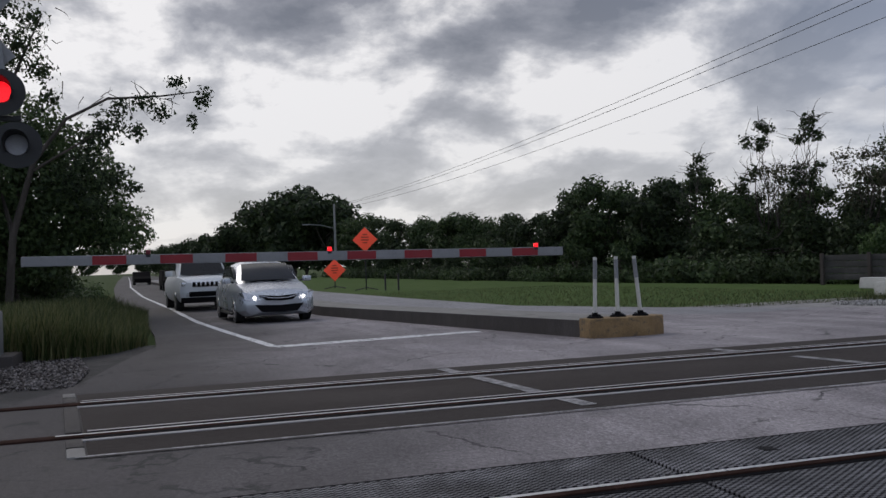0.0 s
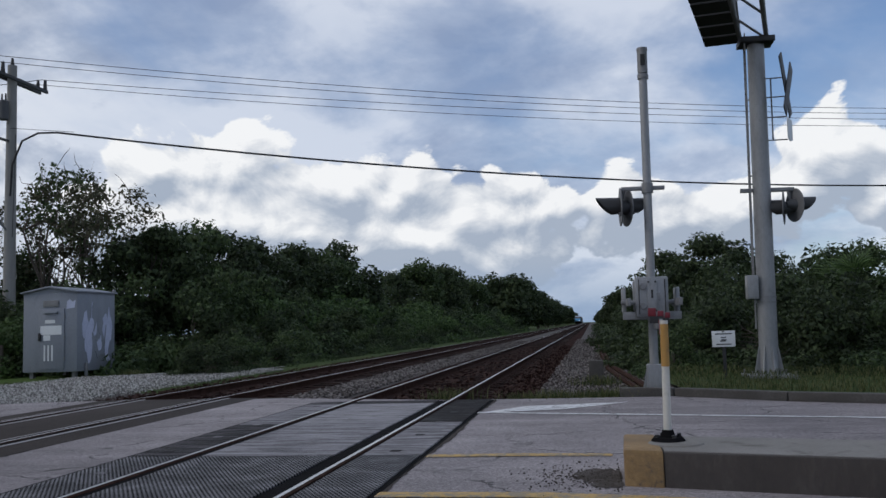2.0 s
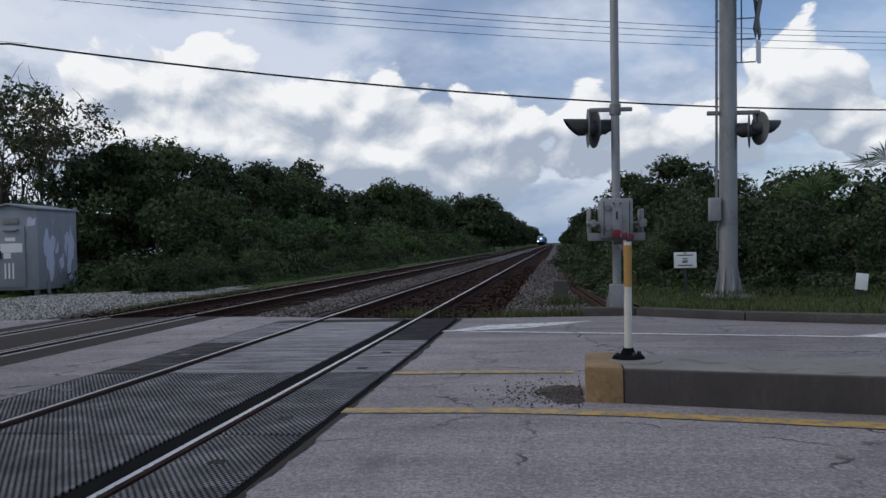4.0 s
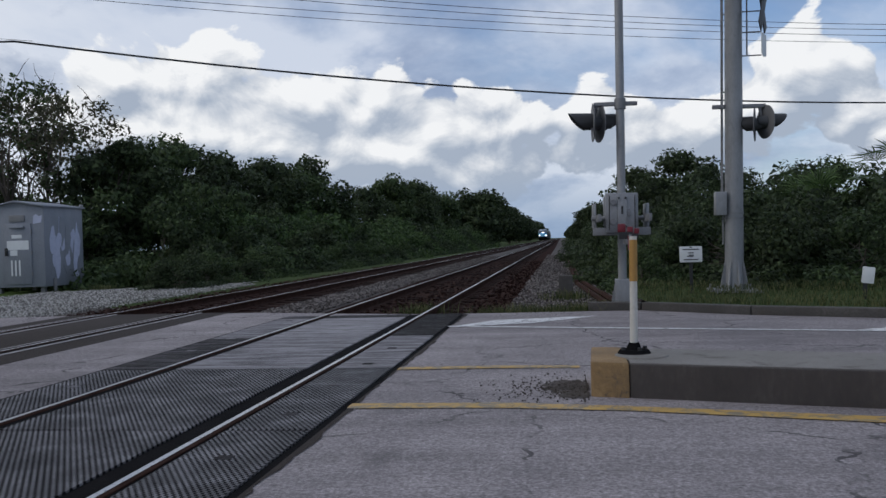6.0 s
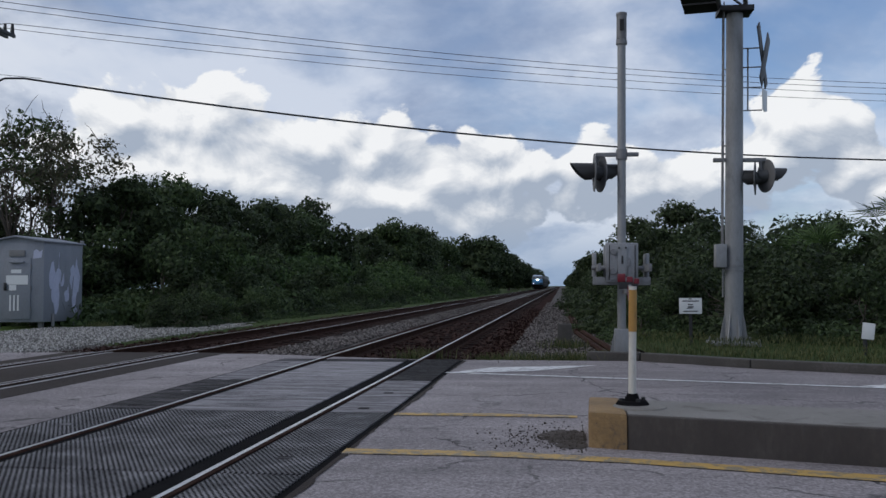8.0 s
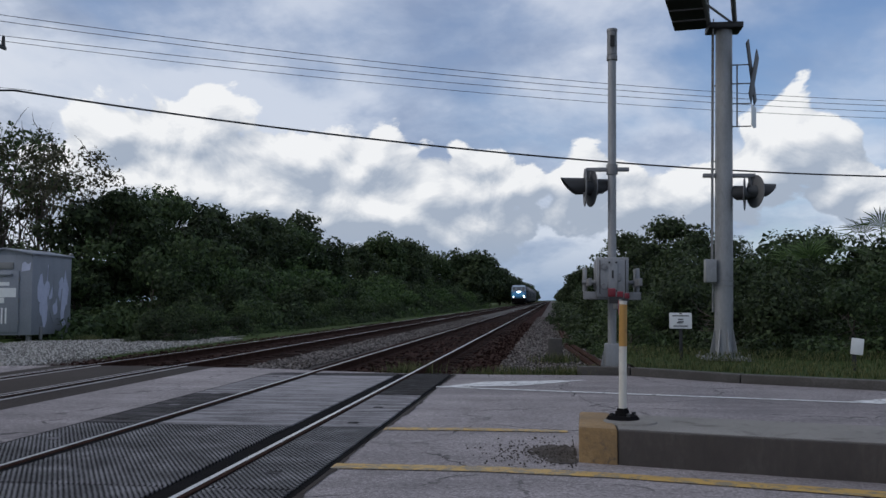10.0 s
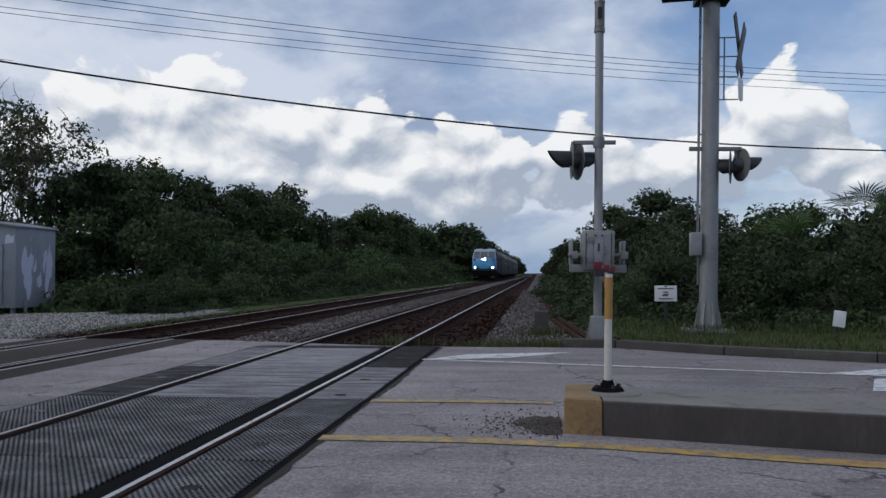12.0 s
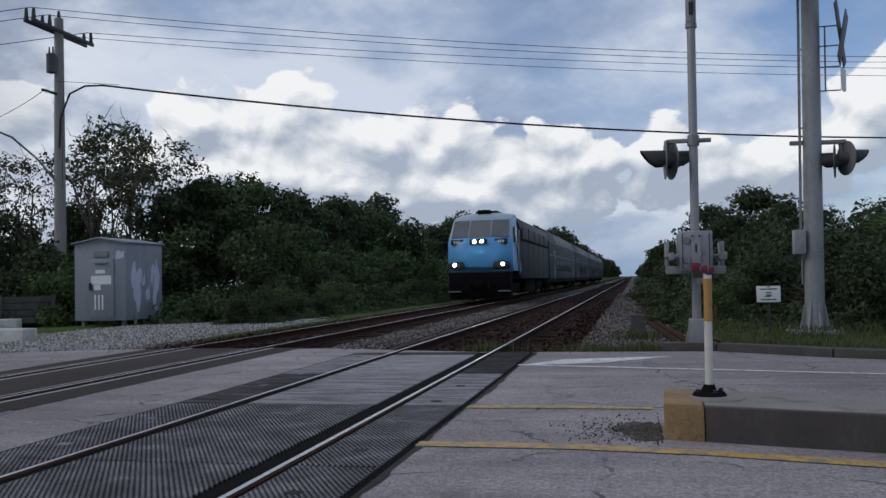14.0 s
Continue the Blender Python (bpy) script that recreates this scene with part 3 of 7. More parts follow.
def stones(name, spots, size, material, rng):
    """Many broken stones as one mesh."""
    cube = np.array([(x, y, z) for x in (-1, 1) for y in (-1, 1) for z in (-1, 1)], float) * 0.5
    faces = np.array([(0, 1, 3, 2), (4, 6, 7, 5), (0, 4, 5, 1), (2, 3, 7, 6), (0, 2, 6, 4), (1, 5, 7, 3)])
    n = len(spots)
    s = size * rng.uniform(0.45, 1.3, (n, 1, 1)) * rng.uniform(0.6, 1.2, (n, 1, 3))
    v = cube[None] * s * rng.uniform(0.65, 1.1, (n, 8, 1))
    a, b = rng.uniform(0, math.tau, n), rng.uniform(-0.6, 0.6, n)
    ca, sa, cb, sb = np.cos(a)[:, None], np.sin(a)[:, None], np.cos(b)[:, None], np.sin(b)[:, None]
    y, z = v[..., 1] * cb - v[..., 2] * sb, v[..., 1] * sb + v[..., 2] * cb
    v = np.stack([v[..., 0] * ca - y * sa, v[..., 0] * sa + y * ca, z], -1) + np.asarray(spots)[:, None]
    return raw_mesh(name, v.reshape(-1, 3), (faces[None] + 8 * np.arange(n)[:, None, None]).reshape(-1, 4), material)


def grass(name, spots, height, rng, material):
    """Upright blades as one mesh, each a narrow bent strip."""
    spots = np.asarray(spots, float)
    n = len(spots)
    h = np.asarray(height).reshape(-1, 1) * rng.uniform(0.5, 1.25, (n, 1))
    a = rng.uniform(0, math.tau, (n, 1))
    lean = np.concatenate([np.cos(a), np.sin(a), np.zeros((n, 1))], 1)
    wide = np.concatenate([-np.sin(a), np.cos(a), np.zeros((n, 1))], 1) * (0.004 + 0.010 * h)
    up = np.array([0, 0, 1.0])
    mid = spots + lean * h * 0.12 + up * h * 0.55
    tip = spots + lean * h * rng.uniform(0.2, 0.6, (n, 1)) + up * h
    verts = np.stack([spots - wide, spots + wide, mid + wide * 0.8, mid - wide * 0.8, tip + wide * 0.1, tip - wide * 0.1], 1).reshape(-1, 3)
    quads = np.array([(0, 1, 2, 3), (3, 2, 4, 5)])[None] + 6 * np.arange(n)[:, None, None]
    return raw_mesh(name, verts, quads.reshape(-1, 4), material)


# ---- ground, road and tracks ----
NEAR_A, NEAR_B, FAR_A, FAR_B = -3.537, -2.032, -7.609, -6.104  # rail centres
rng = np.random.default_rng(4)

tagged(sheet("ground", [(x, -2500, 2500) for x in (-2500, -400, -60, -22, -18, -14, -9, 0, 20, 400, 2500)], EARTH, -0.34, steps=12), "rough grassy earth reaching to the horizon", "ground", kind="structure")

road = thing("road", "worn grey asphalt road running over the railway crossing", "road", kind="structure")
SOUTH = [(-420, -24.0), (-150, -9.5), (-80, -5.4), (-41, -2.7), (-30, -1.5), (-22, -0.75), (-17, -0.45), (-14, -0.35), (-11.5, -0.7), (-9.2, -0.95), (-8.3, -1.2), (-5, -2.4), (-2, -3.5), (2, -5), (14, -8), (45, -18)]
NORTH = [(-420, -13.0), (-150, -0.4), (-80, 4.4), (-41, 7.2), (-30, 8.1), (-22, 9.0), (-17, 10.5), (-14, 12.1), (-11.5, 13.0), (-9.2, 13.25), (-8.3, 13.3), (-5, 13.2), (-2, 12.35), (1.1, 12.33), (2.4, 11.35), (4.0, 10.55), (8, 9.4), (14, 7.8), (45, -0.2)]


def edge_at(line, x):
    return float(np.interp(x, [p[0] for p in line], [p[1] for p in line]))


xs = sorted({p[0] for p in SOUTH + NORTH} | {-60.0, -100.0, -250.0, -25.0, -19.5, -10.0, 6.0, 10.0, 25.0})
sheet("carriageway", [(x, edge_at(SOUTH, x), edge_at(NORTH, x)) for x in xs], ASPHALT, 0.0, road, 10)
bm = bmesh.new()
for line in (SOUTH, NORTH):
    for (xa, ya), (xb, yb) in zip(line, line[1:]):
        bm.faces.new([bm.verts.new(p) for p in ((xa, ya, fall(xa)), (xb, yb, fall(xb)), (xb, yb, -0.4), (xa, ya, -0.4))])
part("pavement_edge", bm, ASPHALT, road)
# paler far lane beyond the western separator
sheet("pale_lane", [(x, y0, edge_at(NORTH, x) - 0.15) for x, y0 in ((-150, -4.6), (-80, 0.4), (-41, 3.9), (-30, 5.0), (-22, 5.9), (-17, 7.4), (-13.5, 9.6))], ASPHALT_FAR, 0.004, road, 3)

marks = thing("road_marking", "worn white and yellow painted lines on the asphalt", "road marking", kind="structure")
ribbon("edge_line", [(-300, -15.6), (-150, -7.6), (-80, -4.0), (-47, -1.75), (-30, -0.2), (-23, 0.35), (-17, 0.85), (-12.3, 1.3)], 0.14, WHITE_LINE, marks)
ribbon("stop_line", [(-12.3, 1.3), (-12.9, 4.6)], 0.32, WHITE_LINE, marks)
ribbon("lane_line", [(-25.5, 1.7), (-22.4, 2.1)], 0.12, WHITE_LINE, marks)
ribbon("yellow_line", [(-1.42, 5.44), (-0.4, 5.45), (0.4, 5.33), (1.9, 4.97), (8, 3.3), (30, -3)], 0.16, YELLOW_LINE, marks)
ribbon("yellow_line", [(-1.40, 7.05), (-0.6, 7.09), (0.12, 7.06)], 0.13, YELLOW_LINE, marks)
ribbon("edge_line", [(-1.43, 10.5), (0.2, 10.1), (2.9, 9.42), (6, 8.6), (14, 6.4), (40, -1)], 0.10, WHITE_LINE, marks)
for plan in ([(-1.43, 10.42), (-0.9, 11.2), (0.45, 11.6), (0.1, 11.2), (-0.4, 10.75)], [(2.95, 9.36), (3.9, 9.95), (4.9, 9.75), (3.8, 9.3)], [(3.0, 8.05), (3.35, 8.95), (3.9, 9.1), (4.6, 8.1)]):
    bm = bmesh.new()
    bm.faces.new([bm.verts.new((x, y, 0.005)) for x, y in plan])
    part("paint_patch", bm, WHITE_LINE, marks)
for a, b in (((-8.15, 2.50), (-5.55, 2.82)), ((-8.1, 5.65), (-7.75, 5.72)), ((-7.1, 5.9), (-6.3, 6.05))):
    ribbon("cross_line", [a, b], 0.12, FADED_LINE, marks, 0.012)
ribbon("joint_line", [(-5.40, -0.6), (-5.40, 6.5)], 0.035, FADED_LINE, marks, 0.012)

# stony lot beside the bungalow, lawn and verges
tagged(sheet("gravel_lot", [(-17, 10.4, 15.5), (-15, 11.4, 24.0), (-12, 12.8, 25.0), (-9.6, 13.2, 26.0)], DIRT, -0.02, steps=10), "pale stony gravel lot beside the railway", "gravel", kind="structure")
tagged(sheet("lawn", [(-150, -0.6, 15), (-80, 4.3, 18), (-41, 7.1, 20), (-30, 8.0, 22), (-22, 8.9, 24), (-17, 10.3, 27), (-15, 11.4, 28)], LAWN, -0.03, steps=10), "mown green grass verge beside the road", "grass", kind="structure")
tagged(sheet("south_verge", [(-150, -40, -9.4), (-80, -30, -5.3), (-41, -24, -2.6), (-30, -20, -1.4), (-22, -20, -0.7), (-17, -20, -0.4), (-14, -20, -0.3), (-11.5, -20, -0.65), (-9.0, -20, -0.9)], EARTH, -0.03, steps=10), "rough grass verge south of the road", "grass", kind="structure")
tagged(sheet("dirt_shoulder", [(-14.5, -1.5, -0.35), (-12.6, -2.6, -0.55), (-11, -4, -0.72), (-9.2, -9, -0.9), (-8.4, -12, -1.1), (-5.2, -14, -2.3), (-3, -14, -3.1)], SHOULDER, -0.016, steps=8), "stony dirt shoulder beside the crossing", "dirt", kind="structure")
bm = bmesh.new()
cols = [(1.25, 12.45, 13.1), (2.5, 11.5, 12.2), (4.1, 10.7, 11.4), (8.1, 9.55, 10.3), (14, 8.0, 9.0), (45, 0, 1)]
last = None
for x, y0, y1 in cols:
    row = [bm.verts.new((x, y, z)) for y, z in ((y0, 0.09), (y1, 0.07), (y1 + 2.2, -0.01), (y1 + 14, -0.08), (y1 + 45, -0.3))]
    if last:
        for k in range(4):
            bm.faces.new((last[k], row[k], row[k + 1], last[k + 1]))
    last = row
tagged(new("north_verge", mesh_of("north_verge", finish(bm), EARTH)), "rough grass verge behind the kerb", "grass", kind="structure")

# kerb in cast lengths
kerb = thing("kerb", "stained concrete kerb along the road", "kerb", kind="structure")
line = [(0.35, 12.55), (1.1, 12.36), (2.4, 11.38), (4.0, 10.58), (8, 9.43), (14, 7.83), (30, 3.7)]
for (xa, ya), (xb, yb) in zip(line, line[1:]):
    n = max(1, round(math.hypot(xb - xa, yb - ya) / 1.6))
    for k in range(n):
        a, b = Vector((xa + (xb - xa) * k / n, ya + (yb - ya) * k / n)), Vector((xa + (xb - xa) * (k + 1) / n, ya + (yb - ya) * (k + 1) / n))
        d = (b - a).normalized()
        q = Vector((-d.y, d.x)) * 0.17
        a, b = a + d * 0.006, b - d * 0.006
        part("kerb_stone", prism([a, b, b + q, a + q], -0.1, 0.112, "z", 0.02), KERB, kerb)


def rail_mesh(y0, y1, top, side):
    """A flat-bottomed rail: head, web and foot."""
    shape = [(-0.07, 0), (0.07, 0), (0.07, 0.012), (0.012, 0.03), (0.012, 0.105), (0.036, 0.118), (0.036, 0.140), (0.018, 0.15), (-0.018, 0.15), (-0.036, 0.140), (-0.036, 0.118), (-0.012, 0.105), (-0.012, 0.03), (-0.07, 0.012)]
    bm = prism([(x, z - 0.128) for x, z in shape], y0, y1, "y")
    for f in bm.faces:
        f.material_index = 0 if f.normal.z > 0.9 and f.calc_center_median().z > 0.01 else 1
    return mesh_of("rail", bm, top, side)


def track(centre, top, first, dust):
    t = thing("railway_track", "straight railway track with rusty rails on timber ties", "railway track", pose(centre, 0, 0), "railway tracks", "structure")
    worn = -0.8 if top is RAIL_DULL else -8.0  # rusted over south of here
    for me in (rail_mesh(worn, 900, top, RAIL_SIDE), rail_mesh(-60, worn, RAIL_SIDE, RAIL_SIDE)):
        for s in (-1, 1):
            r = new("rail", me)
            r.parent, r.location = t, (s * 0.7525, 0, 0)
    tie = mesh_of("tie", finish(block(-1.28, 1.28, -0.11, 0.11, -0.30, -0.118, 0.015)), TIE)
    y, n = first, 0
    while n < 150:
        ob = new("tie", tie)
        ob.parent, ob.location, ob.rotation_euler = t, (rng.normal(0, 0.03), y, rng.normal(0, 0.006)), (0, 0, rng.normal(0, 0.012))
        y, n = y + 0.53, n + 1
    bm = bmesh.new()
    while y < 420:
        box(bm, -1.28, 1.28, y - 0.11, y + 0.11, -0.30, -0.12)
        y += 0.53
    tagged(part("far_ties", bm, TIE, t), kind="stuff")
    # spikes and plates near the road
    plate = mesh_of("tie_plate", finish(block(-0.17, 0.17, -0.09, 0.09, -0.12, -0.108)), RAIL_SIDE)
    for k in range(60):
        for s in (-1, 1):
            ob = new("tie_plate", plate)
            ob.parent, ob.location = t, (s * 0.7525, first + 0.53 * k, 0.0)
    return t


near_track = track((NEAR_A + NEAR_B) / 2, RAIL_TOP, 12.75, 0.2)
far_track = track((FAR_A + FAR_B) / 2, RAIL_DULL, 13.75, 0.3)

# ballast
bm = bmesh.new()
profile = [(-11.2, -0.12), (-9.3, -0.05), (-8.3, -0.13), (-5.5, -0.15), (-4.9, -0.12), (-4.3, -0.15), (-1.3, -0.15), (-0.75, -0.13), (0.9, -0.13), (1.9, -0.2), (3.4, -0.36)]
last = None
for y in (12.2, 13.0, 14, 16, 20, 26, 35, 50, 80, 130, 250, 500, 900):
    row = [bm.verts.new((x + (0.0 if abs(x + 5) > 5 else rng.normal(0, 0.03)), y, z + rng.normal(0, 0.012))) for x, z in profile]
    if last:
        for k in range(len(profile) - 1):
            bm.faces.new((last[k], row[k], row[k + 1], last[k + 1])).material_index = 1 if k in (2, 5, 6) else 2 if k < 2 and y > 17 else 0
    last = row
tagged(new("ballast_bed", mesh_of("ballast_bed", finish(bm), BALLAST, RUST_BED, EARTH)), "grey stone ballast bed under both tracks", "ballast", kind="structure")
bm = bmesh.new()
for y0, y1 in ((-60, -0.9),):
    bm.faces.new([bm.verts.new(p) for p in ((-9.2, y0, -0.14), (-4.8, y0, -0.14), (-4.8, y1, -0.10), (-9.2, y1, -0.10))])
tagged(new("dirt_bed", mesh_of("dirt_bed", finish(bm), SHOULDER)), "stony dirt bed of the track south of the road", "dirt", kind="structure")


def scatter(n, xf, yf, z, size, material, label):
    spots = np.stack([xf(n), yf(n), np.full(n, z)], 1)
    spots[:, 2] += rng.uniform(-0.015, 0.02, n)
    tagged(new("loose_stones", stones("loose_stones", spots, size, material, rng)), label, "gravel", kind="stuff")


def deep(lo, hi, power=2.2):
    return lambda n: lo + (hi - lo) * rng.uniform(0, 1, n) ** power


def flat_x(lo, hi):
    return lambda n: rng.uniform(lo, hi, n)


scatter(17000, flat_x(-0.95, 1.5), deep(12.6, 60), -0.122, 0.035, STONE, "grey broken ballast stones beside the track")
scatter(8500, flat_x(-5.45, -4.35), deep(13.2, 60), -0.118, 0.036, STONE, "grey broken ballast stones between the tracks")
scatter(2200, flat_x(-1.75, -0.9), deep(12.6, 45), -0.13, 0.05, RUST_STONE, "rust-stained ballast stones outside the rail")
scatter(2400, flat_x(-9.0, -8.0), deep(13.4, 45), -0.1, 0.05, RUST_STONE, "rust-stained ballast stones beside the far track")
scatter(2600, flat_x(-3.4, -2.2), deep(12.6, 45), -0.14, 0.06, RUST_STONE, "rust-stained ballast stones between the rails")
scatter(2600, flat_x(-7.5, -6.2), deep(13.4, 45), -0.14, 0.06, RUST_STONE, "rust-stained ballast stones between the rails")
n = 22000
px, py = rng.uniform(-15.5, -8.8, n), rng.uniform(0, 1, n)
py = 13.2 + (10.5 * (py ** 1.2))
keep = (py > 12.9 + np.maximum(0, (-px - 13.5)) * 0.2) & (px + py > -1.5)
spots = np.stack([px, py, [fall(a) for a in px]], 1)[keep]
spots[:, 2] += rng.uniform(-0.03, 0.008, len(spots))
tagged(new("pale_gravel", stones("pale_gravel", spots, 0.025, PALE_STONE, rng)), "pale limestone rubble in front of the bungalow", "gravel", kind="stuff")
n = 5000
px = rng.uniform(-13.5, -8.9, n)
spots = np.stack([px, -1.0 - rng.uniform(0, 1, n) ** 1.5 * 2.6 - np.maximum(0, -10.5 - px) * 0.15, [fall(a) for a in px]], 1)
tagged(new("pale_gravel", stones("pale_gravel", spots, 0.024, STONE, rng)), "small pale stones on the dirt shoulder", "gravel", kind="stuff")

# panels of the near crossing
deck = thing("crossing_surface", "black rubber crossing panels with a diamond tread between the rails", "crossing panel", kind="structure")
joints = [-5.0 + 0.17 + 2.38 * k for k in range(8)]
strips = [(-4.10, -3.60), (-3.42, -2.22), (-1.965, -1.46)]
for x0, x1 in strips:
    for lo in joints:
        hi = min(lo + 2.38, 12.25)
        if hi - lo < 0.3:
            continue
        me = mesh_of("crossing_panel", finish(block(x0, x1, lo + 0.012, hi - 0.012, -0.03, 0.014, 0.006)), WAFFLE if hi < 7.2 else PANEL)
        ob = new("crossing_panel", me)
        ob.parent = deck
# shallow near-black strips and bed, painting the shade of the deep rail gaps
bm = bmesh.new()
for x in (NEAR_A, NEAR_B):
    for s in (-1, 1):
        box(bm, x + s * 0.055 - 0.022, x + s * 0.055 + 0.022, -4, 12.3, -0.03, 0.004)
part("flangeway", bm, RUBBER_AND_GAP, deck)
bm = bmesh.new()
box(bm, -4.16, -1.40, -4, 12.28, -0.03, 0.002)
part("panel_bed", bm, RUBBER_AND_GAP, deck)
for k in range(9):
    for x in (-1.72, -3.85):
        y = 3.0 + k * 1.07
        part("panel_bolt", block(x - 0.045, x + 0.045, y - 0.04, y + 0.04, 0.01, 0.018, 0.004), PANEL, deck)

far_deck = thing("crossing_surface", "dark asphalt crossing surface with rubber rail seals", "crossing surface", kind="structure")


def deck_end(x):
    """The deck's southern end runs slightly askew."""
    return -0.88 + 0.127 * (x + 8.15)


part("deck_slab", prism([(-8.24, deck_end(-8.24)), (-5.44, deck_end(-5.44)), (-5.44, 13.3), (-8.24, 13.3)], -0.06, 0.006, "z", 0.004), DECK, far_deck)
for x in (FAR_A, FAR_B):
    for s in (-1, 1):
        part("rail_seal", block(x + s * 0.095 - 0.055, x + s * 0.095 + 0.055, deck_end(x), 13.3, -0.02, 0.0125, 0.003), RUBBER_AND_GAP, far_deck)
        part("seal_edge", block(x + s * 0.165 - 0.018, x + s * 0.165 + 0.018, deck_end(x), 13.3, -0.02, 0.0135, 0.003), SEAL_EDGE, far_deck)
for x0, x1, m in ((-8.3, -8.05, CONCRETE), (-8.0, -7.72, DARK_CONCRETE), (-7.45, -6.25, DARK_CONCRETE), (-5.98, -5.72, DARK_CONCRETE), (-5.68, -5.40, CONCRETE)):
    part("end_block", prism([(x0, deck_end(x0) - 0.12), (x1, deck_end(x1) - 0.12), (x1, deck_end(x1) - 0.012), (x0, deck_end(x0) - 0.012)], -0.2, 0.015, "z", 0.015), m, far_deck)

# ragged joint between the panels and the asphalt
re_ = random.Random(21)
bm = bmesh.new()
last, y = None, -4.0
while y < 12.2:
    row = [bm.verts.new((-1.41, y, 0.0045)), bm.verts.new((-1.385 + re_.uniform(-0.012, 0.025) + 0.018 * math.sin(y * 1.7), y, 0.0045))]
    if last:
        bm.faces.new((last[0], row[0], row[1], last[1]))
    last, y = row, y + re_.uniform(0.05, 0.16)
part("broken_edge", bm, DECK, deck)

# dirt and broken asphalt by the separator's end
for cx, cy, rx, ry, lift in ((0.02, 6.12, 0.20, 0.32, 0.0042), (0.08, 5.80, 0.12, 0.14, 0.0050)):
    bm = bmesh.new()
    bm.faces.new([bm.verts.new((min(0.165, cx + rx * re_.uniform(0.7, 1.15) * math.cos(a * math.tau / 26)), cy + ry * re_.uniform(0.7, 1.15) * math.sin(a * math.tau / 26), lift)) for a in range(26)])
    tagged(new("dirt_patch", mesh_of("dirt_patch", bm, CRUMBLED)), "dark crumbled asphalt and dirt on the road", "dirt", kind="structure")
n = 500
spots = np.stack([np.minimum(rng.normal(-0.1, 0.22, n), 0.15), rng.normal(6.1, 0.25, n), np.full(n, 0.005)], 1)
tagged(new("loose_stones", stones("loose_stones", spots, 0.009, CRUMBLED, rng)), "small broken asphalt crumbs on the road", "gravel", kind="stuff")


# ---- street furniture ----
def separator(name, plan, nose_cut, nose_plan, label):
    t = thing(name, label, "traffic separator")
    # the body is much darker than the slab on top
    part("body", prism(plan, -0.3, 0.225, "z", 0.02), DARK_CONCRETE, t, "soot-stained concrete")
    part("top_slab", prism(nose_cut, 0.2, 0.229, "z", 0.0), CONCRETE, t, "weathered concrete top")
    part("painted_nose", prism(nose_plan, -0.3, 0.236, "z", 0.02), YELLOW_NOSE, t, "weathered yellow painted nose")
    return t


def inset(poly, d):
    c = Vector((sum(p[0] for p in poly) / len(poly), sum(p[1] for p in poly) / len(poly)))
    return [tuple(Vector(p) + (c - Vector(p)).normalized() * d) for p in poly]


separator("traffic_separator", [(0.42, 5.70), (2.0, 5.285), (8, 3.7), (30, -2.2), (30, -1.4), (8, 4.5), (2.2, 6.08), (0.42, 6.50)],
          [(0.43, 5.73), (2.0, 5.315), (8, 3.73), (30, -2.17), (30, -1.43), (8, 4.47), (2.2, 6.05), (0.43, 6.47)],
          [(0.17, 5.76), (0.42, 5.69), (0.42, 6.51), (0.20, 6.53)], "long concrete traffic separator with a yellow painted end")
west = thing("traffic_separator", "long low concrete separator with a yellow painted end", "traffic separator")


def sloped(plan, lo, hi):
    """A separator length that follows the fall of the road."""
    bm = prism(plan, lo, hi, "z")
    for v in bm.verts:
        v.co.z += fall(v.co.x)
    return bm


pa = [(-10.6, 5.27), (-16, 4.45), (-22, 3.55), (-32, 2.5), (-60, 0.2), (-110, -3.6)]
pb = [(-10.6, 6.42), (-16, 5.55), (-22, 4.6), (-32, 3.5), (-60, 1.1), (-110, -2.7)]
for (a, b), (c, d) in zip(zip(pa, pa[1:]), zip(pb, pb[1:])):
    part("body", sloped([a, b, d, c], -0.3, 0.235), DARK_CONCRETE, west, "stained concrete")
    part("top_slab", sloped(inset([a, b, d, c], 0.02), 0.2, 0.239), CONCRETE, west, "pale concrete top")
part("painted_nose", prism([(-10.32, 5.29), (-10.6, 5.26), (-10.6, 6.43), (-10.36, 6.45), (-10.25, 6.2), (-10.24, 5.5)], -0.2, 0.246, "z", 0.025), YELLOW_NOSE, west, "yellow painted nose")


def delineator(m, amber, label, lean=(0, 0)):
    t = thing("delineator_post", label, "delineator post", m, "flexible posts")
    bm = bmesh.new()
    bmesh.ops.create_cone(bm, segments=20, radius1=0.125, radius2=0.10, depth=0.035, cap_ends=True, matrix=pose(0, 0, 0.0175))
    part("base", bm, RUBBER_AND_GAP, t, "black rubber base")
    for k in range(4):
        a = k * math.tau / 4 + 0.4
        part("bolt", bar((0.085 * math.cos(a), 0.085 * math.sin(a), 0.03), (0.085 * math.cos(a), 0.085 * math.sin(a), 0.055), 0.016, sides=6), BLACK, t)
    part("socket", bar((0, 0, 0.03), (0, 0, 0.085), 0.055, 0.036, 16), RUBBER_AND_GAP, t)
    x, y = lean
    top = (x, y, 0.84)
    part("tube", bar((0, 0, 0.08), top, 0.0275, 0.0265, 18), POST_WHITE, t, "scuffed white plastic tube")
    if amber:
        part("sleeve", bar((x * 0.58, y * 0.58, 0.52), (x * 0.97, y * 0.97, 0.815), 0.0288, 0.0278, 18), POST_AMBER, t, "amber reflective sleeve")
    else:
        part("sleeve", bar((x * 0.62, y * 0.62, 0.54), (x * 0.95, y * 0.95, 0.80), 0.0288, 0.0278, 18), STRIPE_WHITE, t)
    return t


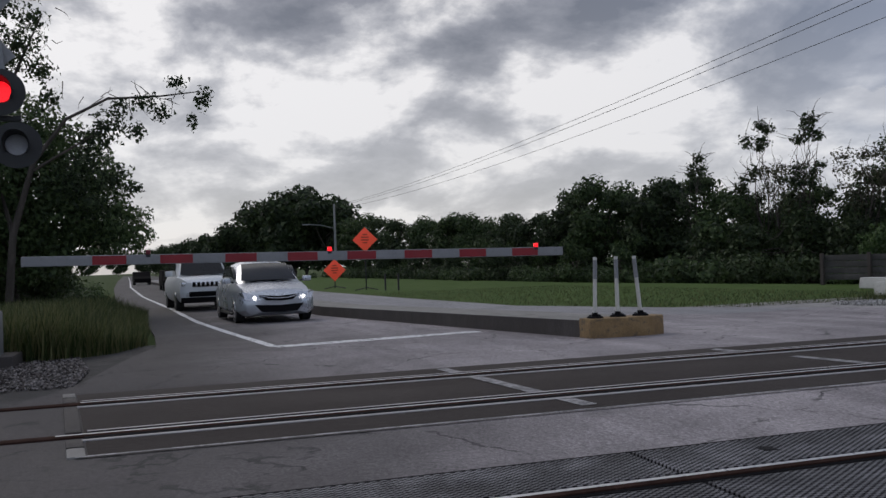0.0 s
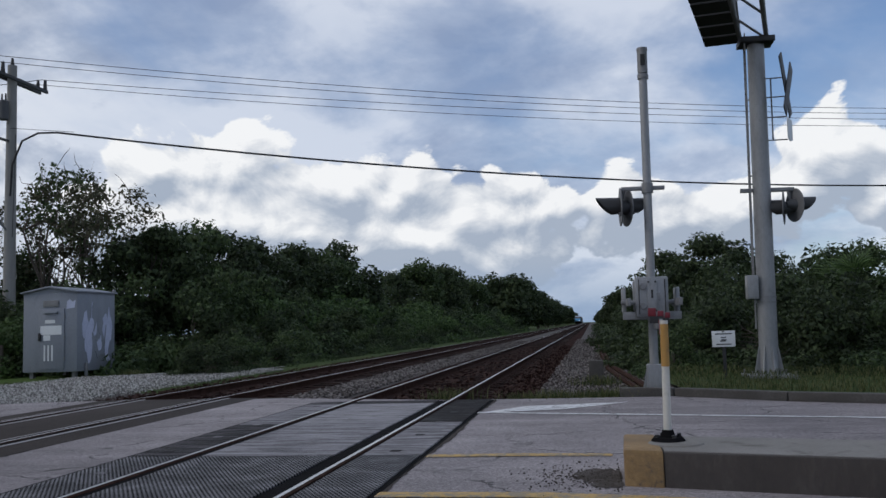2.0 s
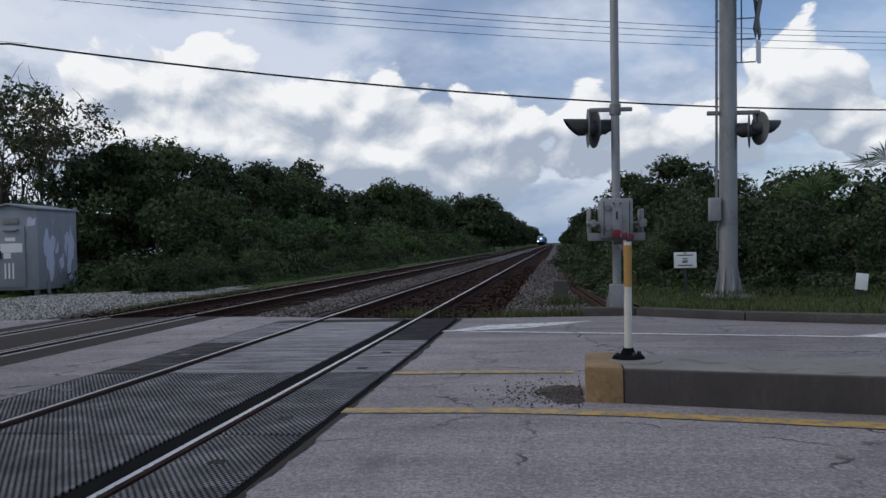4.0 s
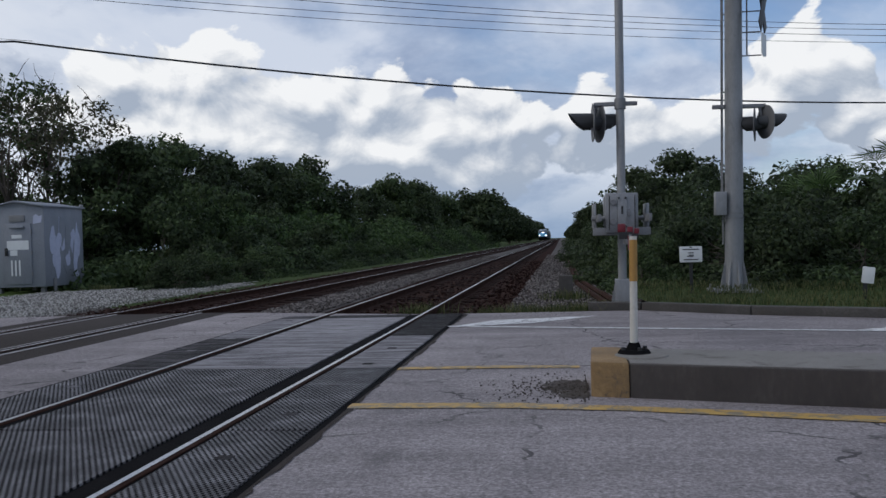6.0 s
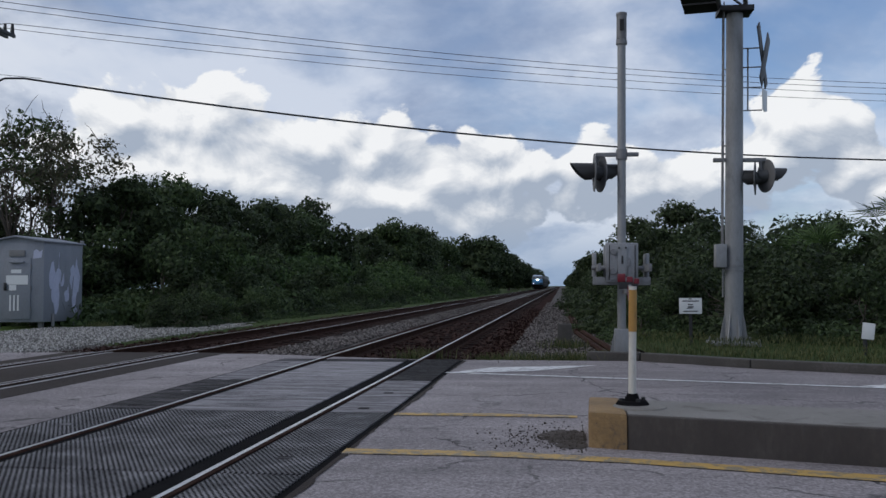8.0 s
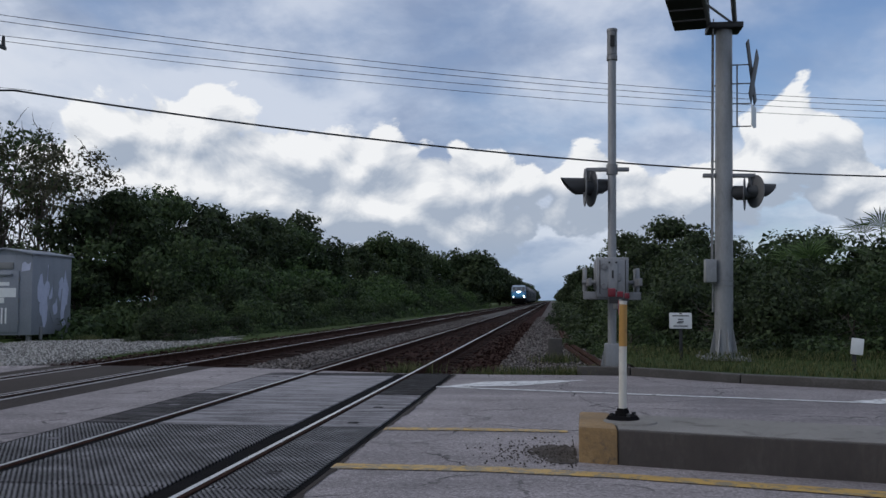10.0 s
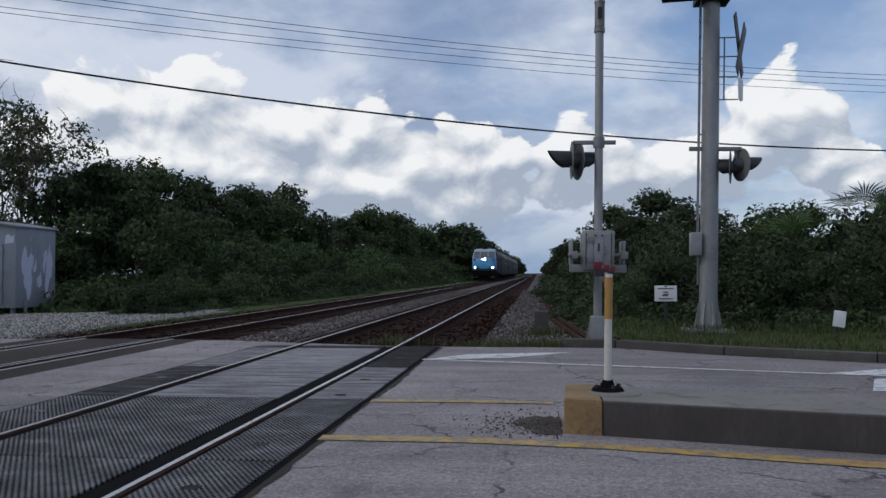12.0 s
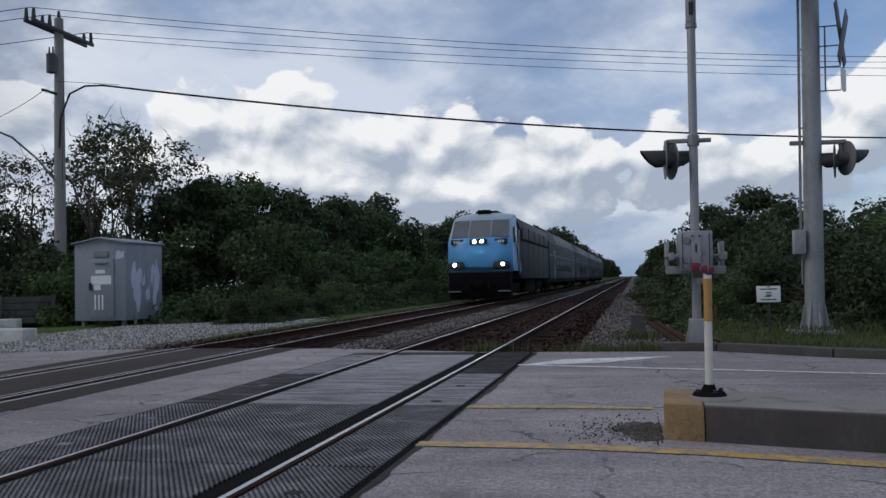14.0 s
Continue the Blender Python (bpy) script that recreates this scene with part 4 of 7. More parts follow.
delineator(pose(0.49, 6.14, 0.229), True, "white plastic delineator post with an amber sleeve", (0.015, 0.0))
bm = bmesh.new()
bmesh.ops.create_cone(bm, segments=24, radius1=0.19, radius2=0.18, depth=0.012, cap_ends=True, matrix=pose(0.53, 6.05, 0.233))
tagged(new("mortar_pad", mesh_of("mortar_pad", finish(bm, 35), CONCRETE)), "pale mortar patch under the post", "mortar pad")
for x, y, lean in ((-10.42, 5.42, (0.0, 0.03)), (-10.44, 5.78, (0, 0.0)), (-10.42, 6.12, (0, -0.07))):
    delineator(pose(x, y, 0.236), False, "white plastic delineator post on a separator's yellow end", lean)


def lamp_unit(parent, centre, aim, lit=False, back=False):
    """A flasher: target disc, lamp and hood. aim: plan angle in degrees towards which it shines."""
    m = pose(*centre, 0, 0, aim)
    bm = bmesh.new()
    bmesh.ops.create_cone(bm, segments=28, radius1=0.30, radius2=0.30, depth=0.012, cap_ends=True, matrix=m @ pose(0, 0, 0, 90, 0, 0))
    disc = part("target_disc", bm, DISC if back else BLACK, parent)
    bm = bmesh.new()
    bmesh.ops.create_cone(bm, segments=20, radius1=0.12, radius2=0.06, depth=0.16, cap_ends=True, matrix=m @ pose(0, 0.09, 0, -90, 0, 0))
    part("lamp_housing", bm, GREY_HOOD, disc)
    bm = bmesh.new()
    bmesh.ops.create_cone(bm, segments=20, radius1=0.138, radius2=0.132, depth=0.02, cap_ends=True, matrix=m @ pose(0, -0.018, 0, 90, 0, 0))
    part("lens", bm, RED_ON if lit else LENS, disc, "lit red lens" if lit else "dim round lens")
    # hood: upper half of a tube, cut back below
    bm = bmesh.new()
    rows = []
    for k in range(13):
        a = math.pi * (-0.22 + 1.44 * k / 12)
        depth = 0.38 - 0.24 * abs(k / 6 - 1) ** 2
        rows.append([bm.verts.new(m @ Vector((r * math.cos(a), y, r * math.sin(a)))) for r, y in ((0.150, 0), (0.158, -depth), (0.150, -depth), (0.142, 0))])
    for a, b in zip(rows, rows[1:]):
        for k in range(4):
            bm.faces.new((a[k], a[(k + 1) % 4], b[(k + 1) % 4], b[k]))
    part("hood", bm, BLACK, disc)
    return disc


def gate_arm(parent, length, lamps, lit, step=0.425):
    """A striped arm along +y from the pivot, in the thing's space."""
    arm = part("gate_arm", block(-0.012, 0.012, 0, length, -0.066, 0.066, 0.004), GALV, parent, "red and white striped gate arm")
    n = int(length / step)
    for k in range(n):
        part("stripe", block(-0.017, 0.017, k * step + 0.003, min(length, (k + 1) * step), -0.058, 0.058), STRIPE_RED if k % 2 == 0 and k > 1 else STRIPE_WHITE, arm)
    for k, (y, on) in enumerate(zip(lamps, lit)):
        side = 0.0 if True in lit else (-0.09, 0.0, 0.07)[k]
        half, rise_by = (0.028, 0.066) if True in lit else (0.034, 0.085)
        part("arm_lamp", block(side - half, side + half, y - 0.03, y + 0.03, rise_by, rise_by + 2.2 * half, 0.012), RED_ON if on else RED_LENS, arm, "red arm lamp")
        part("lamp_bracket", block(min(side, 0) - 0.02, max(side, 0) + 0.02, y - 0.03, y + 0.03, 0.03, rise_by + 0.004), BLACK, arm)
    return arm


def mechanism(parent, m, long=1.0):
    """Gate machine: case, hinged cover, side arms and counterweights, in local space about the pivot."""
    def put(bm):
        bmesh.ops.transform(bm, verts=list(bm.verts), matrix=m)
        return bm
    case = part("mechanism_case", put(block(-0.24, 0.24, -0.18, 0.18, -0.30, 0.30, 0.02)), GALV, parent, "galvanised mechanism case")
    part("cover", put(block(-0.20, 0.20, -0.205, -0.178, -0.26, 0.26, 0.012)), GALV, case)
    for z in (0.16, -0.14):
        part("bolt_boss", put(bar((-0.13, -0.2, z), (-0.13, -0.25, z), 0.05, 0.045, 14)), GALV_DARK, case)
    part("latch", put(block(0.05, 0.12, -0.225, -0.2, -0.06, 0.06, 0.008)), GALV_DARK, case)
    part("mast_bracket", put(block(-0.07, 0.07, -0.235, -0.2, -0.28, 0.28, 0.01)), GALV, case)
    part("slot", put(block(-0.014, 0.014, -0.242, -0.233, -0.02, 0.10)), BLACK, case)
    for x in (-0.19, 0.19):
        part("cover_seam", put(block(x - 0.006, x + 0.006, -0.212, -0.2, -0.26, 0.26)), BLACK, case)
    for z in (-0.21, 0.22):
        part("clamp_bolt", put(bar((-0.05, -0.23, z), (-0.05, -0.26, z), 0.016, sides=6)), BLACK, case)
        part("clamp_bolt", put(bar((0.05, -0.23, z), (0.05, -0.26, z), 0.016, sides=6)), BLACK, case)
    part("lower_beam", put(block(-0.43, 0.43, -0.10, 0.10, -0.34, -0.22, 0.01)), GALV_DARK, case)
    for s in (-1, 1):
        part("side_arm", put(block(s * 0.36 - 0.025, s * 0.36 + 0.025, -0.75 * long, 0.35, -0.14, -0.03, 0.01)), GALV_DARK, case)
        part("counterweight", put(block(s * 0.40 - 0.028, s * 0.40 + 0.028, 0.06, 0.5, -0.22, 0.15, 0.02)), GALV, case)
    part("shaft", put(bar((-0.45, 0, -0.08), (0.45, 0, -0.08), 0.035)), GALV_DARK, case)
    return case


# crossing signal with gate on the north-east corner
sig = thing("crossing_signal", "galvanised crossing signal mast with a lowered gate", "crossing signal", pose(0.92, 13.42, 0.0, 0, 0.8, 0))
part("pedestal", prism([(-0.115, -0.11), (0.115, -0.11), (0.115, 0.11), (-0.115, 0.11)], 0.0, 0.40, "z", 0.02), GALV, sig, "tall steel base casting")
part("footing", block(-0.35, 0.35, -0.35, 0.35, -0.4, 0.02, 0.03), CONCRETE, sig)
for s in (-1, 1):
    part("gusset", prism([(s * 0.115, 0.02), (s * 0.18, 0.02), (s * 0.115, 0.36)], -0.012, 0.012, "y"), GALV, sig)
part("mast", bar((0, 0, 0.38), (0, 0, 5.0), 0.067, 0.064, 20), GALV, sig)
part("bell_collar", bar((0, 0, 4.86), (0, 0, 4.93), 0.085, sides=20), GALV_DARK, sig)
part("bell", bar((0, 0, 4.95), (0, 0, 5.32), 0.078, 0.078, 20), GALV_DARK, sig)
part("bell_cap", bar((0, 0, 5.32), (0, 0, 5.36), 0.085, 0.082, 20), GALV_DARK, sig)
part("bell_slot", block(-0.035, 0.035, -0.095, -0.08, 5.06, 5.24), BLACK, sig)
part("crossarm", block(-0.40, 0.26, -0.04, 0.04, 3.09, 3.15, 0.01), GALV_DARK, sig)
part("arm_clamp", bar((0, 0, 3.04), (0, 0, 3.20), 0.088, sides=16), GALV_DARK, sig)
for x, y, aim in ((-0.42, 0.0, -87), (-0.32, 0.10, 107)):
    lamp_unit(sig, (x, y, 2.84), aim, back=True)
part("lamp_bracket", bar((-0.36, 0, 3.1), (-0.42, 0.05, 2.9), 0.03), GALV_DARK, sig)
mechanism(sig, pose(-0.02, -0.20, 1.42))
part("upper_case", block(-0.28, 0.24, -0.16, 0.10, 1.22, 1.68, 0.02), GALV, sig, "grey equipment box")
part("mast_clamp", block(-0.12, 0.12, -0.40, -0.30, 1.25, 1.50, 0.02), GALV, sig)
pivot = part("arm_hub", block(-0.02, 0.14, -0.95, -0.40, 0.94, 1.08, 0.02), GALV_DARK, sig)
arm = gate_arm(sig, 5.6, (0.9, 2.9, 5.3), (False, False, False))
arm.matrix_basis = pose(0.06, -0.8, 1.01, 0, 0, 175.5)

# cantilever signal
can = thing("cantilever_signal", "tall galvanised cantilever signal pole with a ladder", "cantilever signal", pose(3.07, 15.86, 0.0, 0, 1.25, 0))
part("base_plate", block(-0.42, 0.42, -0.42, 0.42, 0.0, 0.045, 0.008), GALV_DARK, can)
part("footing", block(-0.6, 0.6, -0.6, 0.6, -0.5, -0.05, 0.03), CONCRETE, can)
part("pole", bar((0, 0, 0.04), (0, 0, 6.1), 0.164, 0.147, 28), GALV, can)
part("seam_band", bar((0, 0, 1.31), (0, 0, 1.335), 0.172, 0.172, 28), GALV_DARK, can)
part("seam_band", bar((0, 0, 1.40), (0, 0, 1.425), 0.172, 0.172, 28), GALV_DARK, can)
for k in range(8):
    a = k * math.tau / 8 + 0.2
    g = prism([(0.14, 0.04), (0.27, 0.04), (0.175, 0.54), (0.14, 0.54)], -0.01, 0.01, "y")
    bmesh.ops.transform(g, verts=list(g.verts), matrix=pose(0, 0, 0, 0, 0, math.degrees(a)))
    part("gusset", g, GALV, can)
for x in (-0.36, 0.36):
    for y in (-0.36, 0.36):
        part("anchor_bolt", bar((x, y, -0.08), (x, y, 0.12), 0.022, sides=8), GALV_DARK, can)
part("junction_box", block(-0.345, -0.155, -0.18, 0.06, 1.38, 1.80, 0.015), GALV, can, "grey junction box")
part("conduit", bar((-0.20, -0.04, 0.85), (-0.20, -0.04, 1.42), 0.016, sides=10), GALV_DARK, can)
lad = part("ladder", bar((-0.225, -0.16, 1.8), (-0.215, -0.16, 6.2), 0.013, sides=8), GALV_DARK, can)
part("ladder_rail", bar((-0.185, 0.18, 1.8), (-0.175, 0.18, 6.2), 0.013, sides=8), GALV_DARK, lad)
for k in range(15):
    z = 1.95 + k * 0.29
    part("rung", bar((-0.22, -0.16, z), (-0.18, 0.18, z), 0.012, sides=6), GALV_DARK, lad)
for z in (2.2, 3.6, 5.0):
    part("ladder_bracket", bar((-0.20, 0.0, z), (-0.12, 0.0, z), 0.014, sides=6), GALV_DARK, lad)
part("lamp_crossarm", block(-0.37, 0.55, -0.05, 0.05, 3.30, 3.37, 0.01), GALV_DARK, can)
lamp_unit(can, (0.54, -0.05, 3.04), 108, back=True)
lamp_unit(can, (0.36, -0.02, 3.00), -106, back=True)
part("lamp_hanger", bar((0.45, 0, 3.33), (0.48, 0, 3.1), 0.03), GALV_DARK, can)
frame_bar = part("sign_frame", bar((0.235, 0, 4.24), (0.235, 0, 5.38), 0.014, sides=8), GALV_DARK, can)
for z in (4.24, 4.66, 5.03, 5.38):
    part("sign_bracket", bar((0.12, 0, z), (0.48, -0.03, z), 0.012, sides=8), GALV_DARK, can)
for s in (-1, 1):
    bm = block(-0.6, 0.6, -0.012, 0.012, -0.115, 0.115, 0.01)
    bmesh.ops.transform(bm, verts=list(bm.verts), matrix=pose(0.50, -0.04, 5.20 + 0.03 * s, 0, 0, 66) @ pose(0, 0.022 * s, 0, 0, s * 55, 0))
    part("crossbuck_board", bm, GREY_HOOD, can, "back of a white crossbuck board")
bm = prism([(-0.16, -0.20), (0.0, -0.24), (0.16, -0.2), (0.17, 0.17), (-0.17, 0.17)], -0.006, 0.006, "y")
bmesh.ops.transform(bm, verts=list(bm.verts), matrix=pose(0.52, -0.04, 4.44, 0, 0, 64))
part("track_count_plate", bm, SIGN_WHITE, can, "small white plate")
# truss over the road
part("head_plate", block(-0.30, 0.30, -0.24, 0.24, 6.02, 6.12, 0.01), BLACK, can)
truss = part("truss_chord", bar((-0.22, 0.2, 6.16), (-2.3, -8.2, 6.5), 0.045, sides=10), GALV_DARK, can)
chords = [((-0.22, 0.2, 6.16), (-2.3, -8.2, 6.5)), ((0.22, 0.1, 6.16), (-1.75, -8.3, 6.5)), ((-0.22, 0.2, 7.0), (-2.3, -8.2, 7.1)), ((0.22, 0.1, 7.0), (-1.75, -8.3, 7.1))]
for a, b in chords[1:]:
    part("truss_bar", bar(a, b, 0.045, sides=10), GALV_DARK, truss)
at = [lambda f, c=c: Vector(c[0]).lerp(Vector(c[1]), f) for c in chords]
for k in range(7):
    f, g = k / 7, (k + 1) / 7
    for lo, hi in ((0, 2), (1, 3)):
        part("truss_bar", bar(at[lo](f), at[hi](g), 0.022, sides=8), GALV_DARK, truss)
        part("truss_bar", bar(at[lo](g), at[hi](g), 0.022, sides=8), GALV_DARK, truss)
    part("truss_bar", bar(at[0](g), at[1](f), 0.022, sides=8), GALV_DARK, truss)
part("walkway_rail", bar(Vector((-0.85, 0.1, 7.2)), Vector((-2.95, -8.2, 7.5)), 0.02, sides=8), GALV_DARK, truss)
for k in range(16):
    a, b = at[0](k / 16), at[0]((k + 0.86) / 16)
    off = Vector((-0.62, 0.12, 0.0))
    bm = bmesh.new()
    vs = [a, b, b + off, a + off]
    lo = [bm.verts.new(v + Vector((0, 0, -0.02))) for v in vs]
    hi = [bm.verts.new(v + Vector((0, 0, 0.02))) for v in vs]
    bm.faces.new(lo), bm.faces.new(hi)
    for i in range(4):
        bm.faces.new((lo[i], lo[(i + 1) % 4], hi[(i + 1) % 4], hi[i]))
    part("walkway_grate", bm, BLACK, truss)
for k in (0, 5, 10, 15):
    p = at[0](k / 16) + Vector((-0.62, 0.1, 0))
    part("walkway_post", bar(p, p + Vector((0, 0, 1.0)), 0.018, sides=8), GALV_DARK, truss)

# gate and signal on the west side
wg = thing("crossing_signal", "crossing signal with a striped gate lowered over the lane", "crossing signal", pose(-12.1, -2.3, fall(-12.1)))
part("footing", block(-0.4, 0.35, -0.6, 0.3, -0.3, 0.14, 0.03), DARK_CONCRETE, wg, "stained concrete footing")
part("pedestal", prism([(-0.16, -0.40), (0.16, -0.40), (0.13, 0.12), (-0.13, 0.12)], 0.1, 0.7, "z", 0.03), GALV_DARK, wg)
part("mast", bar((0, -0.42, 0.1), (0, -0.42, 5.0), 0.078, 0.076, 20), GALV, wg)
mechanism(wg, pose(0, -0.62, 1.2, 0, 0, 90), 0.4)
wa = gate_arm(wg, 7.65, (1.55, 4.0, 7.2), (False, True, True))
wa.matrix_basis = pose(0.08, 0.38, 1.32, -0.6, 0, 0)
lamp_unit(wg, (0.15, 0.20, 3.50), 95, lit=True)
lamp_unit(wg, (0.15, 0.38, 2.82), 95, lit=False)
part("crossarm", block(-0.04, 0.04, -1.2, 0.42, 3.15, 3.22, 0.01), BLACK, wg)
for s in (-1, 1):
    bm = block(-0.012, 0.012, -0.6, 0.6, -0.115, 0.115, 0.01)
    bmesh.ops.transform(bm, verts=list(bm.verts), matrix=pose(0.12 + 0.03 * s, -0.10, 4.35) @ pose(0, 0, 0, s * 48, 0, 0))
    part("crossbuck_board", bm, STRIPE_WHITE, wg, "white crossbuck board")
bm = prism([(-0.25, -0.2), (0.25, -0.2), (0.2, 0.2), (-0.2, 0.2)], -0.008, 0.008, "x")
bmesh.ops.transform(bm, verts=list(bm.verts), matrix=pose(0.14, 0.02, 3.98))
part("track_count_plate", bm, STRIPE_WHITE, wg)


# equipment bungalow
def bungalow(m):
    t = thing("equipment_bungalow", "grey aluminium railway equipment cabinet with a pitched roof", "equipment cabinet", m)
    W, D, H = 1.84, 2.1, 2.5
    part("shell", block(-W, 0, 0, D, 0.05, H, 0.02), ALU, t)
    roof = prism([(-W - 0.06, H - 0.01), (-W / 2, H + 0.16), (0.06, H - 0.01), (0.06, H + 0.035), (-W / 2, H + 0.21), (-W - 0.06, H + 0.035)], -0.10, D + 0.08, "y", 0.006)
    part("roof", roof, ALU, t, "shallow pitched metal roof")
    part("gable", prism([(-W, H - 0.01), (-W / 2, H + 0.16), (0, H - 0.01)], 0.0, 0.03, "y"), ALU, t)
    door = part("door", block(-1.30, -0.42, -0.035, 0.002, 0.14, 2.0, 0.012), ALU, t)
    part("door_vent", block(-1.14, -0.62, -0.03, 0.0, 2.06, 2.26, 0.008), GALV_DARK, t)
    part("vent_hood", block(-1.10, -0.62, -0.10, -0.03, 1.86, 1.92, 0.01), ALU, door)
    part("handle", block(-1.27, -1.20, -0.09, -0.035, 1.02, 1.26, 0.012), BLACK, door)
    for z in (0.45, 1.1, 1.75):
        part("hinge", bar((-0.40, -0.04, z - 0.06), (-0.40, -0.04, z + 0.06), 0.018, sides=8), GALV_DARK, door)
    part("notice", block(-1.06, -0.72, -0.042, -0.036, 1.55, 1.66), SIGN_WHITE, door)
    part("notice", block(-1.22, -0.50, -0.042, -0.036, 1.20, 1.48), SIGN_WHITE, door, "large white notice")
    part("notice", block(-1.12, -0.88, -0.042, -0.036, 1.02, 1.19), SIGN_WHITE, door)
    for k in range(3):
        part("stencil_bar", block(-1.10 + k * 0.13, -1.05 + k * 0.13, -0.042, -0.036, 0.40, 0.88), SIGN_WHITE, door)
    part("scuff", prism([(-0.36, 1.98), (-0.08, 2.02), (-0.05, 2.26), (-0.14, 2.2), (-0.26, 2.28), (-0.34, 2.22)], -0.006, -0.001, "y"), ALU_PALE, t)
    # pale overpainted patches on the side
    rs = random.Random(8)
    for k in range(24):
        y, z = rs.uniform(0.45, 1.85), rs.uniform(0.6, 1.85)
        w, h = rs.uniform(0.05, 0.22), rs.uniform(0.18, 0.65)
        out = [(y + w * rs.uniform(0.6, 1.1) * math.cos(a), z + h * rs.uniform(0.5, 1.1) * math.sin(a)) for a in (0.2, 0.8, 1.4, 2.0, 2.8, 3.5, 4.2, 4.8, 5.5)]
        out = [(min(2.1, max(0.1, a)), min(2.2, max(0.25, b))) for a, b in out]
        part("paint_patch", prism(out, 0.001, 0.0025 + 0.0004 * k, "x"), ALU_PALE if k % 3 else ALU, t)
    for x in (-W + 0.2, -0.2):
        for y in (0.2, D - 0.2):
            part("leg", block(x - 0.06, x + 0.06, y - 0.06, y + 0.06, -0.14, 0.06), GALV_DARK, t)
    part("cable_riser", bar((0.03, 0.45, -0.1), (0.03, 0.45, 0.3), 0.05, sides=10), GALV_DARK, t)
    part("roof_lug", block(-0.03, 0.05, D - 0.12, D, H + 0.03, H + 0.13, 0.01), GALV_DARK, t)
    return t


bungalow(pose(-15.6, 23.85, 0.0))

# concrete blocks, fence and debris beside the lot
for x, y, rz, size, label in ((-19.8, 20.9, -2, (3.9, 0.6, 0.34), "long white-painted concrete block lying in the grass"), (-15.3, 16.9, -6, (3.9, 0.5, 0.34), "broken white concrete block at the gravel's edge"), (-18.2, 21.6, 20, (0.9, 0.5, 0.42), "short pale concrete block")):
    a, b, c = size
    ob = tagged(new("concrete_block", mesh_of("concrete_block", finish(prism([(-b / 2, 0), (b / 2, 0), (b * 0.42, c), (-b * 0.42, c)], -a / 2, a / 2, "x", 0.03), 35), PALE_BLOCK)), label, "concrete block", "concrete blocks")
    ob.matrix_basis = pose(x, y, fall(x) - 0.04, 0, 0, rz)
fence = thing("wooden_fence", "low weathered plank fence behind the blocks", "fence", pose(-25.5, 22.6, fall(-24), 0, 0, 22))
for k in range(5):
    part("fence_post", block(k * 1.7 - 0.06, k * 1.7 + 0.06, -0.06, 0.06, -0.1, 1.12, 0.01), WOOD_POLE, fence)
for k in range(4):
    part("plank", block(0, 6.8, 0.065, 0.10, 0.15 + k * 0.23, 0.36 + k * 0.23, 0.006), KERB, fence)

# small notices on the verge
def notice(m, w, h, height, label, tilt=0, bars=True):
    t = thing("notice_sign", label, "sign", m, "small notices")
    part("post", block(-0.03, 0.03, 0.012, 0.05, -0.35, height, 0.006), BLACK, t)
    pl = part("plate", block(-w / 2, w / 2, -0.006, 0.006, height - h, height, 0.012), SIGN_WHITE, t, "white sheet plate")
    pl.rotation_euler = (0, radians(tilt), 0)
    if bars:
        for k, (a, b, z) in enumerate(((-0.06, 0.06, 0.93), (-0.36, 0.36, 0.80), (-0.12, 0.12, 0.58), (-0.10, 0.14, 0.44), (-0.16, 0.10, 0.36), (-0.32, 0.32, 0.16))):
            part("text_bar", block(a * w, b * w, -0.010, -0.0065, height - h + h * (z - 0.03), height - h + h * (z + 0.035)), SIGN_INK, pl)
    return t


notice(pose(2.33, 15.9, 0.0, 0, 0, -6), 0.40, 0.29, 0.84, "small white notice on a black post")
notice(pose(4.55, 13.6, 0.0, 0, 0, -14), 0.175, 0.25, 0.49, "small tilted white notice in the grass", 7, False)

# orange warning signs by the far lane
def warning(m, size, height, label):
    t = thing("warning_sign", label, "warning sign", m, "orange warning signs")
    pl = part("plate", prism([(0, height - size), (size, height), (0, height + size), (-size, height)], -0.012, 0.012, "x", 0.02), SIGN_ORANGE, t, "fluorescent orange diamond")
    for k in range(4):
        part("text_bar", block(0.013, 0.016, -size * (0.3 if k % 3 else 0.18), size * (0.3 if k % 3 else 0.18), height + size * (0.36 - 0.22 * k), height + size * (0.46 - 0.22 * k)), ORANGE_INK, pl)
    part("post", block(-0.06, -0.02, -0.03, 0.03, 0, height, 0.005), BLACK, t)
    for s in (-1, 1):
        part("foot", bar((-0.05, 0, 0.12), (-0.05 + 0.3, s * 0.6, 0.0), 0.025, sides=8), BLACK, t)
    return t


warning(pose(-43.0, 9.3, fall(-43), 0, 0, -8), 0.64, 2.6, "orange diamond road-work sign on a tall stand")
warning(pose(-48.5, 8.65, fall(-48), 0, 0, -8), 0.64, 1.05, "orange diamond road-work sign standing low in the grass")
for x, y in ((-41.5, 9.95), (-40.8, 10.45)):
    ob = tagged(new("marker_stake", mesh_of("marker_stake", finish(block(-0.04, 0.04, -0.04, 0.04, 0, 0.85, 0.01)), BLACK)), "short dark stake in the mown grass", "stake", "stakes")
    ob.matrix_basis = pose(x, y, fall(x) - 0.03)

